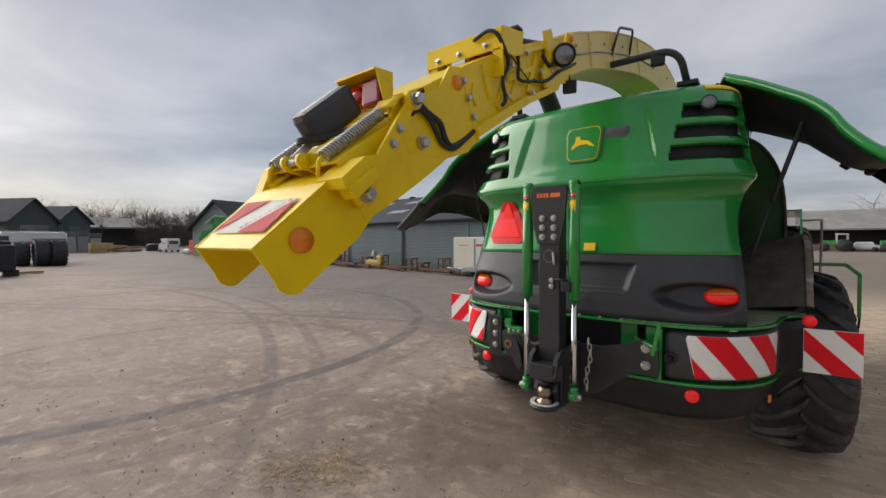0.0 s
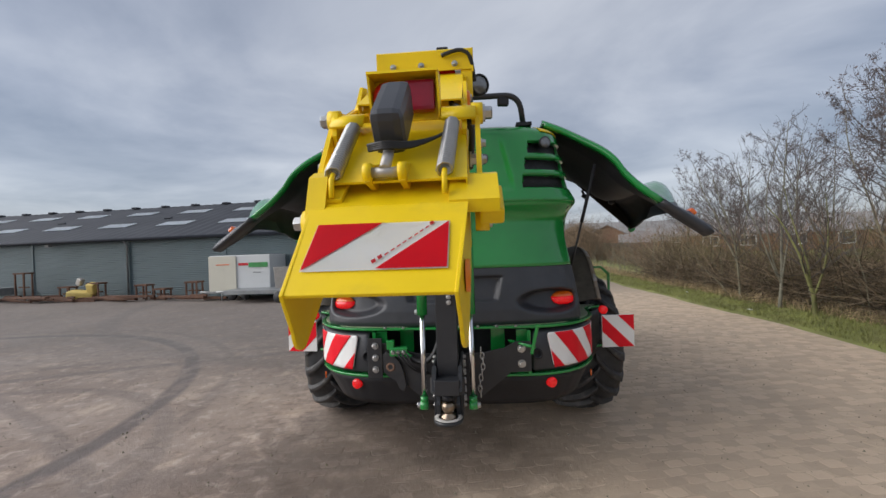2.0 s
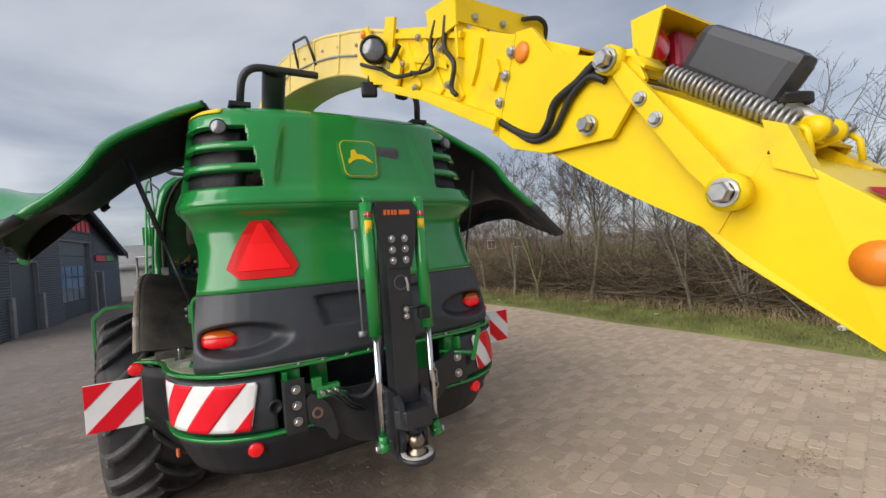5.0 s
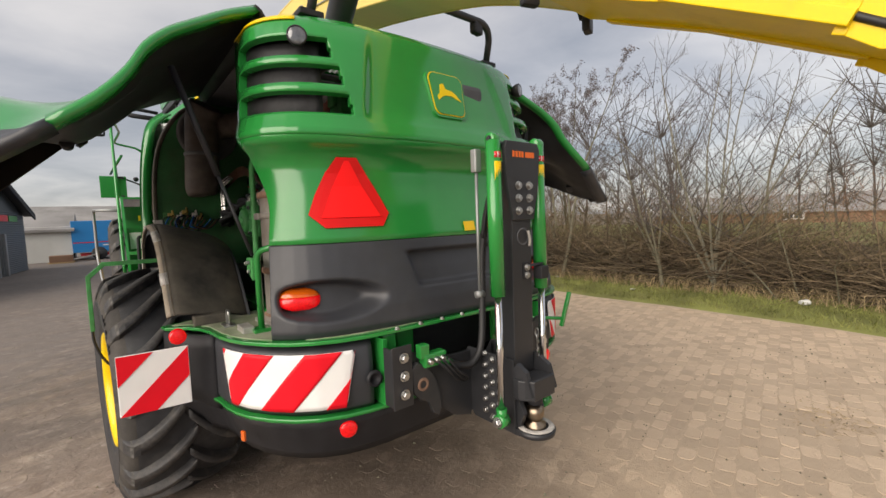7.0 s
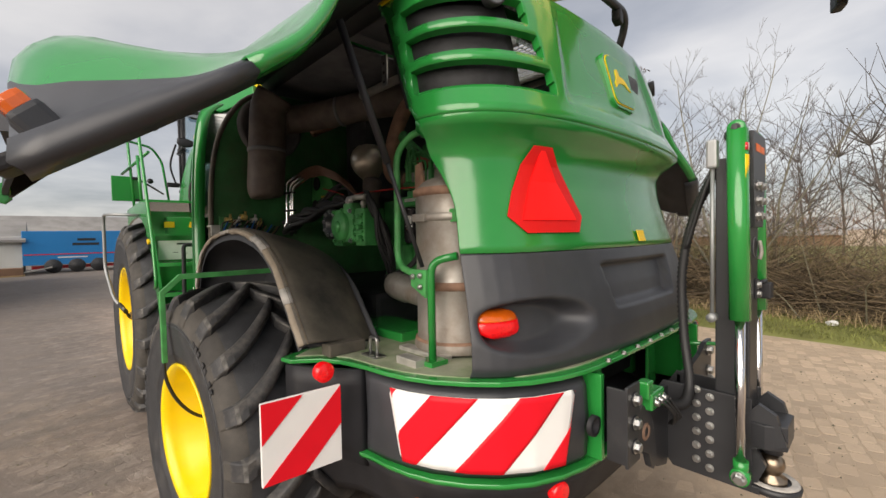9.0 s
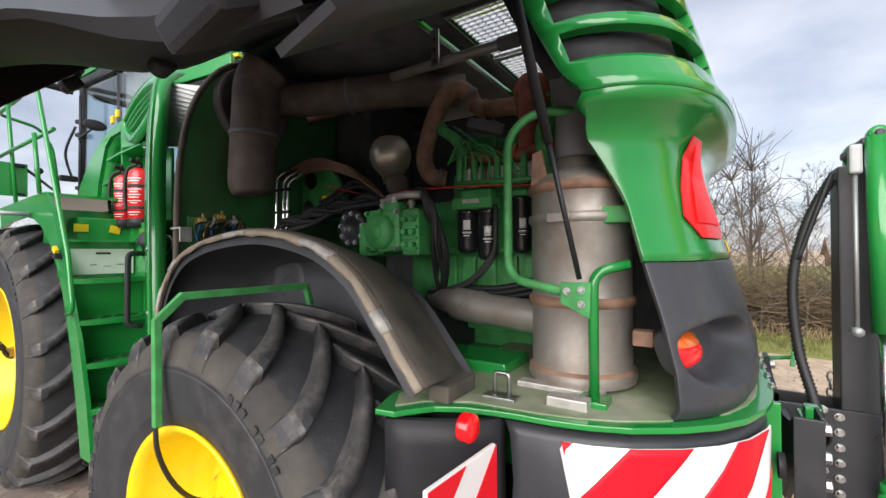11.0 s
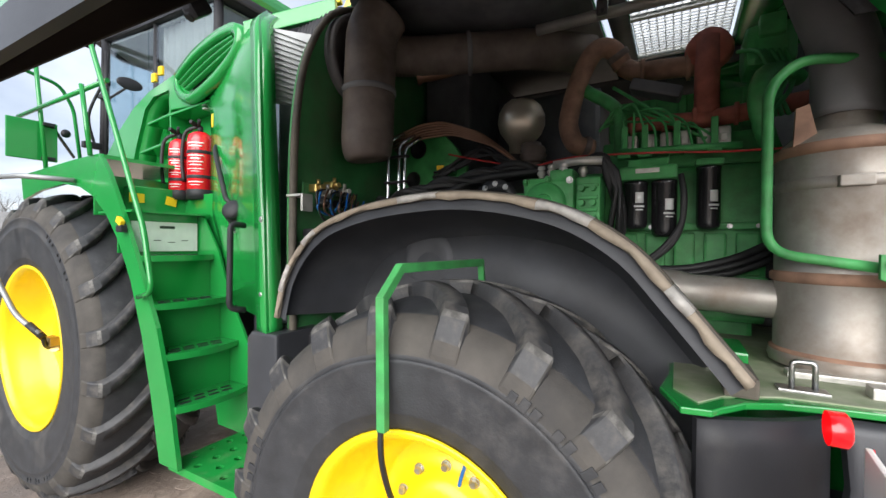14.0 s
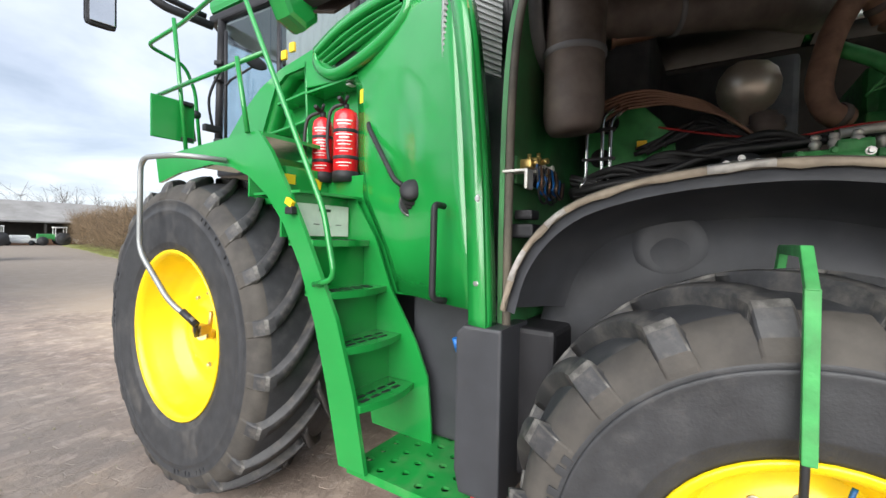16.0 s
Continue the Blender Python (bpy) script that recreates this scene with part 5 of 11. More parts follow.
def far_wood(name, count, where, h0, h1, seed, label, many=20, fine=0.007):
    """A far line of bare trees as thin strokes."""
    rng = random.Random(seed)
    vs, fs = [], []
    for _ in range(count):
        p = Vector(where(rng))
        h = rng.uniform(h0, h1)
        pts, dd = limb(vs, fs, p, Vector((rng.gauss(0, 0.06), rng.gauss(0, 0.06), 1)), h * 0.72, h * fine * 1.6, h * fine * 0.5, 3, 4, rng, 0.03)
        for b in range(many):
            q = pts[rng.randint(1, len(pts) - 1)]
            d = Vector((rng.gauss(0, 1), rng.gauss(0, 1), rng.uniform(0.6, 2.2)))
            pp, d2 = limb(vs, fs, q, d, h * rng.uniform(0.16, 0.36), h * fine * 0.55, h * fine * 0.25, 2, 3, rng, 0.08)
            for c in range(4):
                limb(vs, fs, pp[rng.randint(0, len(pp) - 1)], d2 + Vector((rng.gauss(0, 0.8), rng.gauss(0, 0.8), rng.gauss(0.2, 0.5))), h * rng.uniform(0.1, 0.22), h * fine * 0.3, h * fine * 0.14, 1, 3, rng, 0.1)
    me = bpy.data.meshes.new(name)
    me.from_pydata([(a * K, b * K, c * K) for a, b, c in vs], [], fs)
    me.materials.append(TWIG)
    return tagged(new(name, me), label, "woods", kind="stuff")


far_wood("far_woods", 230, lambda r: (-104 + r.gauss(0, 4), r.uniform(4, 54), 0), 5.0, 8.6, 41, "bare winter woods behind the far sheds", 30, 0.005)
far_wood("far_thicket", 60, lambda r: (-88 + r.gauss(0, 2), r.uniform(22.5, 36), 0), 4.2, 6.6, 45, "dense bare bushes beside the far shelter", 34, 0.005)
far_wood("near_woods", 60, lambda r: (r.uniform(14, 30), r.uniform(-22, 34), 0), 4.0, 6.5, 42, "bare trees behind the hedge")
far_wood("front_woods", 60, lambda r: (r.uniform(10, 70), 66 + r.gauss(0, 3), 0), 4.0, 7.0, 43, "bare trees beyond the barn")
far_wood("back_woods", 60, lambda r: (r.uniform(-70, 40), -70 + r.gauss(0, 4), 0), 5.0, 8.0, 44, "bare trees behind the yard")
bm = bmesh.new()
rows = []
for i in range(40):
    y = -6 + 64 * i / 39
    rows.append([(-108 + rg.uniform(-1, 1), y, 0), (-108 + rg.uniform(-1, 1), y, 2.6 + rg.uniform(-0.8, 0.8)), (-111, y, 4.0 + rg.uniform(-1, 1))])
sheet(bm, rows, 0.0)
tagged(part("far_scrub", bm, BRUSH), "brown scrub at the foot of the far woods", "woods", kind="stuff")

# ---- green combine parked before the hall ----
def combine(at, turn):
    ob = thing("parked_combine", at, "green combine harvester with yellow stripe parked by the hall", "harvester")
    R = Matrix.Translation(at) @ Matrix.Rotation(radians(turn), 4, "Z")

    def CP(name, bm, mat, label="", parent=None):
        bmesh.ops.transform(bm, matrix=R, verts=bm.verts)
        return part(name, bm, mat, parent or ob, label)

    bm = bmesh.new()
    prism(bm, [(-2.1, 0.95), (-2.2, 1.6), (-1.9, 2.35), (1.2, 2.35), (1.75, 2.2), (1.95, 1.55), (1.9, 1.2), (1.2, 0.95), (0.4, 0.75), (-1.2, 0.75)], -1.15, 1.15, "y", 0.05)
    CP("body", bm, GREEN_DULL, "green sheet-metal body")
    bm = bmesh.new()
    prism(bm, [(-1.2, 2.35), (-1.25, 2.95), (-0.9, 3.0), (0.3, 2.9), (0.35, 2.35)], -0.85, 0.85, "y", 0.04)
    CP("grain_tank", bm, GREEN_DULL)
    bm = bmesh.new()
    prism(bm, [(-1.9, 2.9), (-1.05, 3.55), (-1.0, 3.5), (-1.85, 2.84)], -0.8, 0.8, "y")
    CP("tank_lid", bm, WHITE_GRP, "pale open tank lid")
    bm = bmesh.new()
    prism(bm, [(-1.05, 3.5), (-0.2, 3.45), (0.35, 2.95), (-1.1, 2.95)], -0.82, 0.82, "y", 0.03)
    CP("tank_extension", bm, GREEN)
    for s in (-1, 1):
        bm = bmesh.new()
        box(bm, (0.0, s * 1.165, 1.48), (3.6, 0.02, 0.08))
        CP("stripe", bm, LABEL_YELLOW, "yellow stripe")
    for s in (-1, 1):
        bm = bmesh.new()
        box(bm, (-0.5, s * 1.168, 1.98), (1.3, 0.03, 0.5), None, 0.01)
        CP("side_screen", bm, BLACK, "dark side screen")
        bm = bmesh.new()
        box(bm, (0.6, s * 1.168, 1.12), (1.5, 0.03, 0.42), None, 0.01)
        CP("lower_guard", bm, GREEN_DARK)
        bm = bmesh.new()
        tube(bm, [(1.3, s * 1.2, 2.4), (1.3, s * 1.2, 2.75), (-0.2, s * 1.2, 2.75), (-0.2, s * 1.2, 2.4)], 0.025, 6)
        CP("handrail", bm, GREEN_DULL)
    bm = bmesh.new()
    box(bm, (1.96, 0, 1.5), (0.02, 2.0, 0.08))
    CP("stripe", bm, LABEL_YELLOW, "yellow stripe")
    bm = bmesh.new()
    prism(bm, [(-0.22, 1.45), (0.22, 1.45), (0, 1.82)], 1.98, 1.99, "x")
    CP("rear_triangle", bm, SMV_RED)
    bm = bmesh.new()
    box(bm, (1.6, 0, 0.95), (0.7, 1.7, 0.5), None, 0.06)
    CP("chopper", bm, BLACK)
    bm = bmesh.new()
    box(bm, (0, 0, 0.7), (3.4, 0.5, 0.3), None, 0.04)
    CP("axle_beam", bm, GREEN_DARK)
    for x, r, w in ((-1.45, 0.82, 0.62), (1.3, 0.55, 0.42)):
        for s in (-1, 1):
            bm = bmesh.new()
            m = Matrix.Translation((x, s * 1.05, r)) @ Matrix.Rotation(radians(90 * s), 4, "X")
            lathe(bm, [(r * 0.5, -w / 2), (r * 0.9, -w / 2), (r, -w * 0.3), (r, w * 0.3), (r * 0.9, w / 2), (r * 0.5, w / 2)], 24, m)
            ty = CP("wheel", bm, RUBBER)
            bm = bmesh.new()
            lathe(bm, [(r * 0.5, w * 0.45), (r * 0.45, w * 0.3), (r * 0.2, w * 0.25), (0, w * 0.3)], 20, m)
            lathe(bm, [(r * 0.5, -w * 0.45), (r * 0.45, -w * 0.3), (r * 0.2, -w * 0.25), (0, -w * 0.3)], 20, m)
            CP("rim", bm, RIM_YELLOW, "", ty)
    return ob


combine((-35.6, 14.3, 0), 38)
bm = bmesh.new()
box(bm, (-43.5, 14.9, 0.95), (1.3, 1.5, 1.0), (0, 0, 20), 0.03)
box(bm, (-43.5, 14.9, 0.2), (1.0, 1.2, 0.4), (0, 0, 20))
tagged(part("orange_skip", bm, LABEL_ORANGE), "faded orange steel skip standing by the hall", "skip")
for k in range(4):
    bm = bmesh.new()
    bmesh.ops.create_icosphere(bm, subdivisions=2, radius=0.36)
    for v in bm.verts:
        v.co = Vector((v.co.x, v.co.y, max(-0.26, v.co.z * 0.9))) + Vector((-46.0 - 0.35 * k, 14.75 + 0.45 * (k % 2), 0.26))
    tagged(part("bulk_bag", bm, WHITE_GRP), "white bulk bag standing on the yard", "bag", "bulk bags by the hall")

# ---- the forage harvester: x to its right, y ahead, z up ----
harvester = thing("forage_harvester", (0, 1.5, 0), "green and yellow self-propelled forage harvester with engine side panels raised", "forage harvester")


def H(name, bm, mat, label="", parent=None, bevel=0.0, mats=None):
    return part(name, bm, mat, parent or harvester, label, bevel=bevel, mats=mats)


PLAN = [(0, 0), (0.15, 0.002), (0.3, 0.008), (0.42, 0.016), (0.52, 0.027), (0.61, 0.04), (0.69, 0.056), (0.76, 0.077), (0.82, 0.102),
        (0.87, 0.132), (0.91, 0.166), (0.945, 0.205), (0.97, 0.245), (0.99, 0.29), (1.0, 0.335)]


def smooth_bump(a, b, t):
    t = max(0.0, min(1.0, (t - a) / (b - a)))
    return t * t * (3 - 2 * t)


def plan(w, yc, deep=1.0, back=0.0, n=2, cut=1.0):
    """The rear body's outline in plan, from its left end to its right; cut below 1 stops short of the flank."""
    N, L = n * (len(PLAN) - 1), len(PLAN) - 1
    pts = []
    for k in range(N + 1):
        q = cut * L * k / N
        i = min(L - 1, int(q))
        t = q - i
        pts.append((PLAN[i][0] + (PLAN[i + 1][0] - PLAN[i][0]) * t, PLAN[i][1] + (PLAN[i + 1][1] - PLAN[i][1]) * t))
    pts += [(pts[-1][0] + 0.001, pts[-1][1] + back * 0.5 + 0.002), (pts[-1][0] + 0.002, pts[-1][1] + back + 0.004)]
    half = [(x * w, yc + y * deep) for x, y in pts]
    return [(-x, y) for x, y in half[::-1]] + half[1:]


def cut_at(z):
    """How far the body wraps round its corner at each height."""
    return 0.79 + 0.21 * smooth_bump(1.62, 2.02, z)


def interp(rows, z):
    for a, b in zip(rows, rows[1:]):
        if a[0] <= z <= b[0]:
            t = (z - a[0]) / (b[0] - a[0])
            return [p + (q - p) * t for p, q in zip(a[1:], b[1:])]
    return rows[-1][1:] if z > rows[-1][0] else rows[0][1:]


#        z     yc     w     back
SHELL = [(1.09, -0.020, 0.985, 0.03), (1.12, -0.036, 0.99, 0.03), (1.20, -0.030, 0.985, 0.03), (1.34, 0.002, 0.97, 0.03), (1.49, 0.048, 0.95, 0.03),
         (1.60, 0.078, 0.93, 0.03), (1.74, 0.112, 0.91, 0.04), (1.84, 0.122, 0.91, 0.05), (1.89, 0.095, 0.925, 0.05), (1.925, 0.048, 0.95, 0.05),
         (1.95, 0.022, 0.965, 0.05), (1.975, 0.020, 0.965, 0.06), (2.0, 0.034, 0.955, 0.07), (2.05, 0.060, 0.935, 0.08), (2.2, 0.098, 0.912, 0.12),
         (2.4, 0.155, 0.885, 0.16), (2.50, 0.200, 0.865, 0.18), (2.54, 0.245, 0.845, 0.18), (2.565, 0.31, 0.81, 0.17), (2.575, 0.40, 0.77, 0.12)]


def shell_rows(zs, dent=None, n=2):
    rows = []
    for z in zs:
        yc, w, back = interp(SHELL, z)
        r = []
        for x, y in plan(w, yc, 1.0, back if z > 1.9 else 0.0, n, cut_at(z)):
            if dent:
                y += dent(x, z)
            r.append((x, y, z))
        rows.append(r)
    return rows


def lamp_dent(x, z):
    """The tail lamp hollows and the shallow number plate hollow of the grey band."""
    d = 0.0
    ax = abs(x) - 0.735
    q = (ax / (0.26 if ax < 0 else 0.21)) ** 2 + ((z - 1.245) / 0.085) ** 2
    d += 0.10 * (1 - smooth_bump(0.45, 1.15, q)) * (1 - smooth_bump(0.855, 0.925, abs(x)))
    side = 0.36 - 0.25 * (1.43 - z)
    d += 0.042 * (1 - smooth_bump(side - 0.03, side, abs(x - 0.02))) * smooth_bump(1.255, 1.275, z) * (1 - smooth_bump(1.415, 1.435, z))
    return d


band_z = [1.09 + 0.4 * k / 44 for k in range(45)]
band_z = [z for z in band_z if z < 1.486] + [1.486]
bm = bmesh.new()
sheet(bm, shell_rows(band_z, lamp_dent, 5), 0.018)
grey_band = H("rear_grey_panel", bm, GREY_PLASTIC, "dark grey moulded plastic rear panel")
bm = bmesh.new()
sheet(bm, shell_rows([1.489 + (1.95 - 1.489) * k / 16 for k in range(17)]), 0.018)
H("lower_rear_hood", bm, GREEN)


def hood_dent(x, z):
    """The raised badge field in the middle of the upper hood."""
    ax = abs(x)
    edge = 0.50 - 0.22 * (z - 2.08)
    return 0.022 * (1 - smooth_bump(edge - 0.05, edge, ax)) * smooth_bump(2.03, 2.08, z) * (1 - 0.9 * smooth_bump(2.36, 2.5, z)) * 1.0


SLOTS = [(2.055, 2.150), (2.190, 2.280), (2.318, 2.415)]
zs = sorted({1.952, 1.963, 1.975, 1.987, 2.0, 2.02, 2.04, *[v for s in SLOTS for v in s], *[(a + b) / 2 for a, b in SLOTS], 2.17, 2.30, 2.43, 2.46, 2.49, 2.51, 2.525, 2.54, 2.552, 2.565, 2.571, 2.575})
rows = shell_rows(zs, hood_dent, 7)


def in_slot(i, j):
    za, zb = zs[i], zs[i + 1]
    xa = abs((rows[i][j][0] + rows[i][j + 1][0]) / 2)
    lim = 0.535 + 0.20 * ((za + zb) / 2 - 2.05)
    ya = (rows[i][j][1] + rows[i][j + 1][1]) / 2
    return any(za >= a - 1e-6 and zb <= b + 1e-6 for a, b in SLOTS) and xa > lim and ya < 0.47 + 0.25 * ((za + zb) / 2 - 2.05) and j not in (0, len(rows[0]) - 2)


bm = bmesh.new()
sheet(bm, rows, 0.03, skip=in_slot)
upper = H("upper_rear_hood", bm, GREEN, "green upper hood with slotted corner grilles")
bm = bmesh.new()
top = [(x, y, 2.575) for x, y in plan(0.77, 0.40, 1.0, 0.12)]
n = len(top)
edge_ = [(x * 0.96, min(0.60, y + 0.1 + 0.4 * (1 - abs(x) / 0.77)), 2.60) for x, y, _ in top]
sheet(bm, [top, edge_, [(x * 0.98, 0.64, 2.615) for x, y, _ in top]], 0.02)
sheet(bm, [[(x * 0.98, 1.25, 2.62) for x, y, _ in top], [(x * 0.98, 2.35, 2.62) for x, y, _ in top]], 0.02)
sheet(bm, [[(-0.755, 1.115, 2.62), (0.755, 1.115, 2.62)], [(-0.755, 1.215, 2.62), (0.755, 1.215, 2.62)]], 0.02)
for a, b in ((-0.755, -0.54), (0.49, 0.755)):
    sheet(bm, [[(a, 0.64, 2.615), (b, 0.64, 2.615)], [(a, 1.115, 2.62), (b, 1.115, 2.62)]], 0.02)
    sheet(bm, [[(a, 1.215, 2.62), (b, 1.215, 2.62)], [(a, 1.25, 2.62), (b, 1.25, 2.62)]], 0.02)
H("hood_roof", bm, GREEN)
# black lining under the hood
bm = bmesh.new()
sheet(bm, [[(-0.735, y, 2.588), (0.735, y, 2.588)] for y in (1.255, 1.8, 2.28)], 0.008)
sheet(bm, [[(-0.735, y, 2.588), (0.735, y, 2.588)] for y in (1.118, 1.212)], 0.008)
for a, b in ((-0.735, -0.545), (0.495, 0.735)):
    sheet(bm, [[(a, 0.45, 2.56), (b, 0.45, 2.56)], [(a, 1.11, 2.585), (b, 1.11, 2.585)]], 0.008)
H("hood_lining", bm, INNER_BLACK, "black lining under the hood", parent=upper)
# dark mesh behind the slots
for s in (-1, 1):
    bm = bmesh.new()
    mesh_rows = []
    for z in (2.03, 2.14, 2.25, 2.36, 2.44):
        yc, w, back = interp(SHELL, z)
        pts = [(x * 0.965, y + 0.05, z) for x, y in plan(w, yc, 1.0, back) if x * s > 0.48]
        mesh_rows.append(pts[:18])
    m_ = min(len(r) for r in mesh_rows)
    sheet(bm, [r[:m_] for r in mesh_rows], 0.005)
    H("grille_mesh", bm, MESH_BLACK, "black mesh behind the grille slots", parent=upper)
    # small round work lamp in the top slot
    bm = bmesh.new()
    m = Matrix.Translation((s * 0.735, 0.225, 2.40)) @ Vector((s * 0.35, -1, 0.05)).to_track_quat("Z", "Y").to_matrix().to_4x4()
    lathe(bm, [(0, -0.05), (0.03, -0.05), (0.042, -0.02), (0.044, 0.0), (0.038, 0.004), (0.036, 0.0)], 20, m)
    wl_ = H("work_lamp", bm, BLACK, "round work lamp in the grille")
    bm = bmesh.new()
    lathe(bm, [(0.037, 0.001), (0.02, 0.006), (0, 0.007)], 20, m)
    H("lens", bm, CLEAR_LENS, parent=wl_)
    # yellow corner strip on the hood's top edge
    bm = bmesh.new()
    r = []
    for z in (2.505, 2.525, 2.545, 2.563, 2.572):
        yc, w, back = interp(SHELL, z)
        pts = [(x * 1.008, y - 0.008, z) for x, y in plan(w, yc, 1.0, back) if 0.62 < x * s]
        r.append(pts)
    k_ = min(len(q) for q in r)
    r = [q[-k_:] if s > 0 else q[:k_] for q in r]
    sheet(bm, r, 0.004)
    H("yellow_strip", bm, YELLOW, "yellow strip along the hood edge", parent=upper)

# badge: green shield with a yellow border and a plain yellow shape
def shield(w, h, r=0.36, n=7):
    pts = []
    for cx, cy, a0 in ((1, 1, 0), (-1, 1, 90), (-1, -1, 180), (1, -1, 270)):
        for k in range(n + 1):
            a = radians(a0 + 90 * k / n)
            pts.append(((cx * (1 - r) + r * math.cos(a)) * w * (1.0 if cy > 0 else 0.9), (cy * (1 - r) + r * math.sin(a)) * h))
    return pts


def shield_plate(name, w, h, y0, y1, mat, parent=None, label=""):
    bm = bmesh.new()
    prism(bm, [(0.02 + a, 2.235 + b) for a, b in shield(w, h)], y0, y1, "y", 0.003)
    tilt = Matrix.Translation((0.02, 0.1, 2.235)) @ Matrix.Rotation(radians(-13), 4, "X") @ Matrix.Translation((-0.02, -0.1, -2.235))
    bmesh.ops.transform(bm, matrix=tilt, verts=bm.verts)
    return H(name, bm, mat, label, parent=parent)


badge = shield_plate("badge", 0.128, 0.130, 0.116, 0.15, GREEN, label="green shield badge with a yellow border")
shield_plate("badge_border", 0.116, 0.118, 0.113, 0.1165, YELLOW, badge)
shield_plate("badge_field", 0.111, 0.113, 0.110, 0.1135, GREEN, badge)
bm = bmesh.new()
prism(bm, [(-0.055, 2.218), (-0.035, 2.240), (-0.028, 2.285), (-0.005, 2.292), (0.006, 2.262), (0.05, 2.255), (0.072, 2.240), (0.105, 2.205), (0.07, 2.215), (0.045, 2.228), (0.0, 2.226), (-0.025, 2.215), (-0.05, 2.195)], 0.107, 0.1105, "y")
bmesh.ops.transform(bm, matrix=Matrix.Translation((0.02, 0.1, 2.235)) @ Matrix.Rotation(radians(-13), 4, "X") @ Matrix.Translation((-0.02, -0.1, -2.235)), verts=bm.verts)
H("badge_figure", bm, YELLOW, parent=badge)

# slow-vehicle triangle, bowed with the hood
def on_shell(x, z, off=0.0):
    yc, w, back = interp(SHELL, z)
    pts = plan(w, yc, 1.0, back, cut=cut_at(z))
    for (xa, ya), (xb, yb) in zip(pts, pts[1:]):
        if xa <= x <= xb:
            return ya + (yb - ya) * (x - xa) / (xb - xa) - off
    return pts[0][1] - off


def bowed(bm, outline, off, n=10, thick=0.004):
    """A flat film laid on the rear hood: rows across an outline given as (z, x left, x right)."""
    rows = []
    for z, xl, xr in outline:
        rows.append([(xl + (xr - xl) * k / n, on_shell(xl + (xr - xl) * k / n, z, off), z) for k in range(n + 1)])
    sheet(bm, rows, thick, smooth=False)


CX = -0.573
bm = bmesh.new()
bowed(bm, [(1.555, CX - 0.122, CX + 0.140), (1.615, CX - 0.180, CX + 0.180), (1.70, CX - 0.144, CX + 0.144), (1.80, CX - 0.092, CX + 0.092), (1.87, CX - 0.045, CX + 0.045)], 0.010)
smv = H("slow_vehicle_triangle", bm, SMV_EDGE, "red slow-vehicle triangle on the rear hood")
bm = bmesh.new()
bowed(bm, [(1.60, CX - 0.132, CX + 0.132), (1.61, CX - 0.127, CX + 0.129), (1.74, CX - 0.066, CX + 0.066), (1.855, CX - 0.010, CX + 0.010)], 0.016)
H("film", bm, SMV_RED, "fluorescent red centre with added glow", parent=smv)
bm = bmesh.new()
bowed(bm, [(1.51, 0.0525, 0.1275), (1.56, 0.0525, 0.1275)], 0.012, 4)
H("warning_label", bm, LABEL_YELLOW, "yellow warning label")

# tail lamps in their hollows
for s in (-1, 1):
    lamp_base = None
    for nm, z0, z1, mt, lab in (("tail_lamp", 1.205, 1.262, RED_LIT, "oval tail lamp, lit red below amber"), ("indicator_lens", 1.262, 1.30, ORANGE_LENS, "")):
        bm = bmesh.new()
        rows = []
        for k in range(7):
            z = z0 + (z1 - z0) * k / 6
            hw = 0.088 * math.sqrt(max(0.02, 1 - ((z - 1.252) / 0.05) ** 2))
            cx = s * 0.815
            row = []
            for q in range(13):
                x = cx - hw + 2 * hw * q / 12
                ex = 1 - ((x - cx) / 0.091) ** 2
                ez = 1 - ((z - 1.252) / 0.052) ** 2
                row.append((x, on_shell(cx, z) + 0.5 * (on_shell(x, z) - on_shell(cx, z)) + 0.098 - 0.05 * math.sqrt(max(0, ex)) * math.sqrt(max(0, ez)) - abs(x - cx) * 0.04, z))
            rows.append(row)
        sheet(bm, rows, 0.01)
        ob = H(nm, bm, mt, lab, parent=lamp_base)
        lamp_base = lamp_base or ob

# bumper: deck edge, side boxes with chevrons, lower rim, skirt
BUMP = [(0, 0), (0.3, 0.0), (0.5, 0.004), (0.6, 0.015), (0.70, 0.04), (0.80, 0.085), (0.88, 0.145), (0.95, 0.225), (1.01, 0.32), (1.045, 0.41), (1.065, 0.50), (1.075, 0.60)]


def bump_at(x):
    ax = abs(x)
    for (a, b), (c, d) in zip(BUMP, BUMP[1:]):
        if a <= ax <= c:
            return b + (d - b) * (ax - a) / (c - a)
    return BUMP[-1][1]


BUMP_LOW = BUMP + [(1.095, 0.68), (1.13, 0.74), (1.185, 0.79), (1.235, 0.815)]  # the low rim and skirt run on to the wing


def bump_line(grow=0.0, y0=-0.02, n=4, lo=None, hi=None, course=BUMP):
    half = []
    for (a, b), (c, d) in zip(course, course[1:]):
        for k in range(n):
            t = k / n
            half.append((a + (c - a) * t, b + (d - b) * t))
    half.append(course[-1])
    pts = [(-x * (1 + grow), y + y0) for x, y in half[::-1]] + [(x * (1 + grow), y + y0) for x, y in half[1:]]
    if lo is not None:
        pts = [p for p in pts if lo <= p[0] <= hi]
    return pts


def band(bm, z0, z1, grow0, grow1, y0, y1, thick, lo=None, hi=None, steps=4, course=BUMP_LOW):
    rows = []
    for k in range(steps + 1):
        t = k / steps
        rows.append([(x, y, z0 + (z1 - z0) * t) for x, y in bump_line(grow0 + (grow1 - grow0) * t, y0 + (y1 - y0) * t, lo=lo, hi=hi, course=course)])
    sheet(bm, rows, thick)


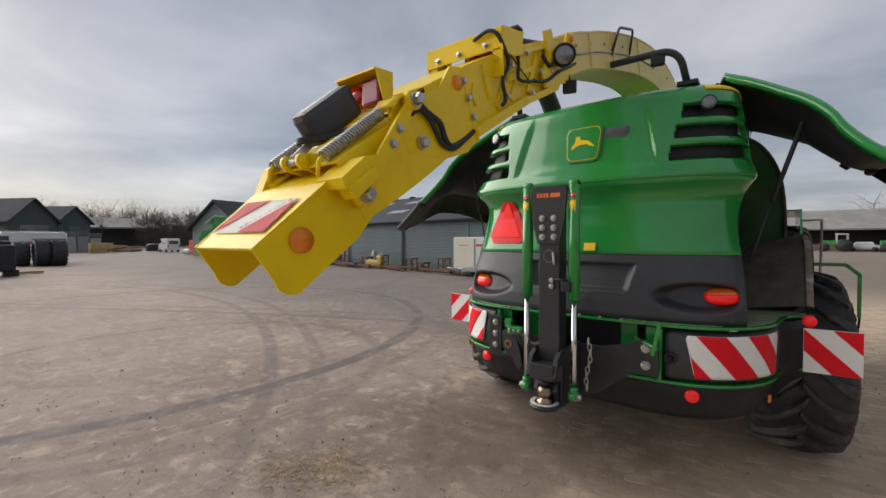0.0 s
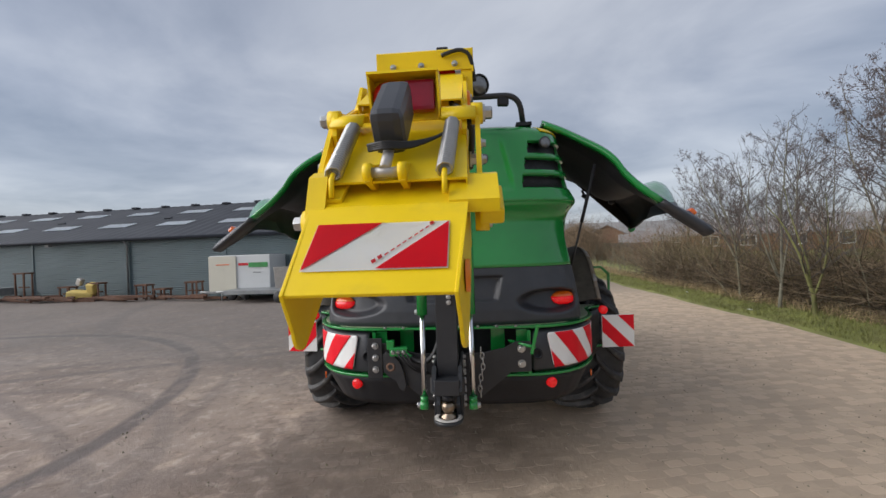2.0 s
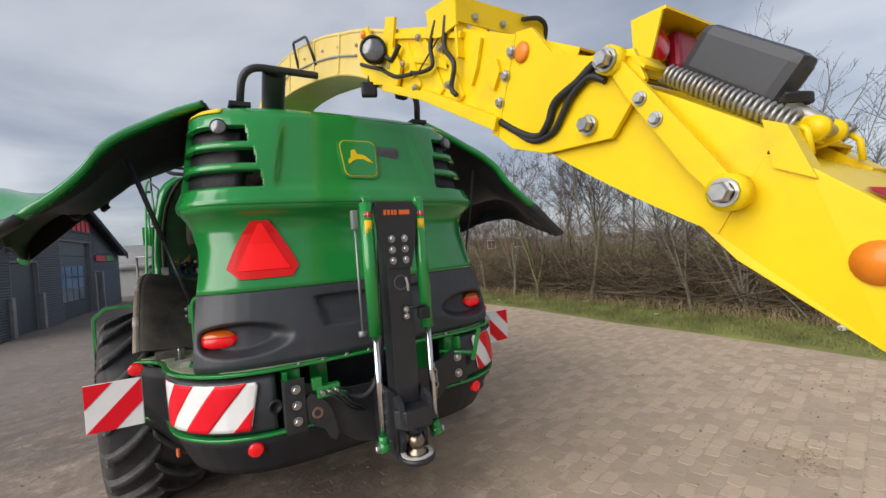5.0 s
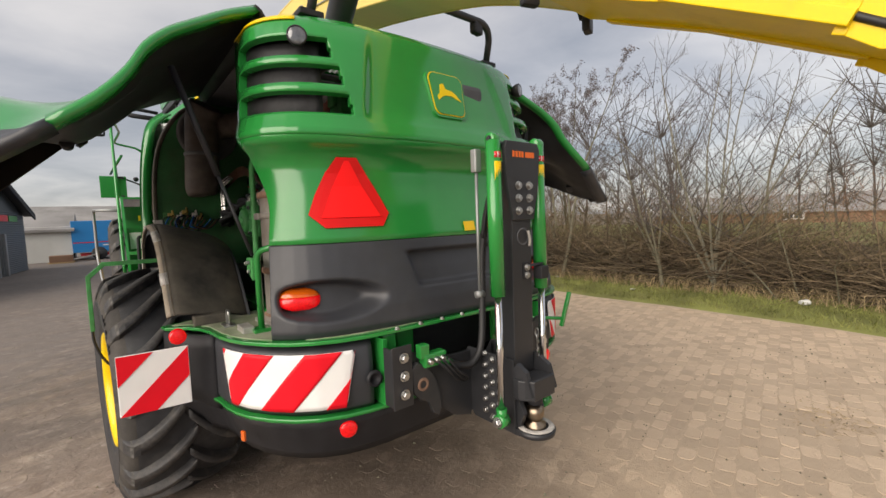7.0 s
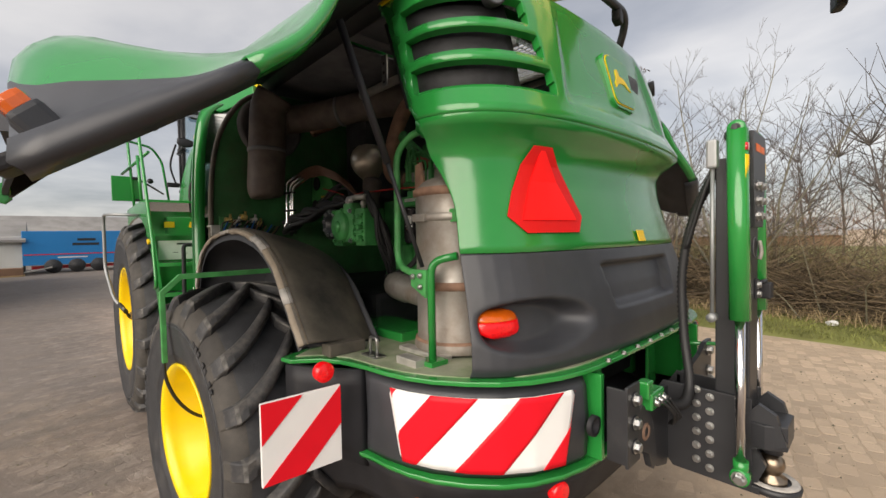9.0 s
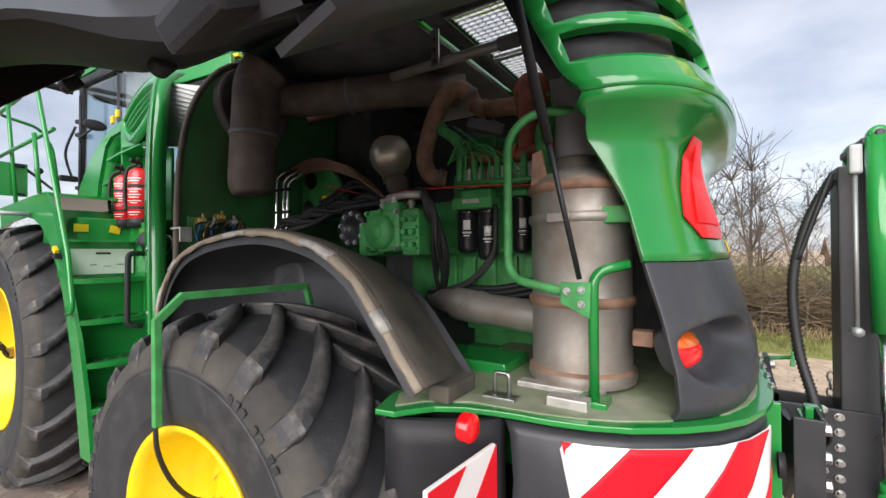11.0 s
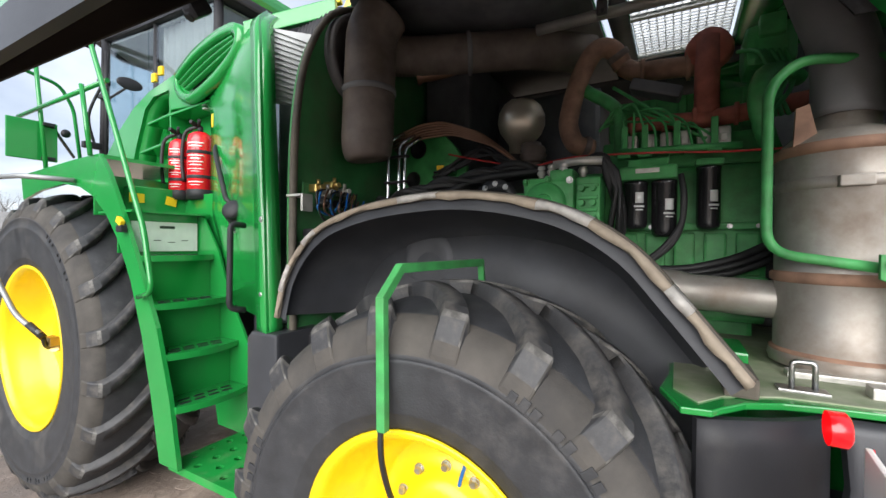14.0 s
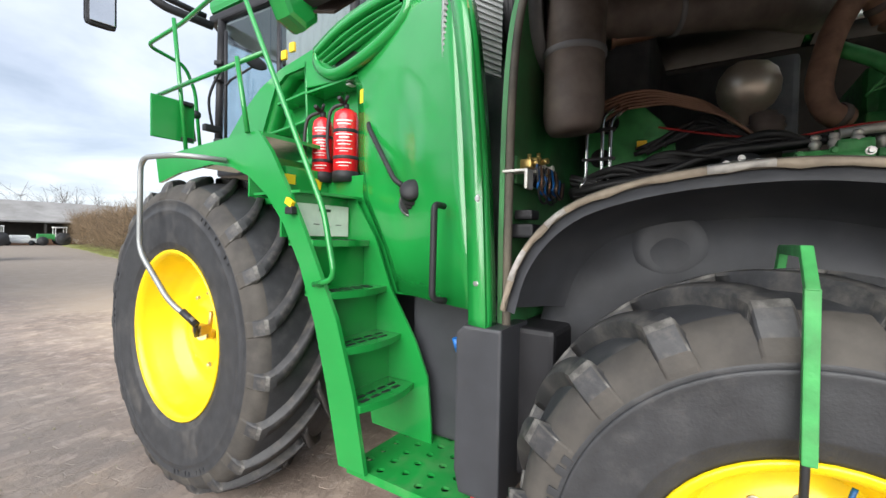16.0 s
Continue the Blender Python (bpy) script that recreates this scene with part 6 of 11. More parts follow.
# deck with its green edge
bm = bmesh.new()
line = bump_line(0.02, -0.05)
corner_ = [(1.105, 0.60), (1.125, 0.68), (1.165, 0.755), (1.22, 0.80), (1.255, 0.825), (1.265, 0.885), (1.14, 0.93), (0.98, 0.91)]
out_ = [(x, y) for x, y in line] + corner_ + [(0.55, 0.92), (-0.55, 0.92)] + [(-x, y) for x, y in corner_[::-1]]
prism(bm, out_, 1.074, 1.09, "z")
deck_ = H("rear_deck", bm, GREEN, "green steel deck, worn and dusty on top", bevel=0.004)
bm = bmesh.new()
inl = bump_line(0.0, -0.012)
prism(bm, [(x, y) for x, y in inl] + [(1.085, 0.68), (1.15, 0.80), (1.22, 0.85), (1.14, 0.90), (0.55, 0.90), (-0.55, 0.90), (-1.14, 0.90), (-1.22, 0.85), (-1.15, 0.80), (-1.085, 0.68)], 1.088, 1.0935, "z")
H("deck_mat", bm, GREEN_WORN, "worn dusty tread of the deck", parent=deck_)
bm = bmesh.new()
band(bm, 0.745, 0.762, 0.012, 0.014, -0.048, -0.048, 0.04, steps=2)
H("lower_bumper_rim", bm, GREEN)
bm = bmesh.new()
band(bm, 0.515, 0.738, -0.07, 0.0, 0.07, -0.035, 0.03, steps=5)
H("rear_skirt", bm, BLACK, "black plastic rear skirt")
bm = bmesh.new()
prism(bm, [(x * 0.95, y + 0.08) for x, y in bump_line(-0.06, 0.04)] + [(0.9, 0.9), (-0.9, 0.9)], 0.575, 0.60, "z")
H("belly_plate", bm, BLACK)
for s in (-1, 1):
    lo, hi = (0.555, 2) if s > 0 else (-2, -0.555)
    bm = bmesh.new()
    rows = []
    for z, y0, g in ((0.765, -0.02, 0.0), (0.79, -0.035, 0.01), (0.91, -0.045, 0.012), (1.03, -0.035, 0.01), (1.062, -0.015, 0.0)):
        rows.append([(x, y, z) for x, y in bump_line(g, y0, lo=lo, hi=hi)])
    sheet(bm, rows, 0.03)
    bp = H("bumper_corner", bm, GREY_PLASTIC, "dark grey bumper corner moulding")
    # chevron panel: white film with slanted red bars, wrapped round the corner
    x0, x1 = 0.655, 1.075
    def chev_pt(u, z):
        # u runs along the bowed line from the inner to the outer end
        L = [(x, y) for x, y in bump_line(0.012, -0.052, n=8) if x >= 0.64]
        d = [0]
        for (a, b), (c, e_) in zip(L, L[1:]):
            d.append(d[-1] + math.hypot(c - a, e_ - b))
        t = u * 0.685
        for i in range(len(d) - 1):
            if d[i] <= t <= d[i + 1]:
                f = (t - d[i]) / (d[i + 1] - d[i])
                return (s * (L[i][0] + (L[i + 1][0] - L[i][0]) * f), L[i][1] + (L[i + 1][1] - L[i][1]) * f, z)
        return (s * L[-1][0], L[-1][1], z)
    ZB, ZT = 0.798, 1.038
    NU, NZ = 48, 12
    def left_edge(t):
        return 0.02 + 0.07 * (1 - t)
    def right_edge(t):
        return 0.985 - 0.07 * (1 - t)
    white = bmesh.new()
    rows = []
    for k in range(NZ + 1):
        t = k / NZ
        a = left_edge(t)
        inset = 0.02 * (1 if k in (0, NZ) else 0)
        rows.append([chev_pt(a + inset + (right_edge(t) - inset - a - inset) * q / NU, ZB + (ZT - ZB) * t) for q in range(NU + 1)])
    sheet(white, rows, 0.003)
    cw = part("chevron_panel", white, WHITE_REFL, bp, "white and red striped reflective panel")
    for bar in (-1, 0, 1, 2):
        red = bmesh.new()
        rows = []
        for k in range(NZ + 1):
            t = k / NZ
            a = left_edge(t)
            u0 = 0.10 + 0.42 * bar + 0.31 * (1 - t)
            u1 = u0 + 0.225
            u0, u1 = max(a + 0.004, min(right_edge(t) - 0.005, u0)), max(a + 0.004, min(right_edge(t) - 0.005, u1))
            rows.append([tuple(p) for p in [chev_pt(u0 + (u1 - u0) * q / 10, ZB + (ZT - ZB) * t) for q in range(11)]])
        rows = [[(x + s * 0.0015, y - 0.0045, z) for x, y, z in r] for r in rows]
        sheet(red, rows, 0.002)
        bmesh.ops.dissolve_degenerate(red, dist=1e-5, edges=red.edges)
        part("red_stripe", red, RED_REFL, cw)
    # round socket and reflectors
    bm = bmesh.new()
    m = Matrix.Translation((s * 0.59, bump_at(0.59) - 0.07, 0.90)) @ Matrix.Rotation(radians(90), 4, "X")
    lathe(bm, [(0, -0.01), (0.02, -0.01), (0.022, 0.004), (0.035, 0.006), (0.036, -0.01)], 20, m)
    H("socket_cover", bm, BLACK, parent=bp)
    # the reflector's brightness is put in as emission
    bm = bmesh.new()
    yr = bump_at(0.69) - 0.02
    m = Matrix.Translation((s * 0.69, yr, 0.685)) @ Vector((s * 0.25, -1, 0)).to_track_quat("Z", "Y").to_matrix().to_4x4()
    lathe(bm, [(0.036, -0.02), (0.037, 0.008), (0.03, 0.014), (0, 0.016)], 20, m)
    H("round_reflector", bm, RED_LIT, "round red reflector with added glow")
    bm = bmesh.new()
    box(bm, (s * 1.04, 0.335, 0.655), (0.012, 0.025, 0.045), (0, 0, s * -20), 0.004)
    H("side_reflector", bm, ORANGE_LENS, "small amber side reflector")
    # mudflap wing with the square warning plate
    bm = bmesh.new()
    sheet(bm, [[(1.07 + 0.19 * t, 0.585 + 0.27 * t ** 1.3 - 0.03 * math.sin(3.1 * t), z + (0.10 * t if z < 0.9 else 0)) for t in [k / 8 for k in range(9)]] for z in (0.70, 0.78, 0.90, 1.0, 1.068)], 0.02)
    bmesh.ops.transform(bm, matrix=Matrix.Diagonal((s, 1, 1, 1)), verts=bm.verts)
    H("rear_wing_flap", bm, BLACK, "black plastic wing beside the bumper")
    plate_m = Matrix.Translation((s * 1.325, 0.565, 0.918)) @ Matrix.Rotation(radians(s * 5), 4, "Z")
    bm = bmesh.new()
    box(bm, (0, 0.006, 0), (0.262, 0.012, 0.262), None, 0.004)
    bmesh.ops.transform(bm, matrix=plate_m, verts=bm.verts)
    wp = H("warning_plate", bm, WHITE_REFL, "square white plate with slanted red stripes")
    for poly in ([(-0.129, 0.129), (0.0, 0.129), (-0.129, 0.0)], [(-0.129, -0.129), (0.0, -0.129), (0.129, 0.0), (0.129, 0.129)]):
        bm = bmesh.new()
        prism(bm, [(-s * p, q) for p, q in poly], -0.003, -0.001, "y")
        bmesh.ops.transform(bm, matrix=plate_m, verts=bm.verts)
        part("red_stripe", bm, RED_REFL, wp)
    # upper reflector, its shine likewise emitted by the material
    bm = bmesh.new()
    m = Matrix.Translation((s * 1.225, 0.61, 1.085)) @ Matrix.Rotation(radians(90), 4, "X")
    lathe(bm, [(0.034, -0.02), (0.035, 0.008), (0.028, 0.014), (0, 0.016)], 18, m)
    H("round_reflector", bm, RED_LIT, "round red reflector with added glow")

# green frame posts and dark cavity between the bumper corners
bm = bmesh.new()
box(bm, (0, 0.30, 0.915), (1.06, 0.03, 0.29))
H("cavity_back_wall", bm, BLACK)
for s in (-1, 1):
    bm = bmesh.new()
    box(bm, (s * 0.535, 0.06, 0.913), (0.022, 0.24, 0.30), None, 0.003)
    box(bm, (s * 0.495, -0.01, 0.913), (0.085, 0.014, 0.30), None, 0.003)
    box(bm, (s * 0.33, 0.10, 0.913), (0.10, 0.014, 0.29), None, 0.003)
    H("frame_post", bm, GREEN)

# ---- wheels ----
def tyre_mesh(R, W, rim):
    """The carcass: bowed sidewall with moulded rings, a stepped shoulder, a slanting shoulder band and the tread floor."""
    bm = bmesh.new()
    h = R - rim
    prof = [(0.36, rim - 0.01), (0.44, rim + 0.004), (0.462, rim + 0.02), (0.470, rim + 0.045), (0.478, rim + 0.050), (0.481, rim + 0.058),
            (0.490, rim + 0.30 * h), (0.497, rim + 0.42 * h), (0.499, rim + 0.50 * h), (0.5025, rim + 0.515 * h), (0.5025, rim + 0.535 * h), (0.498, rim + 0.55 * h),
            (0.494, R - 0.162), (0.499, R - 0.156), (0.499, R - 0.146), (0.491, R - 0.138), (0.476, R - 0.106), (0.450, R - 0.080), (0.39, R - 0.057), (0.2, R - 0.036), (0, R - 0.028)]
    prof = [(-a, b) for a, b in prof] + prof[-2::-1]
    lathe(bm, [(r, x * W) for x, r in prof], 96, Matrix.Rotation(radians(90), 4, "Y"))
    return bm


def lug_mesh(R, W, side):
    """One tread lug at the wheel's top: a curved bar from the middle to the shoulder, its end face running down to the sidewall ring."""
    bm = bmesh.new()
    path = []
    for q in range(11):
        t = q / 10
        x = W * (-0.03 + 0.455 * t)
        path.append((x, R + 0.012 - 0.062 * (abs(x) / (0.5 * W)) ** 2.2, x, R - 0.045 - 0.055 * (abs(x) / (0.5 * W)) ** 2.4, t))
    path += [(W * 0.445, R - 0.046, W * 0.43, R - 0.095, 1.02), (W * 0.464, R - 0.068, W * 0.448, R - 0.110, 1.05),
             (W * 0.483, R - 0.100, W * 0.465, R - 0.126, 1.09), (W * 0.497, R - 0.132, W * 0.480, R - 0.142, 1.12), (W * 0.498, R - 0.146, W * 0.488, R - 0.150, 1.13)]
    rings = []
    for xt, rt, xb, rb, t in path:
        a = -0.40 * (1 - (1 - min(t, 1) * 0.88) ** 1.55) - 0.03 * max(0, t - 1)
        wd = (0.025 + 0.011 * min(t, 1)) / R
        flare = 1.0 if t <= 1 else 1 + 0.8 * (t - 1)
        ring = []
        for da, k in ((-wd * 1.42, 0), (-wd * 1.04, 0.86), (-wd * 0.90, 1), (wd * 0.90, 1), (wd * 1.04, 0.86), (wd * 1.42, 0)):
            x, r = xb + (xt - xb) * k, rb + (rt - rb) * k
            ring.append(bm.verts.new((side * x, r * math.sin(a + da * flare), r * math.cos(a + da * flare))))
        rings.append(ring)
    for n_, (u, w) in enumerate(zip(rings, rings[1:])):
        for q in range(5):
            f = bm.faces.new((u[q], u[q + 1], w[q + 1], w[q]))
            f.material_index = 2 if n_ >= 13 else 1 if q == 1 or n_ == 10 else 0
            f.smooth = q in (0, 2, 4) and n_ < 9
    bm.faces.new(rings[0][::-1])
    bm.faces.new(rings[-1])
    bmesh.ops.recalc_face_normals(bm, faces=bm.faces)
    me = bpy.data.meshes.new("lug")
    bmesh.ops.scale(bm, vec=(K, K, K), verts=bm.verts)
    bm.to_mesh(me)
    bm.free()
    me.materials.append(LUG_TOP)
    me.materials.append(LUG_EDGE)
    me.materials.append(SHOULDER)
    return me


def rim_mesh(rim, W, out):
    """A dished steel rim; out is the side (-1 or 1) that its open face looks to."""
    bm = bmesh.new()
    m = Matrix.Rotation(radians(90 * out), 4, "Y")
    f = 0.44 * W
    lathe(bm, [(rim - 0.012, f - 0.02), (rim + 0.004, f), (rim + 0.012, f + 0.012), (rim + 0.004, f + 0.018), (rim - 0.012, f + 0.008), (rim - 0.025, f - 0.02),
               (rim - 0.03, f - 0.07), (rim - 0.05, f - 0.09), (rim - 0.055, f - 0.15), (rim - 0.075, f - 0.17), (rim - 0.10, f - 0.215),
               (rim * 0.66, f - 0.235), (rim * 0.5, f - 0.20), (rim * 0.42, f - 0.195), (rim * 0.40, f - 0.16), (rim * 0.25, f - 0.15), (0, f - 0.15)], 56, m)
    return bm


def wheel(centre, R, W, rim, lugs, side, label, steer=0.0):
    turn = Matrix.Translation(centre) @ Matrix.Rotation(steer, 4, "Z")

    def put(bm):
        bmesh.ops.transform(bm, matrix=turn, verts=bm.verts)
        return bm

    bm = tyre_mesh(R, W, rim)
    for f in bm.faces:
        c = f.calc_center_median()
        if R - 0.150 < math.hypot(c.y, c.z) < R - 0.062:
            f.material_index = 1
    ty = H("wheel", put(bm), RUBBER, label, mats=[RUBBER, SHOULDER])
    # moulded lettering on the sidewall, as plain raised bars
    rr = rim + 0.72 * (R - rim - 0.06)
    for a0 in (0.5, 2.6, 4.7):
        for k in range(9):
            if k in (3, 6):
                continue
            a = a0 + 0.055 * k
            bm = bmesh.new()
            box(bm, (side * 0.4985 * W, 0, rr), (0.005, 0.020, 0.030 if k % 2 else 0.024), None, 0.0015)
            bmesh.ops.rotate(bm, cent=(0, 0, 0), matrix=Matrix.Rotation(a, 3, "X"), verts=bm.verts)
            H("sidewall_mark", put(bm), RUBBER, parent=ty)
    H("rim", put(rim_mesh(rim, W, side)), RIM_YELLOW, "yellow steel rim", parent=ty)
    for k in range(10):
        a = 2 * math.pi * k / 10
        bm = bmesh.new()
        rr = rim * 0.46
        bolt_head(bm, (side * (0.44 * W - 0.20), rr * math.sin(a), rr * math.cos(a)), (side, 0, 0), 0.012, 0.022)
        H("wheel_nut", put(bm), BOLT, parent=ty)
    big = Matrix.Translation(Vector(centre) * K) @ Matrix.Rotation(steer, 4, "Z")
    inv = ty.matrix_world.inverted()
    for sd in (-1, 1):
        me = lug_mesh(R, W, sd)
        for k in range(lugs):
            ob = bpy.data.objects.new("lug", me)
            scene.collection.objects.link(ob)
            ob.parent = ty
            ob.matrix_parent_inverse = inv
            ob.matrix_world = big @ Matrix.Rotation(-2 * math.pi * (k + (0.5 if sd > 0 else 0)) / lugs + 0.11, 4, "X")
    return ty


for s in (-1, 1):
    wheel((1.165 if s > 0 else -1.225, 1.47, 0.665), 0.665, 0.58, 0.318, 19, s, "rear wheel with dusty lugged tyre on a yellow rim", 0.085)
    wheel((s * 1.11, 4.18, 0.825), 0.905, 0.63, 0.47, 21, s, "large front wheel with lugged tyre on a yellow rim")

# ---- raised side panels ----
REAR_SEC = [(0.78, 2.66), (0.93, 2.575), (1.08, 2.465), (1.20, 2.37), (1.285, 2.275), (1.345, 2.17), (1.44, 2.05), (1.57, 1.945), (1.75, 1.825), (1.95, 1.70)]
MID_SEC = [(0.78, 2.66), (0.95, 2.58), (1.11, 2.49), (1.26, 2.36), (1.40, 2.22), (1.55, 2.11), (1.70, 2.14), (1.85, 2.19), (1.965, 2.10), (1.975, 1.89)]
FRONT_SEC = [(0.78, 2.66), (0.96, 2.60), (1.14, 2.52), (1.32, 2.44), (1.50, 2.36), (1.66, 2.28), (1.82, 2.18), (1.95, 2.06), (2.035, 1.93), (2.06, 1.79)]
for s in (-1, 1):
    def sec(y):
        t = max(0, min(1, (y - 0.35) / 1.9))
        out = []
        for a, b, c in zip(REAR_SEC, MID_SEC, FRONT_SEC):
            if t < 0.42:
                u = smooth_bump(0, 0.42, t)
                p = (a[0] + (b[0] - a[0]) * u, a[1] + (b[1] - a[1]) * u)
            else:
                u = smooth_bump(0.55, 1.0, t)
                p = (b[0] + (c[0] - b[0]) * u, b[1] + (c[1] - b[1]) * u)
            out.append((s * p[0], p[1]))
        return out
    ys = [0.35 + 1.9 * k / 20 for k in range(21)]
    def y_edge(k, y):
        # the rear edge leans: it starts further ahead at the hinge
        t = (y - 0.35) / 1.9
        back = [0.26, 0.20, 0.12, 0.05, 0.0, -0.03, -0.08, -0.10, -0.06, -0.02][k]
        return y + back * (1 - t)
    secs = [sec(y) for y in ys]
    fine = []
    for y, sc in zip(ys, secs):
        pts = curve_pts([(x, y_edge(k, y), z) for k, (x, z) in enumerate(sc)], 3)
        fine.append(pts)
    cut = 22
    def on_row(i, f):
        j = min(len(fine[i]) - 2, int(f))
        return fine[i][j].lerp(fine[i][j + 1], f - j)
    def grey_from(i):
        return cut - 1 + 4 * smooth_bump(0.0, 6, i)
    bm = bmesh.new()
    sheet(bm, [[on_row(i, grey_from(i) * k / 24) for k in range(25)] for i in range(len(fine))], 0.0)
    green_top = H("raised_side_panel", bm, GREEN, "green engine side panel raised like a wing, black inside")
    bm = bmesh.new()
    sheet(bm, [[on_row(i, grey_from(i) + (len(fine[i]) - 1 - grey_from(i)) * k / 8) for k in range(9)] for i in range(len(fine))], 0.0)
    H("panel_foot_band", bm, GREY_PLASTIC, "dark grey foot band of the side panel", parent=green_top)
    # inner lining, set in below the skin
    bm = bmesh.new()
    lin = []
    for i, r in enumerate(fine):
        row = []
        for j, p in enumerate(r):
            a, b = r[max(j - 1, 0)], r[min(j + 1, len(r) - 1)]
            d = (b - a).normalized()
            nrm = Vector((d.z * s, 0, -d.x * s))
            if nrm.z > 0:
                nrm = -nrm
            depth = 0.022 + (0.035 if 2 < j < len(r) - 3 and 1 < i < 19 else 0.0)
            row.append(p + Vector((nrm.x, 0, nrm.z)) * depth)
        lin.append(row)
    sheet(bm, lin, 0.0)
    # rims that close skin and lining
    for rowa, rowb in ((fine[-1], lin[-1]), ([r[0] for r in fine], [r[0] for r in lin]), ([r[-1] for r in fine], [r[-1] for r in lin])):
        sheet(bm, [rowa, rowb], 0.0)
    H("panel_lining", bm, PANEL_LINING, "black moulded lining", parent=green_top)
    bm = bmesh.new()
    sheet(bm, [[(s * 0.742, y, 2.575), (s * 0.775, y, 2.632), (s * 0.80, y, 2.648)] for y in (0.58, 1.0, 1.6, 2.3)], 0.01)
    H("hinge_strip", bm, BLACK, "black rubber hinge strip", parent=green_top)
    bm = bmesh.new()
    # the folded rear edge: green down to the foot band, then a deeper grey moulding
    edge_g = fine[0][:cut]
    sheet(bm, [[p + Vector((0, 0.05, 0.014)) for p in edge_g], [p + Vector((0, 0.01, 0.014)) for p in edge_g], [p + Vector((0, -0.022, -0.012)) for p in edge_g], [p + Vector((s * -0.012, -0.018, -0.026)) for p in edge_g], [p + Vector((s * -0.02, 0.02, -0.034)) for p in edge_g]], 0.005)
    H("panel_edge_bead", bm, GREEN, parent=green_top)
    bm = bmesh.new()
    edge_d = fine[0][cut - 1:]
    lift = [0.30 + 0.70 * smooth_bump(0, 4, i) for i in range(len(edge_d))]
    rows_ = [[p + Vector((0, 0.11, 0.040 * k)) for p, k in zip(edge_d, lift)], [p + Vector((0, 0.035, 0.040 * k)) for p, k in zip(edge_d, lift)], [p + Vector((0, -0.026, -0.010)) for p in edge_d],
             [p + Vector((s * -0.02, -0.022, -0.024)) for p in edge_d], [p + Vector((s * -0.03, 0.05, -0.034)) for p in edge_d]]
    sheet(bm, rows_, 0.008)
    H("panel_edge_moulding", bm, GREY_PLASTIC, "dark grey moulded edge of the side panel", parent=green_top)
    # notched corner pieces where the two mouldings meet
    for dx, dy, dz, sx, sy, sz in ((1.885, 0.35, 1.72, 0.06, 0.06, 0.03), (1.95, 0.42, 1.70, 0.05, 0.10, 0.03)):
        bm = bmesh.new()
        box(bm, (s * dx, dy, dz), (sx, sy, sz), (0, s * 30, s * 8), 0.008)
        H("corner_catch", bm, BLACK, parent=green_top)
    # green front flange ending in a hooked corner
    bm = bmesh.new()
    ef = fine[-1]
    sheet(bm, [[p + Vector((0, -0.03, 0.006)) for p in ef], [p + Vector((0, 0.004, 0.004)) for p in ef], [p + Vector((s * -0.012, 0.006, -0.026)) for p in ef]], 0.004)
    H("panel_front_flange", bm, GREEN, parent=green_top)
    # end wall of the lining, cut straight between hinge and tip
    bm = bmesh.new()
    chord = [(1.384 + 0.66 * k / 12, 2.397 - 0.614 * k / 12) for k in range(13)]
    arc = [p for p in ef if abs(p.x) >= 1.36]
    rows_ = [[arc[round(k * (len(arc) - 1) / 12)] + Vector((0, -0.006, -0.004)) for k in range(13)], [Vector((s * x, 2.246, z)) for x, z in chord], [Vector((s * (x - 0.02), 2.20, z - 0.004)) for x, z in chord]]
    sheet(bm, rows_, 0.004)
    H("lining_end", bm, LINING_END, "brownish end wall of the panel lining", parent=green_top)
    bm = bmesh.new()
    prism(bm, [(2.03, 1.86), (2.095, 1.84), (2.105, 1.79), (2.085, 1.755), (2.05, 1.745), (2.025, 1.77)], 2.235, 2.275, "y", 0.010)
    bmesh.ops.transform(bm, matrix=Matrix.Diagonal((s, 1, 1, 1)), verts=bm.verts)
    H("panel_hook", bm, GREEN, parent=green_top)
    bm = bmesh.new()
    box(bm, (s * 1.53, 2.27, 2.205), (0.07, 0.06, 0.05), (0, s * 40, 0), 0.014)
    tube(bm, [(s * 1.50, 2.27, 2.28), (s * 1.55, 2.28, 2.17)], 0.016, 8)
    H("panel_latch", bm, BLACK, "black latch on the panel's front edge", parent=green_top)
    # amber lamp on the foot band, inner lamp, gas strut
    bm = bmesh.new()
    box(bm, (s * 1.912, 0.62, 1.826), (0.075, 0.10, 0.075), (0, s * 43, 0), 0.015)
    H("lamp_housing", bm, GREY_PLASTIC, parent=green_top)
    bm = bmesh.new()
    box(bm, (s * 1.945, 0.62, 1.860), (0.06, 0.078, 0.055), (0, s * 43, 0), 0.018)
    H("marker_lamp", bm, ORANGE_LENS, "amber marker lamp on the side panel", parent=green_top)
    bm = bmesh.new()
    tube(bm, [(s * 1.50, 1.44, 2.22), (s * 1.54, 1.44, 2.10), (s * 1.56, 1.42, 2.06)], 0.012)
    lathe(bm, [(0, -0.03), (0.028, -0.025), (0.034, 0.02), (0.03, 0.024), (0, 0.026)], 16, Matrix.Translation((s * 1.57, 1.40, 2.05)) @ Matrix.Rotation(radians(70), 4, "X"))
    H("inner_work_lamp", bm, BLACK, parent=green_top)
    a, b = Vector((s * 1.175, 0.53, 2.27)), Vector((s * 0.93, 0.42, 1.44))
    mid = a.lerp(b, 0.56)
    bm = bmesh.new()
    tube(bm, [a, mid], 0.0135, 12)
    st = H("gas_strut", bm, BLACK, "black gas strut holding the raised panel")
    bm = bmesh.new()
    tube(bm, [mid, b], 0.008, 8)
    H("strut_rod", bm, BLACK_STEEL, parent=st)

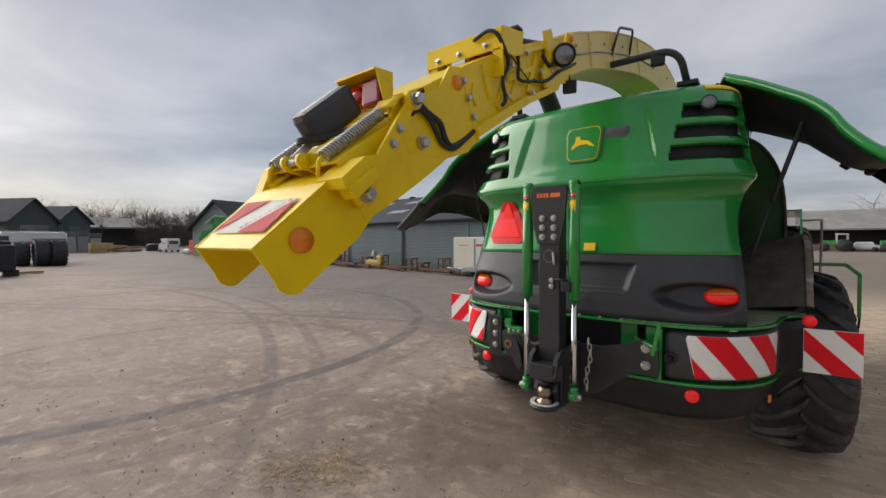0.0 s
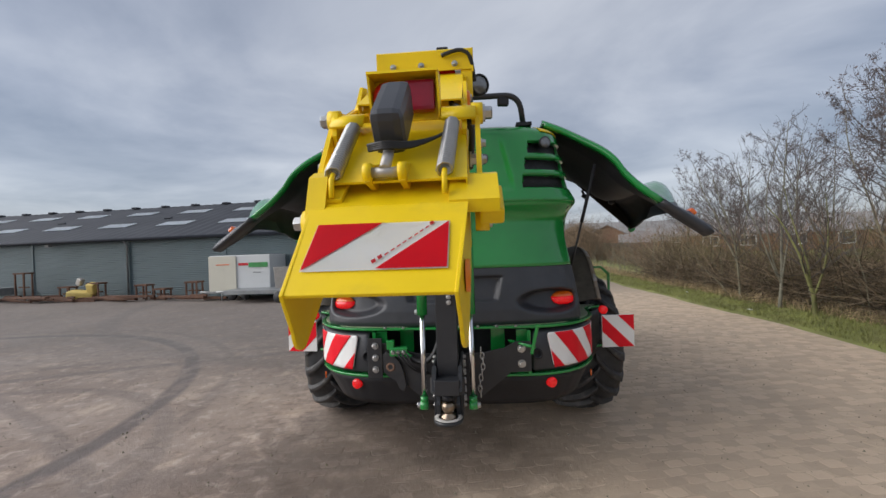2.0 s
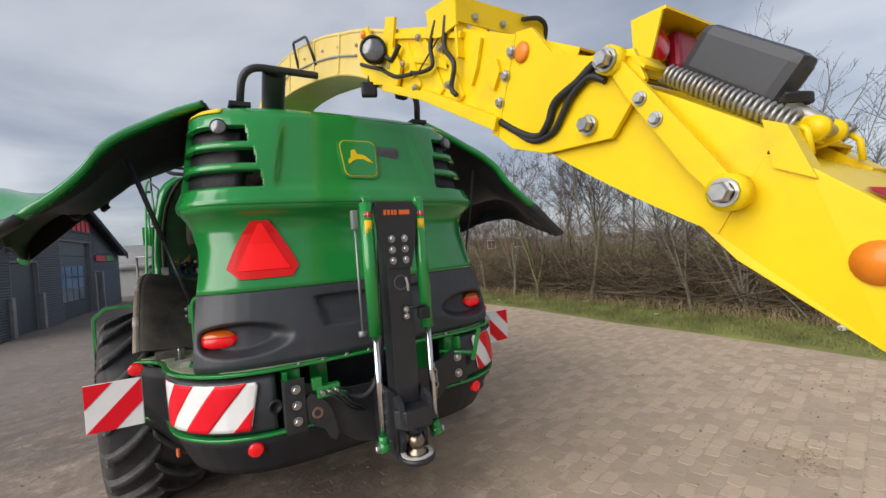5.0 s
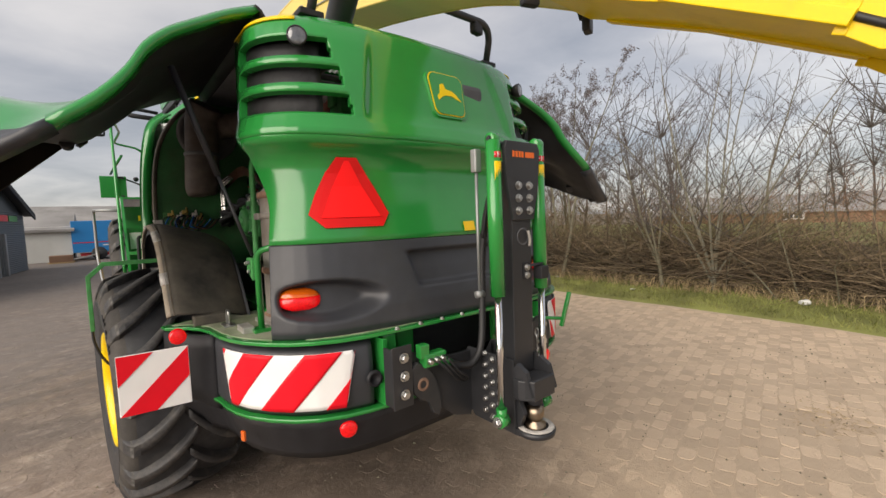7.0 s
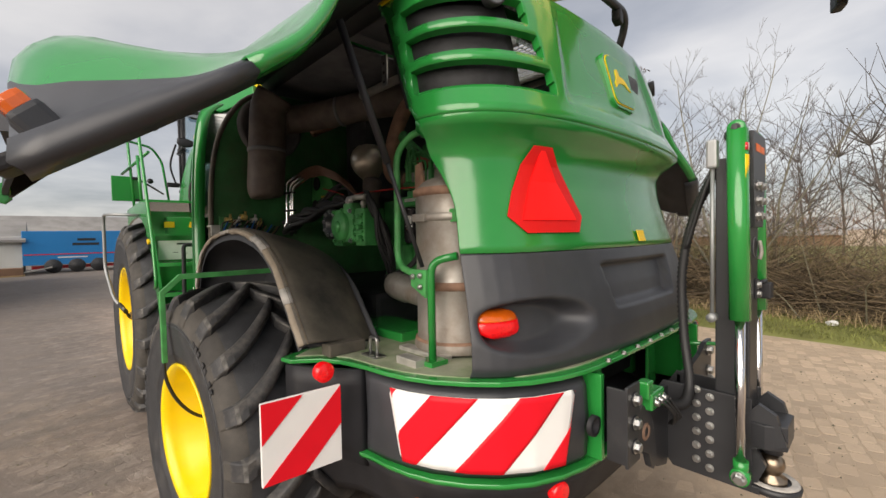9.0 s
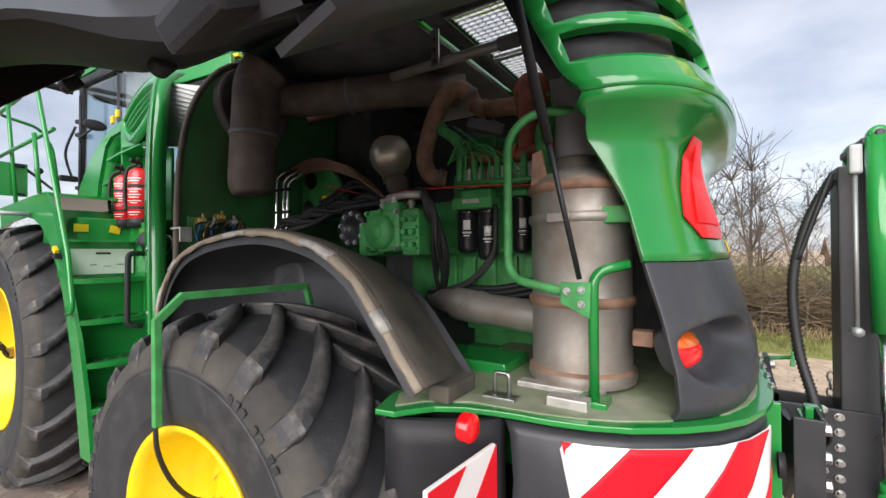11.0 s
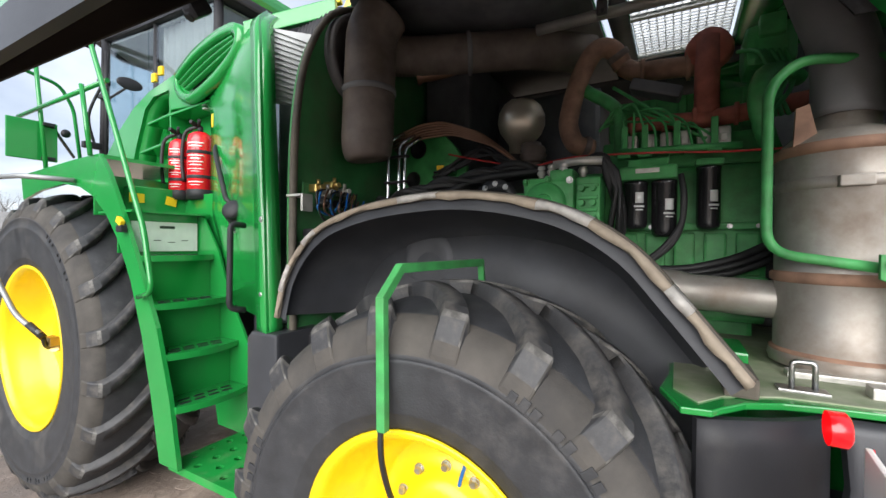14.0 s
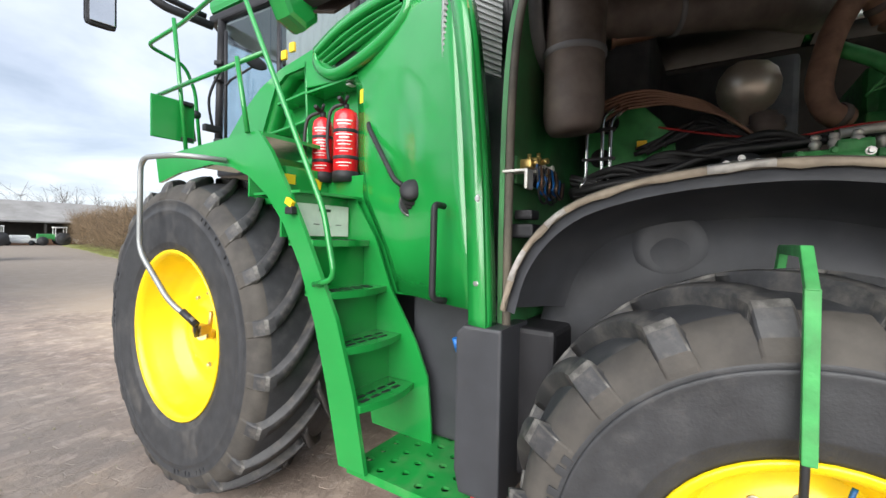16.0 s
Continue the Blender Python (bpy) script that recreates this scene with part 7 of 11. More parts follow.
# ---- spout ----
def chute_section(c, d, w, h, open_bottom=True):
    """Corners of the chute's box section at a point, d its direction."""
    d = Vector(d).normalized()
    side = Vector((1, 0, 0))
    up = side.cross(d).normalized()
    if up.z < 0:
        up = -up
    c = Vector(c)
    return [c - side * w / 2 - up * h / 2, c - side * w / 2 + up * h / 2, c + side * w / 2 + up * h / 2, c + side * w / 2 - up * h / 2]


def chute(bm, line, ws, hs, t=0.006):
    line = [Vector(p) for p in line]
    rows = []
    for i, p in enumerate(line):
        d = line[min(i + 1, len(line) - 1)] - line[max(i - 1, 0)]
        rows.append(chute_section(p, d, ws[i], hs[i]))
    # three-sided: left wall, top, right wall
    for k in range(3):
        sheet(bm, [[r[k], r[k + 1]] for r in rows], t, smooth=False)
    return rows


# big fixed arch from the cab's rear: pale side walls, top and floor
arch = curve_pts([(0, 2.75, 2.55), (0, 2.72, 2.95), (0, 2.50, 3.12), (0, 2.10, 3.18), (0, 1.55, 3.17), (0, 1.0, 3.075), (0, 0.55, 2.96), (0, 0.15, 2.84), (0.005, -0.12, 2.745), (0.01, -0.38, 2.64), (0.012, -0.70, 2.485)], 4)
N_ = len(arch) - 1
arch_w = [0.38 - 0.11 * min(1, 1.35 * i / N_) for i in range(N_ + 1)]
arch_h = [0.40 - 0.20 * min(1, 1.25 * i / N_) for i in range(N_ + 1)]
secs_ = []
for i, p in enumerate(arch):
    secs_.append(chute_section(p, arch[min(i + 1, N_)] - arch[max(i - 1, 0)], arch_w[i], arch_h[i]))
spout = None
for k, nm in ((1, "discharge_spout"), (0, "spout_side"), (2, "spout_side"), (3, "spout_floor")):
    bm = bmesh.new()
    sheet(bm, [[r[k], r[(k + 1) % 4]] for r in secs_], 0.006, smooth=False)
    ob = H(nm, bm, YELLOW_PALE, "pale yellow arched discharge spout" if k == 1 else "", parent=spout)
    spout = spout or ob
for k in range(4):
    bm = bmesh.new()
    tube(bm, [r[k] for r in secs_], 0.011, 6)
    H("edge_flange", bm, YELLOW_PALE, parent=spout)
for sd in (-1, 1):
    for i in range(8, N_ - 2, 4):
        bm = bmesh.new()
        bolt_head(bm, arch[i] + Vector((sd * (arch_w[i] / 2 + 0.005), 0, 0.04)), (sd, 0, 0), 0.009)
        H("bolt", bm, BOLT, parent=spout)
    for i in (20, 26, 32):
        bm = bmesh.new()
        r = secs_[i]
        a, b = (r[0], r[1]) if sd < 0 else (r[3], r[2])
        box(bm, (a + b) / 2 + Vector((sd * 0.008, 0, 0)), (0.012, 0.03, (b - a).length), (20, 0, 0), 0.003)
        H("stiffener", bm, YELLOW_PALE, parent=spout)
    bm = bmesh.new()
    tube(bm, curve_pts([secs_[q][0 if sd < 0 else 3].lerp(secs_[q][1 if sd < 0 else 2], 0.45) + Vector((sd * 0.012, 0, 0)) for q in range(16, 40, 4)], 3), 0.006, 6)
    H("conduit", bm, STEEL, parent=spout)
    # thin handrail pipe on the arch
    bm = bmesh.new()
    tube(bm, bent([(sd * 0.15, 0.74, 2.98), (sd * 0.19, 0.70, 3.17), (sd * 0.19, 0.34, 3.05), (sd * 0.15, 0.30, 2.86)], 0.04), 0.009, 8)
    H("spout_handle", bm, BLACK_STEEL, "black tube handle on the spout", parent=spout)

# boom: box length with gussets, windows, hose runs, lamps
mid_line = curve_pts([(0.012, -0.68, 2.48), (0.015, -1.05, 2.315), (0.018, -1.40, 2.13), (0.02, -1.66, 1.975)], 4)
bm = bmesh.new()
rows = []
for i, p in enumerate(mid_line):
    rows.append(chute_section(p, mid_line[min(i + 1, len(mid_line) - 1)] - mid_line[max(i - 1, 0)], 0.30, 0.22))
sheet(bm, [[r[0], r[1], r[2], r[3], r[0]] for r in rows], 0.006, smooth=False)
boom = H("spout_boom", bm, YELLOW, "yellow spout boom with gussets, hoses and lamps")


def boom_part(name, bm, mat, label=""):
    return H(name, bm, mat, label, parent=boom)


def side_plate(name, outline, sd, x, t=0.006, mat=None):
    bm = bmesh.new()
    prism(bm, outline, 0.015 + sd * x - t, 0.015 + sd * x + t, "x", 0.002)
    return boom_part(name, bm, mat or YELLOW)


def strut(name, a, b, w, d, mat=None):
    """A square bar between two points."""
    a, b = Vector(a), Vector(b)
    bm = bmesh.new()
    vs = box(bm, (0, 0, 0), (w, d, (b - a).length), None, 0.003)
    m = Matrix.Translation((a + b) / 2) @ (b - a).to_track_quat("Z", "X").to_matrix().to_4x4()
    for v in vs:
        v.co = m @ v.co
    return boom_part(name, bm, mat or YELLOW)


for sd in (-1, 1):
    X = 0.015 + sd * 0.158
    # proud lower flange in two lengths, the rear one folded
    strut("lower_flange", (X, -0.72, 2.345), (X, -1.08, 2.18), 0.03, 0.045)
    strut("lower_flange", (X + sd * 0.006, -1.06, 2.195), (X + sd * 0.006, -1.46, 1.975), 0.036, 0.055)
    strut("upper_flange", (X, -0.70, 2.57), (X, -1.30, 2.295), 0.02, 0.025)
    # gussets, box windows, pressed pad
    for (ya, za), (yb, zb) in (((-1.16, 2.17), (-1.06, 2.40)), ((-1.27, 2.11), (-1.17, 2.35)), ((-1.01, 2.24), (-0.93, 2.43))):
        strut("gusset", (X, ya, za), (X, yb, zb), 0.030, 0.012)
    strut("gusset", (X, -1.12, 2.29), (X, -1.22, 2.235), 0.030, 0.012)
    strut("gusset", (X, -0.97, 2.36), (X, -1.10, 2.30), 0.022, 0.012)
    side_plate("pressed_pad", [(-1.33, 2.13), (-1.36, 2.17), (-1.39, 2.245), (-1.37, 2.255), (-1.345, 2.215), (-1.315, 2.15)], sd, 0.158)
    side_plate("pressed_pad", [(-1.43, 2.08), (-1.46, 2.12), (-1.45, 2.16), (-1.42, 2.15), (-1.40, 2.11)], sd, 0.158)
    # root plate with a shaped edge carrying the lamps
    side_plate("root_plate", [(-0.60, 2.40), (-0.86, 2.30), (-0.90, 2.36), (-0.84, 2.46), (-0.88, 2.56), (-0.80, 2.60), (-0.74, 2.50), (-0.66, 2.52), (-0.60, 2.66), (-0.52, 2.68), (-0.48, 2.52)], sd, 0.172)
    m = Matrix.Translation((0.015 + sd * 0.225, -0.76, 2.475)) @ Vector((sd * 0.55, -1, -0.15)).to_track_quat("Z", "Y").to_matrix().to_4x4()
    bm = bmesh.new()
    lathe(bm, [(0, -0.07), (0.03, -0.07), (0.05, -0.03), (0.054, 0.015), (0.046, 0.02)], 20, m)
    lp = H("boom_work_lamp", bm, BLACK, "round black work lamp on the boom")
    bm = bmesh.new()
    lathe(bm, [(0.047, 0.012), (0.03, 0.018), (0, 0.02)], 20, m)
    H("lens", bm, CLEAR_LENS, parent=lp)
    for dz, r_ in ((0.0, 0.026), (0.055, 0.018)):
        bm = bmesh.new()
        lathe(bm, [(r_, -0.008), (r_, 0.005), (r_ * 0.6, 0.010), (0, 0.011)], 16, Matrix.Translation((0.015 + sd * 0.182, -0.56, 2.585 + dz)) @ Matrix.Rotation(radians(90 * sd), 4, "Y"))
        boom_part("amber_reflector", bm, ORANGE_REFL)
    bm = bmesh.new()
    lathe(bm, [(0.024, -0.006), (0.025, 0.006), (0.018, 0.010), (0, 0.011)], 18, Matrix.Translation((0.015 + sd * 0.172, -1.565, 2.125)) @ Matrix.Rotation(radians(90 * sd), 4, "Y"))
    boom_part("amber_reflector", bm, ORANGE_REFL)
    # square lamp hung below the root
    bm = bmesh.new()
    box(bm, (0.015 + sd * 0.19, -0.60, 2.375), (0.07, 0.035, 0.065), (0, 0, sd * 20), 0.010)
    tube(bm, [(0.015 + sd * 0.18, -0.58, 2.40), (0.015 + sd * 0.17, -0.57, 2.45)], 0.010, 8)
    ql = H("square_work_lamp", bm, BLACK, "small square work lamp under the boom")
    # cheek plate round the flap hinge, folded at its front edge
    side_plate("hinge_cheek", [(-1.44, 1.95), (-1.545, 2.185), (-1.60, 2.17), (-1.66, 2.08), (-1.76, 2.03), (-1.86, 2.005), (-1.88, 1.94), (-1.80, 1.85), (-1.62, 1.86), (-1.50, 1.90)], sd, 0.166)
    strut("cheek_fold", (X + sd * 0.012, -1.435, 1.95), (X + sd * 0.012, -1.535, 2.185), 0.026, 0.010)
    for y, z in ((-1.53, 2.14), (-1.50, 2.09), (-1.47, 2.03), (-1.75, 1.89), (-1.80, 2.0)):
        bm = bmesh.new()
        bolt_head(bm, (0.015 + sd * 0.176, y, z), (sd, 0, 0), 0.016 if z < 2.01 else 0.011, 0.024 if z < 2.01 else 0.012)
        boom_part("hinge_bolt", bm, BOLT)
    for y, z in ((-0.80, 2.40), (-0.92, 2.36), (-1.05, 2.40), (-1.19, 2.30), (-1.22, 2.17), (-1.00, 2.24), (-0.66, 2.46)):
        bm = bmesh.new()
        bolt_head(bm, (0.015 + sd * 0.172, y, z), (sd, 0, 0), 0.010, 0.014)
        boom_part("clamp_bolt", bm, BOLT)
    # hoses clipped along the side, with the thick loop at the hinge
    xs = 0.015 + sd * 0.178
    for pts, r_ in (([(-1.24, 2.38), (-1.225, 2.29), (-1.275, 2.215), (-1.25, 2.15), (-1.27, 2.12)], 0.008),
                    ([(-1.18, 2.395), (-1.14, 2.33), (-1.145, 2.26), (-1.05, 2.275), (-0.99, 2.30)], 0.0075),
                    ([(-0.99, 2.295), (-0.86, 2.335), (-0.73, 2.415), (-0.60, 2.48), (-0.50, 2.53)], 0.008),
                    ([(-0.90, 2.44), (-0.84, 2.41), (-0.79, 2.44), (-0.76, 2.46)], 0.010),
                    ([(-1.815, 1.975), (-1.785, 2.005), (-1.735, 1.985), (-1.67, 1.965), (-1.64, 1.925), (-1.60, 1.905), (-1.53, 1.935), (-1.45, 1.99)], 0.0095),
                    ([(-1.80, 1.965), (-1.765, 1.985), (-1.72, 1.965), (-1.69, 1.935), (-1.65, 1.90), (-1.58, 1.90), (-1.50, 1.955)], 0.0075)):
        bm = bmesh.new()
        tube(bm, curve_pts([(xs + sd * 0.006 * math.sin(7 * k), y, z) for k, (y, z) in enumerate(pts)], 5), r_, 8)
        boom_part("boom_hose", bm, HOSE, "black hydraulic hose")
    bm = bmesh.new()
    tube(bm, [(xs, -1.23, 2.35), (xs, -1.03, 2.28)], 0.003, 6)
    boom_part("tie_rod", bm, HOSE)
# hydraulic cylinder on top of the boom, with a sensor cap
bm = bmesh.new()
tube(bm, [(0.06, -0.58, 2.625), (0.06, -0.90, 2.53)], 0.028, 14)
boom_part("boom_cylinder", bm, BLACK_STEEL, "black hydraulic cylinder on the boom")
bm = bmesh.new()
tube(bm, [(0.06, -0.90, 2.53), (0.06, -1.06, 2.485)], 0.014, 10)
boom_part("boom_cylinder_rod", bm, CHROME)
bm = bmesh.new()
tube(bm, [(0.07, -0.93, 2.52), (0.07, -0.935, 2.575)], 0.016, 10)
box(bm, (0.07, -0.935, 2.58), (0.055, 0.055, 0.018), None, 0.006)
boom_part("sensor_cap", bm, BLACK)
for sd in (-1, 1):
    side_plate("cylinder_clevis", [(-0.52, 2.54), (-0.66, 2.52), (-0.68, 2.60), (-0.62, 2.66), (-0.55, 2.66)], sd, 0.085)
    side_plate("cylinder_clevis", [(-1.02, 2.36), (-1.16, 2.30), (-1.14, 2.42), (-1.08, 2.51), (-1.02, 2.51)], sd, 0.085)
# folded guard plate on top, with a red lamp behind it
bm = bmesh.new()
prism(bm, [(-1.30, 2.335), (-1.305, 2.41), (-1.29, 2.42), (-1.12, 2.455), (-1.12, 2.447), (-1.285, 2.412), (-1.295, 2.335)], -0.165, 0.21, "x")
boom_part("top_guard_plate", bm, YELLOW, "folded yellow guard plate")
for x in (-0.163, 0.208):
    bm = bmesh.new()
    prism(bm, [(-1.30, 2.325), (-1.30, 2.415), (-1.13, 2.45), (-1.13, 2.36), (-1.2, 2.33)], x - 0.004, x + 0.004, "x")
    boom_part("guard_cheek", bm, YELLOW)
for x in (-0.14, 0.185):
    bm = bmesh.new()
    box(bm, (x, -1.285, 2.29), (0.045, 0.012, 0.12), None, 0.002)
    boom_part("guard_leg", bm, YELLOW)
bm = bmesh.new()
box(bm, (0.085, -1.245, 2.32), (0.11, 0.03, 0.065), None, 0.006)
boom_part("guard_lamp", bm, RED_LENS, "red lamp under the guard plate")
for x in (-0.10, 0.01, 0.14):
    bm = bmesh.new()
    bolt_head(bm, (x, -1.305, 2.355), (0, -1, 0.1), 0.009)
    boom_part("guard_bolt", bm, BOLT)
bm = bmesh.new()
tube(bm, curve_pts([(0.09, -1.315, 2.385), (0.16, -1.32, 2.40), (0.20, -1.31, 2.375), (0.215, -1.26, 2.30)], 5), 0.008, 8)
boom_part("guard_cable", bm, HOSE)
# top of boom: cover plates, hinge tube
bm = bmesh.new()
box(bm, (0.018, -1.36, 2.262), (0.27, 0.16, 0.012), (30, 0, 0), 0.003)
boom_part("boom_cover", bm, YELLOW)
bm = bmesh.new()
box(bm, (0.018, -1.50, 2.15), (0.22, 0.10, 0.04), (34, 0, 0), 0.008)
boom_part("boom_cover", bm, YELLOW)
bm = bmesh.new()
tube(bm, [(-0.15, -1.66, 2.07), (0.18, -1.66, 2.07)], 0.024, 12)
boom_part("hinge_tube", bm, YELLOW)
for k in range(2):
    bm = bmesh.new()
    tube(bm, curve_pts([(0.02 + 0.05 * k, -1.46, 2.195), (0.06 + 0.05 * k, -1.56, 2.14), (0.13, -1.66, 2.085 - 0.03 * k), (0.18, -1.76, 2.02 - 0.02 * k)], 5), 0.009, 8)
    boom_part("boom_hose", bm, HOSE, "black hydraulic hose")

# first flap
flap1 = curve_pts([(0.022, -1.60, 1.985), (0.024, -1.80, 1.855), (0.027, -2.02, 1.715)], 3)
hs_ = [0.18, 0.185, 0.19, 0.19, 0.185, 0.175, 0.165]
bm = bmesh.new()
rows = [chute_section(p, flap1[min(i + 1, 6)] - flap1[max(i - 1, 0)], 0.315, hs_[i]) for i, p in enumerate(flap1)]
sheet(bm, [r for r in rows], 0.006, smooth=False)
flap = H("spout_flap", bm, YELLOW, "yellow hinged spout flap")
for sd in (-1, 1):
    # link arms along the flap, with the cross bracket on the right
    bm = bmesh.new()
    a, b = Vector((0.024 + sd * 0.19, -1.82, 1.995)), Vector((0.026 + sd * 0.19, -2.01, 1.71))
    n_ = Vector((0, -(b - a).z, (b - a).y)).normalized()
    prism(bm, [((p + n_ * o_).y, (p + n_ * o_).z) for p, o_ in ((a, 0.014), (a.lerp(b, 0.25), 0.021), (a.lerp(b, 0.8), 0.023), (b, 0.018), (b, -0.018), (a.lerp(b, 0.8), -0.019), (a.lerp(b, 0.25), -0.017), (a, -0.014))], a.x - 0.006, a.x + 0.006, "x", 0.002)
    lathe(bm, [(0, -0.015), (0.03, -0.015), (0.03, 0.015), (0, 0.015)], 16, Matrix.Translation(b) @ Matrix.Rotation(radians(90), 4, "Y"))
    lathe(bm, [(0, -0.015), (0.028, -0.015), (0.028, 0.015), (0, 0.015)], 16, Matrix.Translation(a) @ Matrix.Rotation(radians(90), 4, "Y"))
    H("link_arm", bm, YELLOW, parent=flap)
    for p, r_, h_ in ((a, 0.017, 0.025), (b, 0.017, 0.025), (Vector((a.x - sd * 0.008, -1.877, 1.902)), 0.010, 0.012), (Vector((a.x - sd * 0.008, -1.904, 1.856)), 0.010, 0.012)):
        bm = bmesh.new()
        bolt_head(bm, p + Vector((sd * 0.015, 0, 0)), (sd, 0, 0), r_, h_)
        H("link_bolt", bm, BOLT, parent=flap)
    # curved ear from the hinge pin to the spring's upper end
    bm = bmesh.new()
    rows_ = [[Vector((0.024 + sd * x_, y, z)) for x_ in (0.100, 0.186)] for y, z in ((-1.79, 2.0), (-1.82, 2.012), (-1.86, 1.995), (-1.885, 1.962))]
    sheet(bm, rows_, 0.006)
    H("spring_ear", bm, YELLOW, parent=flap)
    # tension spring: a real coil
    bm = bmesh.new()
    p0, p1 = Vector((0.026 + sd * 0.125, -1.885, 1.955)), Vector((0.026 + sd * 0.116, -2.075, 1.805))
    d = (p1 - p0)
    u = d.normalized().orthogonal().normalized()
    w = d.normalized().cross(u)
    turns = 24
    tube(bm, [p0 + d * (k / (turns * 8)) + (u * math.cos(2 * math.pi * k / 8) + w * math.sin(2 * math.pi * k / 8)) * 0.016 for k in range(turns * 8 + 1)], 0.0036, 5)
    H("tension_spring", bm, SPRING_M, "galvanised tension spring", parent=flap)
    bm = bmesh.new()
    tube(bm, [p1, p1 + Vector((0, -0.012, -0.012)), p1 + Vector((0, -0.015, -0.05))], 0.006, 6)
    H("spring_hook", bm, YELLOW, parent=flap)
# electric actuator in its black case
bm = bmesh.new()
m = Matrix.Translation((0.02, -1.965, 1.955)) @ Matrix.Rotation(radians(40), 4, "X")
box(bm, (0, 0, 0), (0.072, 0.20, 0.10), None, 0.020)
bmesh.ops.transform(bm, matrix=m, verts=bm.verts)
act = H("flap_actuator", bm, GREY_PLASTIC, "black cased electric flap actuator", parent=flap)
bm = bmesh.new()
tube(bm, [(0.02, -2.03, 1.86), (0.02, -2.080, 1.81)], 0.012, 12)
lathe(bm, [(0, -0.032), (0.011, -0.032), (0.011, 0.032), (0, 0.032)], 12, Matrix.Translation((0.02, -2.075, 1.805)) @ Matrix.Rotation(radians(90), 4, "Y"))
H("actuator_rod", bm, STEEL, parent=flap)
for x in (-0.016, 0.056):
    bm = bmesh.new()
    lathe(bm, [(0, -0.010), (0.020, -0.008), (0.020, 0.008), (0, 0.008)], 18, Matrix.Translation((x, -2.075, 1.805)) @ Matrix.Rotation(radians(90), 4, "Y"))
    prism(bm, [(-2.078, 1.825), (-2.04, 1.828), (-1.97, 1.845), (-1.96, 1.80), (-2.03, 1.775), (-2.085, 1.785)], x - 0.007, x + 0.007, "x", 0.002)
    H("actuator_lug", bm, YELLOW, parent=flap)
bm = bmesh.new()
for k in range(4):
    tube(bm, curve_pts([(-0.024, -2.03 - 0.003 * k, 1.862 + 0.003 * k), (0.02, -2.062, 1.858 + 0.004 * k), (0.066, -2.02, 1.868 + 0.003 * k), (0.12, -1.97, 1.90), (0.16, -1.86, 1.955)], 4), 0.004, 6)
H("actuator_cable", bm, HOSE, "black cable coiled on the actuator", parent=flap)
# hooded twin lamp
bm = bmesh.new()
prism(bm, [(-1.80, 1.99), (-1.80, 2.105), (-1.875, 2.10), (-1.876, 2.093), (-1.81, 2.097), (-1.81, 1.99)], -0.065, 0.118, "x")
for x in (-0.063, 0.116):
    prism(bm, [(-1.80, 1.99), (-1.80, 2.105), (-1.87, 2.10), (-1.83, 1.99)], x - 0.003, x + 0.003, "x")
H("lamp_hood", bm, YELLOW, "yellow lamp hood", parent=flap)
bm = bmesh.new()
lathe(bm, [(0.036, -0.02), (0.037, 0.004), (0.025, 0.01), (0, 0.012)], 22, Matrix.Translation((-0.022, -1.83, 2.05)) @ Matrix.Rotation(radians(90), 4, "X"))
H("round_tail_lamp", bm, RED_LENS, "round red lamp", parent=flap)
bm = bmesh.new()
box(bm, (0.066, -1.832, 2.045), (0.08, 0.03, 0.082), None, 0.01)
H("square_tail_lamp", bm, DARK_RED_LENS, "dark red square lamp", parent=flap)

# end flap: top with cheeks rounded at the lip
bm = bmesh.new()
prism(bm, [(-1.985, 1.80), (-2.10, 1.735), (-2.275, 1.578), (-2.270, 1.572), (-2.097, 1.727), (-1.985, 1.79)], -0.13, 0.185, "x")
for x in (-0.13, 0.185):
    lip = [(-1.985, 1.80), (-2.10, 1.735), (-2.278, 1.578)]
    for k in range(7):
        a = radians(190 + 100 * k / 6)
        lip.append((-2.185 + 0.045 * math.cos(a), 1.515 + 0.045 * math.sin(a)))
    lip += [(-2.0, 1.60), (-1.93, 1.68)]
    prism(bm, lip, x - 0.004, x + 0.004, "x")
# the flap narrows towards its lip
for v in bm.verts:
    v.co.x = 0.0275 + (v.co.x - 0.0275) * (1 - 0.105 * max(0.0, min(1.0, (-2.10 - v.co.y) / 0.175)))
endf = H("end_flap", bm, YELLOW, "yellow end flap with a striped warning film", bevel=0.002)
def flap_film(poly, mat, name, lift, label=""):
    """Film on the end flap's sloping top; poly in (x, share down the slope)."""
    bm = bmesh.new()
    top_, low_ = Vector((0, -2.10, 1.735)), Vector((0, -2.275, 1.578))
    nrm = Vector((0, -0.667, 0.745))
    pts = [Vector((x, 0, 0)) + top_.lerp(low_, t) + nrm * lift for x, t in poly]
    f = bm.faces.new([bm.verts.new(p) for p in pts])
    bmesh.ops.solidify(bm, geom=[f], thickness=0.001)
    return H(name, bm, mat, label, parent=endf)
flap_film([(-0.098, 0.258), (0.154, 0.258), (0.154, 0.788), (-0.098, 0.788)], WHITE_REFL, "warning_film", 0.003, "red and white warning film")
flap_film([(-0.096, 0.264), (0.028, 0.264), (-0.096, 0.782)], RED_REFL, "red_stripe", 0.005)
flap_film([(0.152, 0.270), (0.152, 0.782), (0.032, 0.782)], RED_REFL, "red_stripe", 0.005)
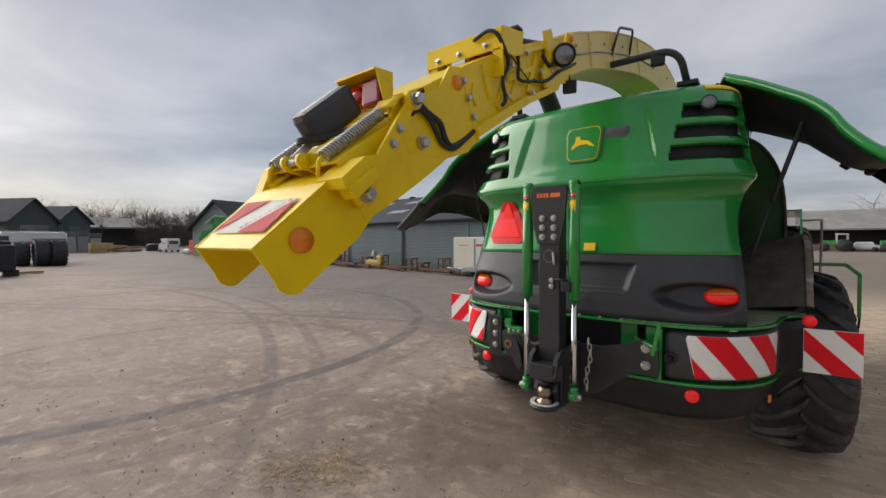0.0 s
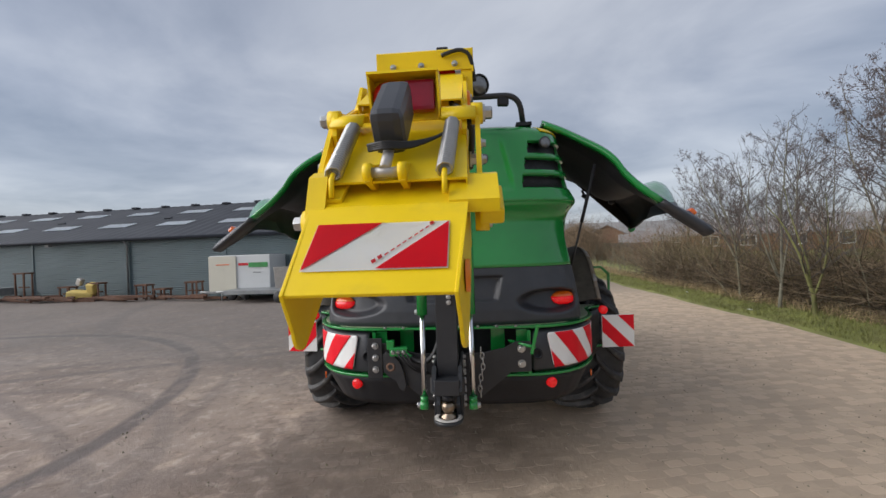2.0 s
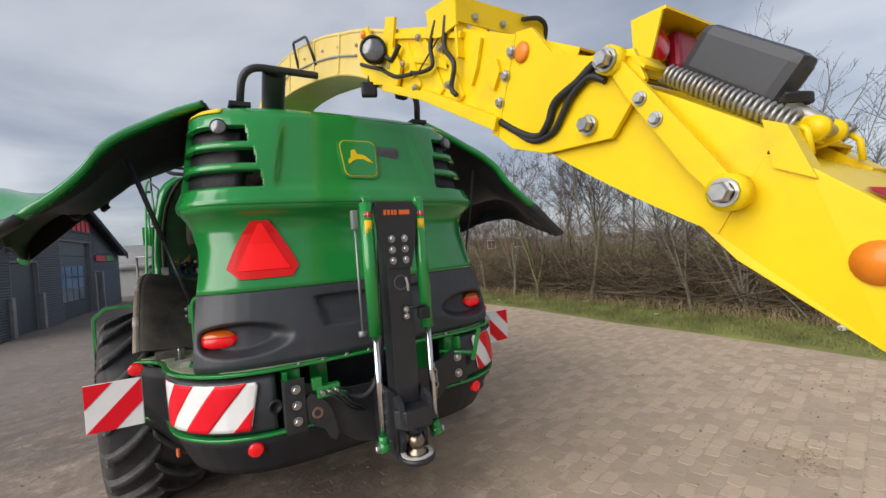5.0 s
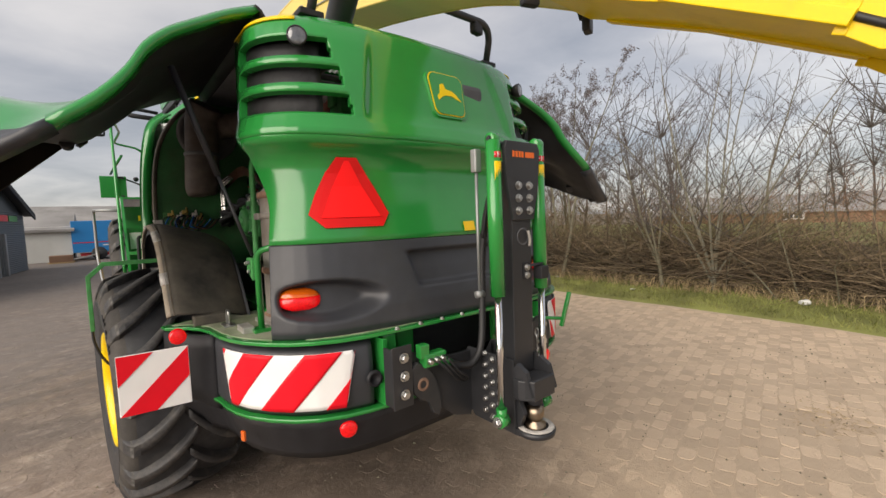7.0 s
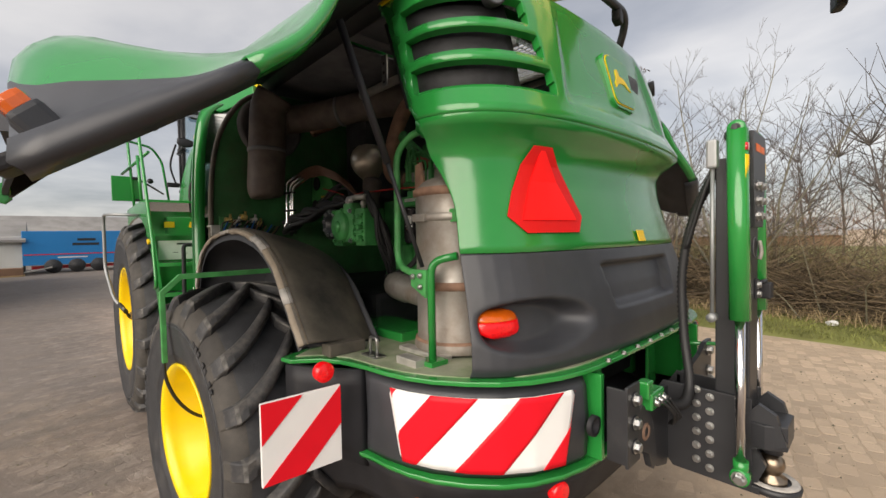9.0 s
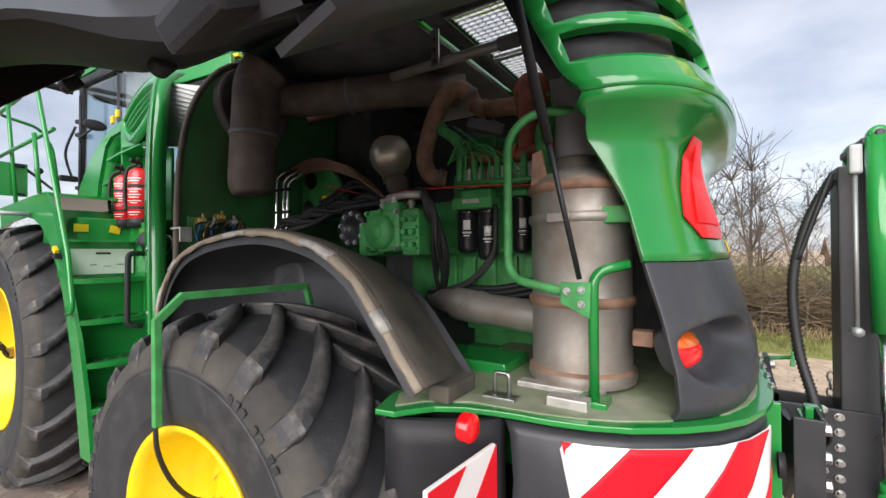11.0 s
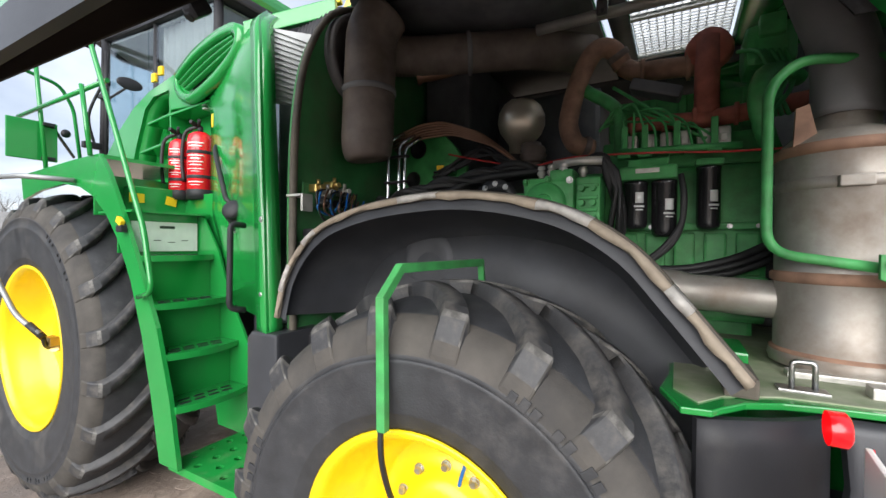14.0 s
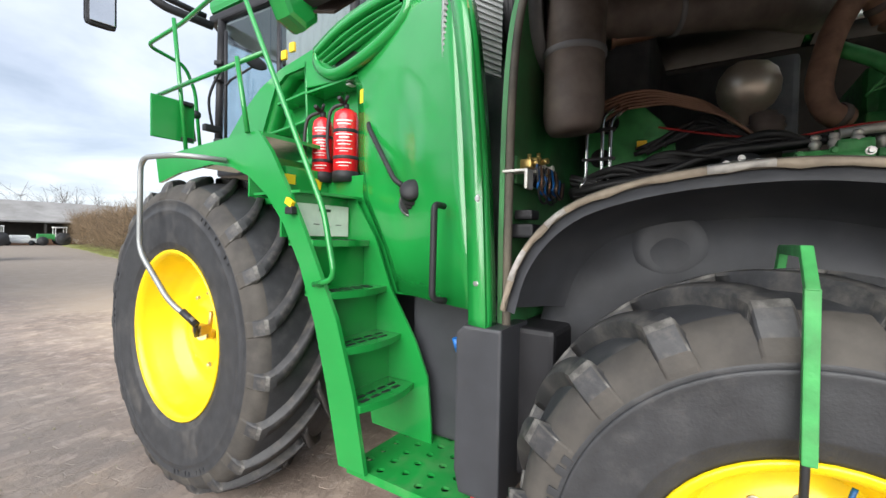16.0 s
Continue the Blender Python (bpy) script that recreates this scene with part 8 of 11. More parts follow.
for k in range(11):
    t = k / 10
    w_ = 0.020 if k in (0, 1, 10) else 0.008
    x_, q_ = 0.026 + 0.094 * t, 0.735 - 0.415 * t
    flap_film([(x_, q_), (x_ - 0.20 * w_, q_ - w_ * 1.6), (x_ + 0.006 - 0.20 * w_, q_ - 0.026 - w_ * 1.6), (x_ + 0.006, q_ - 0.026)], LABEL_RED, "film_print", 0.0055)
for sd, x in ((-1, -0.1285), (1, 0.1835)):
    bm = bmesh.new()
    lathe(bm, [(0.030, -0.004), (0.030, 0.004), (0, 0.0045)], 20, Matrix.Translation((x + sd * 0.001, -2.165, 1.595)) @ Matrix.Rotation(radians(90 * sd), 4, "Y"))
    H("amber_reflector", bm, ORANGE_REFL, "round amber reflector", parent=endf)
# stepped bracket on the end flap's right shoulder
bm = bmesh.new()
prism(bm, [(-1.99, 1.775), (-2.09, 1.715), (-2.10, 1.74), (-2.03, 1.80), (-1.99, 1.81)], 0.15, 0.25, "x")
box(bm, (0.235, -2.035, 1.735), (0.05, 0.10, 0.035), (38, 0, 0), 0.006)
H("flap_bracket", bm, YELLOW, parent=endf)
bm = bmesh.new()
box(bm, (-0.10, -2.05, 1.775), (0.06, 0.09, 0.012), (38, 0, 0), 0.003)
prism(bm, [(-2.06, 1.74), (-2.11, 1.715), (-2.08, 1.80), (-2.05, 1.815)], -0.14, -0.10, "x")
H("flap_bracket", bm, YELLOW, parent=endf)
# black rail over the hood, exhaust stack
bm = bmesh.new()
tube(bm, bent([(-0.60, 0.40, 2.57), (-0.58, 0.30, 2.79), (0.56, 0.30, 2.79), (0.60, 0.40, 2.57)], 0.14, 8), 0.022, 12)
rail = H("hood_rail", bm, BLACK_STEEL, "black tubular rail over the hood")
for s in (-1, 1):
    bm = bmesh.new()
    box(bm, (s * 0.60, 0.42, 2.585), (0.12, 0.12, 0.03), None, 0.006)
    H("rail_foot", bm, BLACK, parent=rail)
bm = bmesh.new()
box(bm, (0.44, 0.31, 2.75), (0.085, 0.05, 0.075), (0, 0, 12), 0.014)
wl2 = H("rail_work_lamp", bm, BLACK, "square work lamp on the rail")
bm = bmesh.new()
tube(bm, curve_pts([(-0.38, 0.64, 2.5), (-0.385, 0.54, 2.64), (-0.395, 0.36, 2.80)], 4), 0.070, 20, caps=False)
tube(bm, curve_pts([(-0.38, 0.64, 2.5), (-0.385, 0.54, 2.64), (-0.395, 0.36, 2.80)], 4), 0.064, 20, caps=False)
H("exhaust_tailpipe", bm, BLACK_STEEL, "black exhaust stack through the hood")

# ---- hydraulic hitch tower on the rear frame ----
bm = bmesh.new()
box(bm, (0, -0.335, 1.27), (0.13, 0.11, 1.10), None, 0.006)
prism(bm, [(-0.068, 1.56), (-0.10, 1.70), (-0.115, 1.87), (-0.10, 1.90), (0.10, 1.90), (0.115, 1.87), (0.10, 1.70), (0.068, 1.56)], -0.405, -0.385, "y", 0.003)
box(bm, (0, -0.35, 1.885), (0.30, 0.05, 0.03), None, 0.008)
hitch = H("hitch_tower", bm, BLACK_STEEL, "black steel hydraulic hitch tower with green cylinders")


def HT(name, bm, mat, label=""):
    return H(name, bm, mat, label, parent=hitch)


for s in (-1, 1):
    bm = bmesh.new()
    tube(bm, [(s * 0.148, -0.375, 1.235), (s * 0.145, -0.365, 1.90)], 0.033, 20)
    lathe(bm, [(0, -0.022), (0.026, -0.022), (0.028, -0.018), (0.028, 0.018), (0.026, 0.022), (0, 0.022)], 16, Matrix.Translation((s * 0.145, -0.365, 1.905)) @ Matrix.Rotation(radians(90), 4, "Y"))
    HT("lift_cylinder", bm, GREEN, "green lift cylinder")
    bm = bmesh.new()
    tube(bm, [(s * 0.150, -0.38, 0.69), (s * 0.148, -0.375, 1.235)], 0.0165, 16)
    HT("cylinder_rod", bm, CHROME, "chromed rod")
    bm = bmesh.new()
    lathe(bm, [(0, -0.024), (0.030, -0.024), (0.030, 0.024), (0, 0.024)], 16, Matrix.Translation((s * 0.15, -0.38, 0.68)) @ Matrix.Rotation(radians(90), 4, "Y"))
    tube(bm, [(s * 0.15, -0.38, 0.69), (s * 0.15, -0.38, 0.735)], 0.024, 12)
    HT("rod_eye", bm, GREEN)
    bm = bmesh.new()
    bolt_head(bm, (s * 0.175, -0.38, 0.68), (s, 0, 0), 0.018, 0.02)
    HT("pin", bm, BOLT)
    bm = bmesh.new()
    bolt_head(bm, (s * 0.168, -0.365, 1.905), (s, 0, 0), 0.011, 0.010)
    HT("pin", bm, BLACK_STEEL)
    # yellow label and flag on the barrel
    for z0, z1, mt in ((1.73, 1.81, LABEL_YELLOW), (1.825, 1.85, LABEL_RED)):
        bm = bmesh.new()
        rows = []
        for z in (z0, z1):
            rows.append([(s * 0.146 + 0.0337 * math.sin(radians(a)), -0.366 - 0.0337 * math.cos(radians(a)) - 0.0005 * (2 - z), z) for a in range(-38, 39, 10)])
        sheet(bm, rows, 0.001)
        HT("barrel_label", bm, mt)
        if mt is LABEL_RED:
            for dx, dz, hw, hh in ((-0.006, 0, 0.002, 0.0125), (0.0, 0, 0.02, 0.002)):
                bm = bmesh.new()
                rows = [[(s * 0.146 + 0.0345 * math.sin(a), -0.366 - 0.0345 * math.cos(a), z) for a in (math.asin((dx - hw) / 0.0345), math.asin(dx / 0.0345), math.asin((dx + hw) / 0.0345))] for z in (1.8375 + dz - hh, 1.8375 + dz + hh)]
                sheet(bm, rows, 0.0006)
                HT("barrel_label_cross", bm, LABEL_WHITE)
    # frame arms out to the bumper posts
    bm = bmesh.new()
    prism(bm, [(s * 0.075, 0.64), (s * 0.10, 0.60), (s * 0.20, 0.63), (s * 0.36, 0.76), (s * 0.40, 0.80), (s * 0.54, 0.80), (s * 0.54, 1.0), (s * 0.44, 1.0), (s * 0.36, 0.955), (s * 0.22, 0.925), (s * 0.075, 0.925)], -0.12, -0.10, "y", 0.003)
    HT("hitch_arm", bm, BLACK_STEEL, "black steel plate arm")
    bm = bmesh.new()
    prism(bm, [(-0.40, 0.60), (-0.40, 0.94), (-0.10, 0.94), (-0.05, 0.86), (-0.05, 0.70), (-0.14, 0.60)], s * 0.075, s * 0.088, "x", 0.002)
    HT("hitch_cheek", bm, BLACK_STEEL)
    for x, z in ((0.475, 0.955), (0.475, 0.855)) if s > 0 else ():
        bm = bmesh.new()
        bolt_head(bm, (s * x, -0.122, z), (0, -1, 0), 0.02, 0.024)
        HT("frame_bolt", bm, BOLT)
    for k in range(6):
        for dy in (0.0, 0.045):
            bm = bmesh.new()
            bolt_head(bm, (s * 0.09, -0.27 + dy, 0.64 + 0.055 * k + 0.02 * (dy > 0)), (s, 0, 0), 0.011, 0.016)
            HT("cheek_bolt", bm, BOLT)
# towing jaw: fork, keeper, greased ball on its cup
bm = bmesh.new()
prism(bm, [(-0.095, -0.40), (0.095, -0.40), (0.105, -0.44), (0.07, -0.50), (-0.07, -0.50), (-0.105, -0.44)], 0.775, 0.865, "z", 0.006)
for s in (-1, 1):
    prism(bm, [(-0.36, 0.86), (-0.42, 0.93), (-0.47, 0.90), (-0.50, 0.80), (-0.40, 0.76)], s * 0.078 - 0.012, s * 0.078 + 0.012, "x")
    prism(bm, [(-0.30, 0.60), (-0.40, 0.60), (-0.44, 0.70), (-0.40, 0.78), (-0.30, 0.78)], s * 0.06 - 0.012, s * 0.06 + 0.012, "x")
HT("towing_jaw", bm, BLACK_STEEL)
bm = bmesh.new()
lathe(bm, [(0, 0.0), (0.055, 0.0), (0.086, 0.008), (0.09, 0.028), (0.075, 0.034), (0.045, 0.032)], 26, Matrix.Translation((0, -0.445, 0.595)))
box(bm, (0, -0.36, 0.612), (0.17, 0.13, 0.03), None, 0.006)
HT("ball_cup", bm, BLACK_STEEL)
bm = bmesh.new()
lathe(bm, [(0.074, 0.0), (0.084, 0.004), (0.078, 0.009), (0.058, 0.007)], 26, Matrix.Translation((0, -0.445, 0.627)))
HT("cup_ring", bm, PALE_WORN, "worn pale rim of the ball cup")
bm = bmesh.new()
lathe(bm, [(0.046, 0.0), (0.046, 0.02), (0.026, 0.03), (0.028, 0.036), (0.038, 0.052), (0.041, 0.068), (0.038, 0.086), (0.026, 0.10), (0.018, 0.103), (0, 0.103)], 24, Matrix.Translation((0, -0.445, 0.625)))
HT("towing_ball", bm, BALL_M, "greased steel towing ball")
bm = bmesh.new()
lathe(bm, [(0, 0), (0.034, 0), (0.034, 0.03), (0.016, 0.034), (0.016, 0.06), (0, 0.06)], 16, Matrix.Translation((0, -0.445, 0.735)))
HT("keeper_bolt", bm, BLACK)
# tower face: print plate, bolts, eye hole, small valve on a bracket
bm = bmesh.new()
for k, x in enumerate((-0.062, -0.042, -0.022, -0.004)):
    box(bm, (x, -0.4065, 1.845), (0.014, 0.001, 0.026 if k != 3 else 0.026))
box(bm, (0.045, -0.4065, 1.845), (0.06, 0.001, 0.024))
HT("maker_print", bm, LABEL_ORANGE, "orange bars of a maker's plate")
for x in (-0.036, 0.036):
    for z in (1.60, 1.655, 1.71):
        bm = bmesh.new()
        bolt_head(bm, (x, -0.405, z), (0, -1, 0), 0.014, 0.016)
        HT("plate_bolt", bm, BOLT)
bm = bmesh.new()
lathe(bm, [(0.032, 0.0), (0.036, 0.003), (0.040, 0.0), (0.030, -0.004), (0.028, -0.03), (0, -0.03)], 20, Matrix.Translation((0.005, -0.391, 1.485)) @ Matrix.Rotation(radians(90), 4, "X"))
HT("eye_hole", bm, INNER_BLACK)
bm = bmesh.new()
tube(bm, curve_pts([(0.03, -0.40, 1.51), (0.036, -0.405, 1.47), (0.038, -0.40, 1.44)], 4), 0.007, 8)
HT("latch_pin", bm, STEEL)
bm = bmesh.new()
box(bm, (0.02, -0.394, 1.33), (0.035, 0.008, 0.075), None, 0.003)
tube(bm, [(0.03, -0.40, 1.352), (0.12, -0.405, 1.352)], 0.008, 8)
box(bm, (0.115, -0.405, 1.315), (0.055, 0.045, 0.06), None, 0.006)
HT("valve_block", bm, BLACK)
for z in (1.31, 1.345):
    bm = bmesh.new()
    bolt_head(bm, (0.02, -0.398, z), (0, -1, 0), 0.012, 0.012)
    HT("valve_bolt", bm, BOLT)
# side rod on the tower's left, armoured hose looping down to the frame
bm = bmesh.new()
tube(bm, [(-0.185, -0.30, 1.25), (-0.185, -0.30, 1.78)], 0.007, 8)
box(bm, (-0.185, -0.30, 1.82), (0.035, 0.035, 0.10), None, 0.008)
lathe(bm, [(0, -0.02), (0.016, -0.02), (0.016, 0.02), (0, 0.02)], 12, Matrix.Translation((-0.185, -0.30, 1.24)) @ Matrix.Rotation(radians(90), 4, "Y"))
HT("lock_rod", bm, GALV, "slim zinc lock rod")
loop = curve_pts([(-0.02, -0.27, 1.78), (-0.02, -0.20, 1.62), (-0.02, -0.155, 1.40), (-0.04, -0.165, 1.15), (-0.09, -0.20, 0.97), (-0.15, -0.205, 0.90), (-0.21, -0.185, 0.895), (-0.26, -0.17, 0.915)], 26)
bm = bmesh.new()
tube(bm, loop, [0.0150 if k % 2 else 0.0200 for k in range(len(loop))], 10)
HT("armoured_hose", bm, HOSE, "black hose in a spiral guard")
bm = bmesh.new()
tube(bm, curve_pts([(-0.03, -0.27, 1.80), (-0.04, -0.23, 1.68), (-0.03, -0.17, 1.48)], 6), 0.009, 8)
HT("thin_hose", bm, HOSE)
# green valve and pipes in the cavity
bm = bmesh.new()
box(bm, (-0.345, -0.15, 0.955), (0.12, 0.05, 0.06), None, 0.008)
box(bm, (-0.40, -0.15, 1.00), (0.05, 0.04, 0.06), None, 0.006)
tube(bm, [(-0.29, -0.165, 0.935), (-0.255, -0.17, 0.915)], 0.017, 10)
cpl = H("hydraulic_coupler", bm, GREEN, "green hydraulic coupler block")
for dx in (-0.035, 0.0, 0.035):
    bm = bmesh.new()
    tube(bm, [(-0.345 + dx, -0.172, 0.955), (-0.345 + dx, -0.192, 0.952)], 0.011, 10)
    lathe(bm, [(0.013, 0), (0.016, 0.004), (0.013, 0.008)], 10, Matrix.Translation((-0.345 + dx, -0.176, 0.955)) @ Matrix.Rotation(radians(90), 4, "X"))
    H("coupler_fitting", bm, BOLT, parent=cpl)
bm = bmesh.new()
prism(bm, [(-0.46, 0.93), (-0.43, 0.955), (-0.38, 0.925), (-0.34, 0.88), (-0.315, 0.81), (-0.30, 0.72), (-0.32, 0.68), (-0.35, 0.70), (-0.37, 0.765), (-0.42, 0.78), (-0.455, 0.82)], -0.152, -0.128, "y", 0.006)
lever_ = H("hitch_lever", bm, BLACK_STEEL, "black cast lever with a rusty pin hole")
bm = bmesh.new()
lathe(bm, [(0.016, 0.0), (0.024, 0.004), (0.03, 0.0), (0.03, -0.02), (0.0, -0.012)], 18, Matrix.Translation((-0.405, -0.155, 0.85)) @ Matrix.Rotation(radians(90), 4, "X"))
H("pin_hole", bm, RUST, parent=lever_)
for k in range(3):
    bm = bmesh.new()
    tube(bm, curve_pts([(-0.35 + 0.03 * k, -0.19, 0.95), (-0.30 + 0.03 * k, -0.21, 0.90 - 0.01 * k), (-0.24 + 0.03 * k, -0.19, 0.84), (-0.16 + 0.01 * k, -0.15, 0.80)], 5), 0.006, 6)
    H("cavity_hose", bm, HOSE)
bm = bmesh.new()
box(bm, (-0.51, -0.15, 0.91), (0.10, 0.012, 0.27), None, 0.004)
box(bm, (-0.555, -0.12, 0.91), (0.012, 0.07, 0.25), None, 0.003)
stop = H("stop_bracket", bm, BLACK_STEEL, "black steel bracket bolted to the frame")
for k in range(3):
    bm = bmesh.new()
    bolt_head(bm, (-0.505, -0.157, 0.995 - 0.08 * k), (0, -1, 0), 0.017, 0.02)
    H("bracket_bolt", bm, BOLT, parent=stop)
    bm = bmesh.new()
    lathe(bm, [(0, 0), (0.026, 0), (0.026, 0.003), (0, 0.003)], 16, Matrix.Translation((-0.505, -0.156, 0.995 - 0.08 * k)) @ Matrix.Rotation(radians(90), 4, "X"))
    H("washer", bm, BLACK, parent=stop)
# chain and green lever on the right
for k in range(9):
    bm = bmesh.new()
    c = Vector((0.205 + 0.012 * math.sin(k * 0.7), -0.30, 0.99 - 0.034 * k))
    ring = [c + (Vector((0.011 * math.cos(a), 0, 0)) if k % 2 else Vector((0, 0.011 * math.cos(a), 0))) + Vector((0, 0, 0.022 * math.sin(a))) for a in [2 * math.pi * q / 10 for q in range(11)]]
    tube(bm, ring, 0.0042, 6, caps=False)
    HT("chain_link", bm, BOLT)
bm = bmesh.new()
tube(bm, [(0.40, -0.04, 0.99), (0.55, -0.22, 0.985)], 0.010, 10)
box(bm, (0.55, -0.23, 1.04), (0.02, 0.02, 0.20), (8, 12, 0), 0.003)
H("green_lever", bm, GREEN, "green lever handle")
# deck bolts and step details
for k in range(8):
    bm = bmesh.new()
    bolt_head(bm, (-0.46 + 0.13 * k, -0.045, 1.088), (0, 0, 1), 0.009, 0.012)
    H("deck_bolt", bm, BOLT)

# ---- engine bay ----
rnd_ = random.Random(14)
# mudguards over the rear wheels
FEND = [(2.24, 1.16), (2.20, 1.30), (2.12, 1.42), (2.0, 1.51), (1.82, 1.565), (1.62, 1.59), (1.44, 1.592), (1.26, 1.565), (1.12, 1.52), (0.99, 1.435), (0.89, 1.32), (0.81, 1.22), (0.755, 1.15)]
for s in (-1, 1):
    line = curve_pts([(0, y, z) for y, z in FEND], 4)
    rows = []
    for i, p in enumerate(line):
        d = (line[min(i + 1, len(line) - 1)] - line[max(i - 1, 0)]).normalized()
        up = Vector((0, d.z, -d.y))
        if up.z < 0:
            up = -up
        row = []
        for x, lift in ((1.235, -0.012), (1.228, 0.008), (1.19, 0.010), (1.14, 0.0), (1.10, -0.014), (1.04, -0.030), (0.98, -0.046), (0.93, -0.064), (0.89, -0.085), (0.86, -0.11)):
            row.append(Vector((s * x, p.y, p.z)) + up * lift)
        rows.append(row)
    bm = bmesh.new()
    sheet(bm, rows, 0.006)
    fend = H("rear_mudguard", bm, FENDER_MAT, "dusty black plastic mudguard over the rear wheel")
    ups = []
    for i, p in enumerate(line):
        d = (line[min(i + 1, len(line) - 1)] - line[max(i - 1, 0)]).normalized()
        up = Vector((0, d.z, -d.y))
        ups.append(up if up.z > 0 else -up)
    wob = [0.006 * math.sin(1.7 * i) * math.sin(0.45 * i + 1) for i in range(len(line))]
    def lip(i0, i1, x, lo, hi):
        return [[Vector((s * x, line[i].y, line[i].z)) + ups[i] * (lo + wob[i]) for i in range(i0, i1)], [Vector((s * (x + 0.004), line[i].y, line[i].z)) + ups[i] * hi for i in range(i0, i1)],
                [Vector((s * (x - 0.03), line[i].y, line[i].z)) + ups[i] * (hi + 0.012) for i in range(i0, i1)]]
    bm = bmesh.new()
    sheet(bm, lip(0, len(line), 1.246, -0.013, 0.004), 0.004)
    H("mudguard_edge", bm, FENDER_EDGE, "scuffed pale edge of the mudguard", parent=fend)
    for i, n_ in ((3, 4), (9, 3), (19, 4), (29, 5), (39, 3)):
        bm = bmesh.new()
        sheet(bm, lip(i, i + n_, 1.249, -0.012, 0.005), 0.003)
        H("edge_clip", bm, PALE_WORN, parent=fend)
    # smooth dark underside
    bm = bmesh.new()
    sheet(bm, [[r[k] - ups[i] * (0.012 + (0.02 if k == 0 else 0)) for k in range(len(r))] for i, r in enumerate(rows)], 0.0)
    H("mudguard_underside", bm, FENDER_INNER, parent=fend)
    # inner side wall, bulged
    bm = bmesh.new()
    wall = []
    for t in (0, 0.25, 0.5, 0.75, 1.0):
        wall.append([Vector((s * (0.865 + 0.012 * math.sin(7 * t)), p.y + (1.5 - p.y) * t * 0.25, p.z - 0.10 + (0.72 - p.z) * t)) for p in line])
    sheet(bm, wall, 0.006)
    H("mudguard_inner_wall", bm, FENDER_INNER, parent=fend)
    bm = bmesh.new()
    lathe(bm, [(0.13, -0.012), (0.115, 0.006), (0.085, 0.010), (0.06, 0.004), (0.03, 0.002), (0, 0.002)], 28, Matrix.Translation((s * 0.872, 1.78, 1.38)) @ Matrix.Rotation(radians(90 * s), 4, "Y"))
    H("inner_boss", bm, FENDER_INNER, parent=fend)
    # bent green bracket with the tyre pressure hose
    bm = bmesh.new()
    pts = [(s * 0.985, 1.49, 1.31), (s * 1.01, 1.485, 1.385), (s * 1.47, 1.50, 1.385), (s * 1.543, 1.50, 1.315), (s * 1.543, 1.495, 1.01)]
    pts = [Vector(p) for p in pts]
    for a, b in zip(pts, pts[1:]):
        d = b - a
        m = Matrix.Translation((a + b) / 2) @ d.to_track_quat("Z", "Y").to_matrix().to_4x4()
        vs = box(bm, (0, 0, 0), (0.021, 0.024, d.length + 0.012), None, 0.003)
        for v in vs:
            v.co = m @ v.co
    br = H("hose_bracket", bm, GREEN_DULL, "bent green steel bracket over the tyre")
    bm = bmesh.new()
    tube(bm, curve_pts([(s * 1.545, 1.50, 1.02), (s * 1.54, 1.50, 0.93), (s * 1.50, 1.50, 0.82), (s * 1.42, 1.52, 0.72), (s * 1.30, 1.52, 0.66)], 6), 0.0075, 8)
    H("tyre_pressure_hose", bm, HOSE, "black tyre pressure hose", parent=br)
    bm = bmesh.new()
    lathe(bm, [(0, 0), (0.03, 0), (0.03, 0.05), (0.018, 0.06), (0.018, 0.11), (0, 0.11)], 16, Matrix.Translation((s * 1.17, 1.52, 0.63)) @ Matrix.Rotation(radians(90 * s), 4, "Y"))
    H("rotary_coupling", bm, STEEL, parent=br)
    bm = bmesh.new()
    tube(bm, curve_pts([(s * 1.27, 1.52, 0.63), (s * 1.30, 1.44, 0.70), (s * 1.31, 1.40, 0.82), (s * 1.30, 1.38, 0.88)], 5), 0.0055, 8)
    H("blue_air_tube", bm, BLUE_TUBE, "blue air tube to the valve", parent=br)

# frame, deck floor, bulkheads
bm = bmesh.new()
box(bm, (0, 1.60, 1.04), (1.30, 2.2, 0.06))
H("engine_deck", bm, GREEN_DARK)
for s in (-1, 1):
    bm = bmesh.new()
    box(bm, (s * 0.62, 1.75, 0.86), (0.06, 2.9, 0.30), None, 0.006)
    H("chassis_rail", bm, GREEN)
    bm = bmesh.new()
    box(bm, (s * 0.70, 0.98, 1.02), (0.22, 0.55, 0.22), None, 0.008)
    H("deck_support", bm, GREEN)
    bm = bmesh.new()
    box(bm, (s * 0.78, 0.92, 1.07), (0.10, 0.30, 0.02), None, 0.004)
    H("support_plate", bm, GREEN)
bm = bmesh.new()
tube(bm, [(-1.15, 1.52, 0.615), (1.15, 1.52, 0.615)], 0.10, 16)
box(bm, (0, 1.52, 0.66), (1.3, 0.22, 0.22), None, 0.02)
tube(bm, [(-1.1, 4.18, 0.80), (1.1, 4.18, 0.80)], 0.16, 18)
H("axles", bm, GREEN_DARK)
bm = bmesh.new()
box(bm, (0, 3.0, 0.88), (1.35, 3.8, 0.75), None, 0.03)
H("front_chassis", bm, BLACK, "dark machine underbody between the wheels")
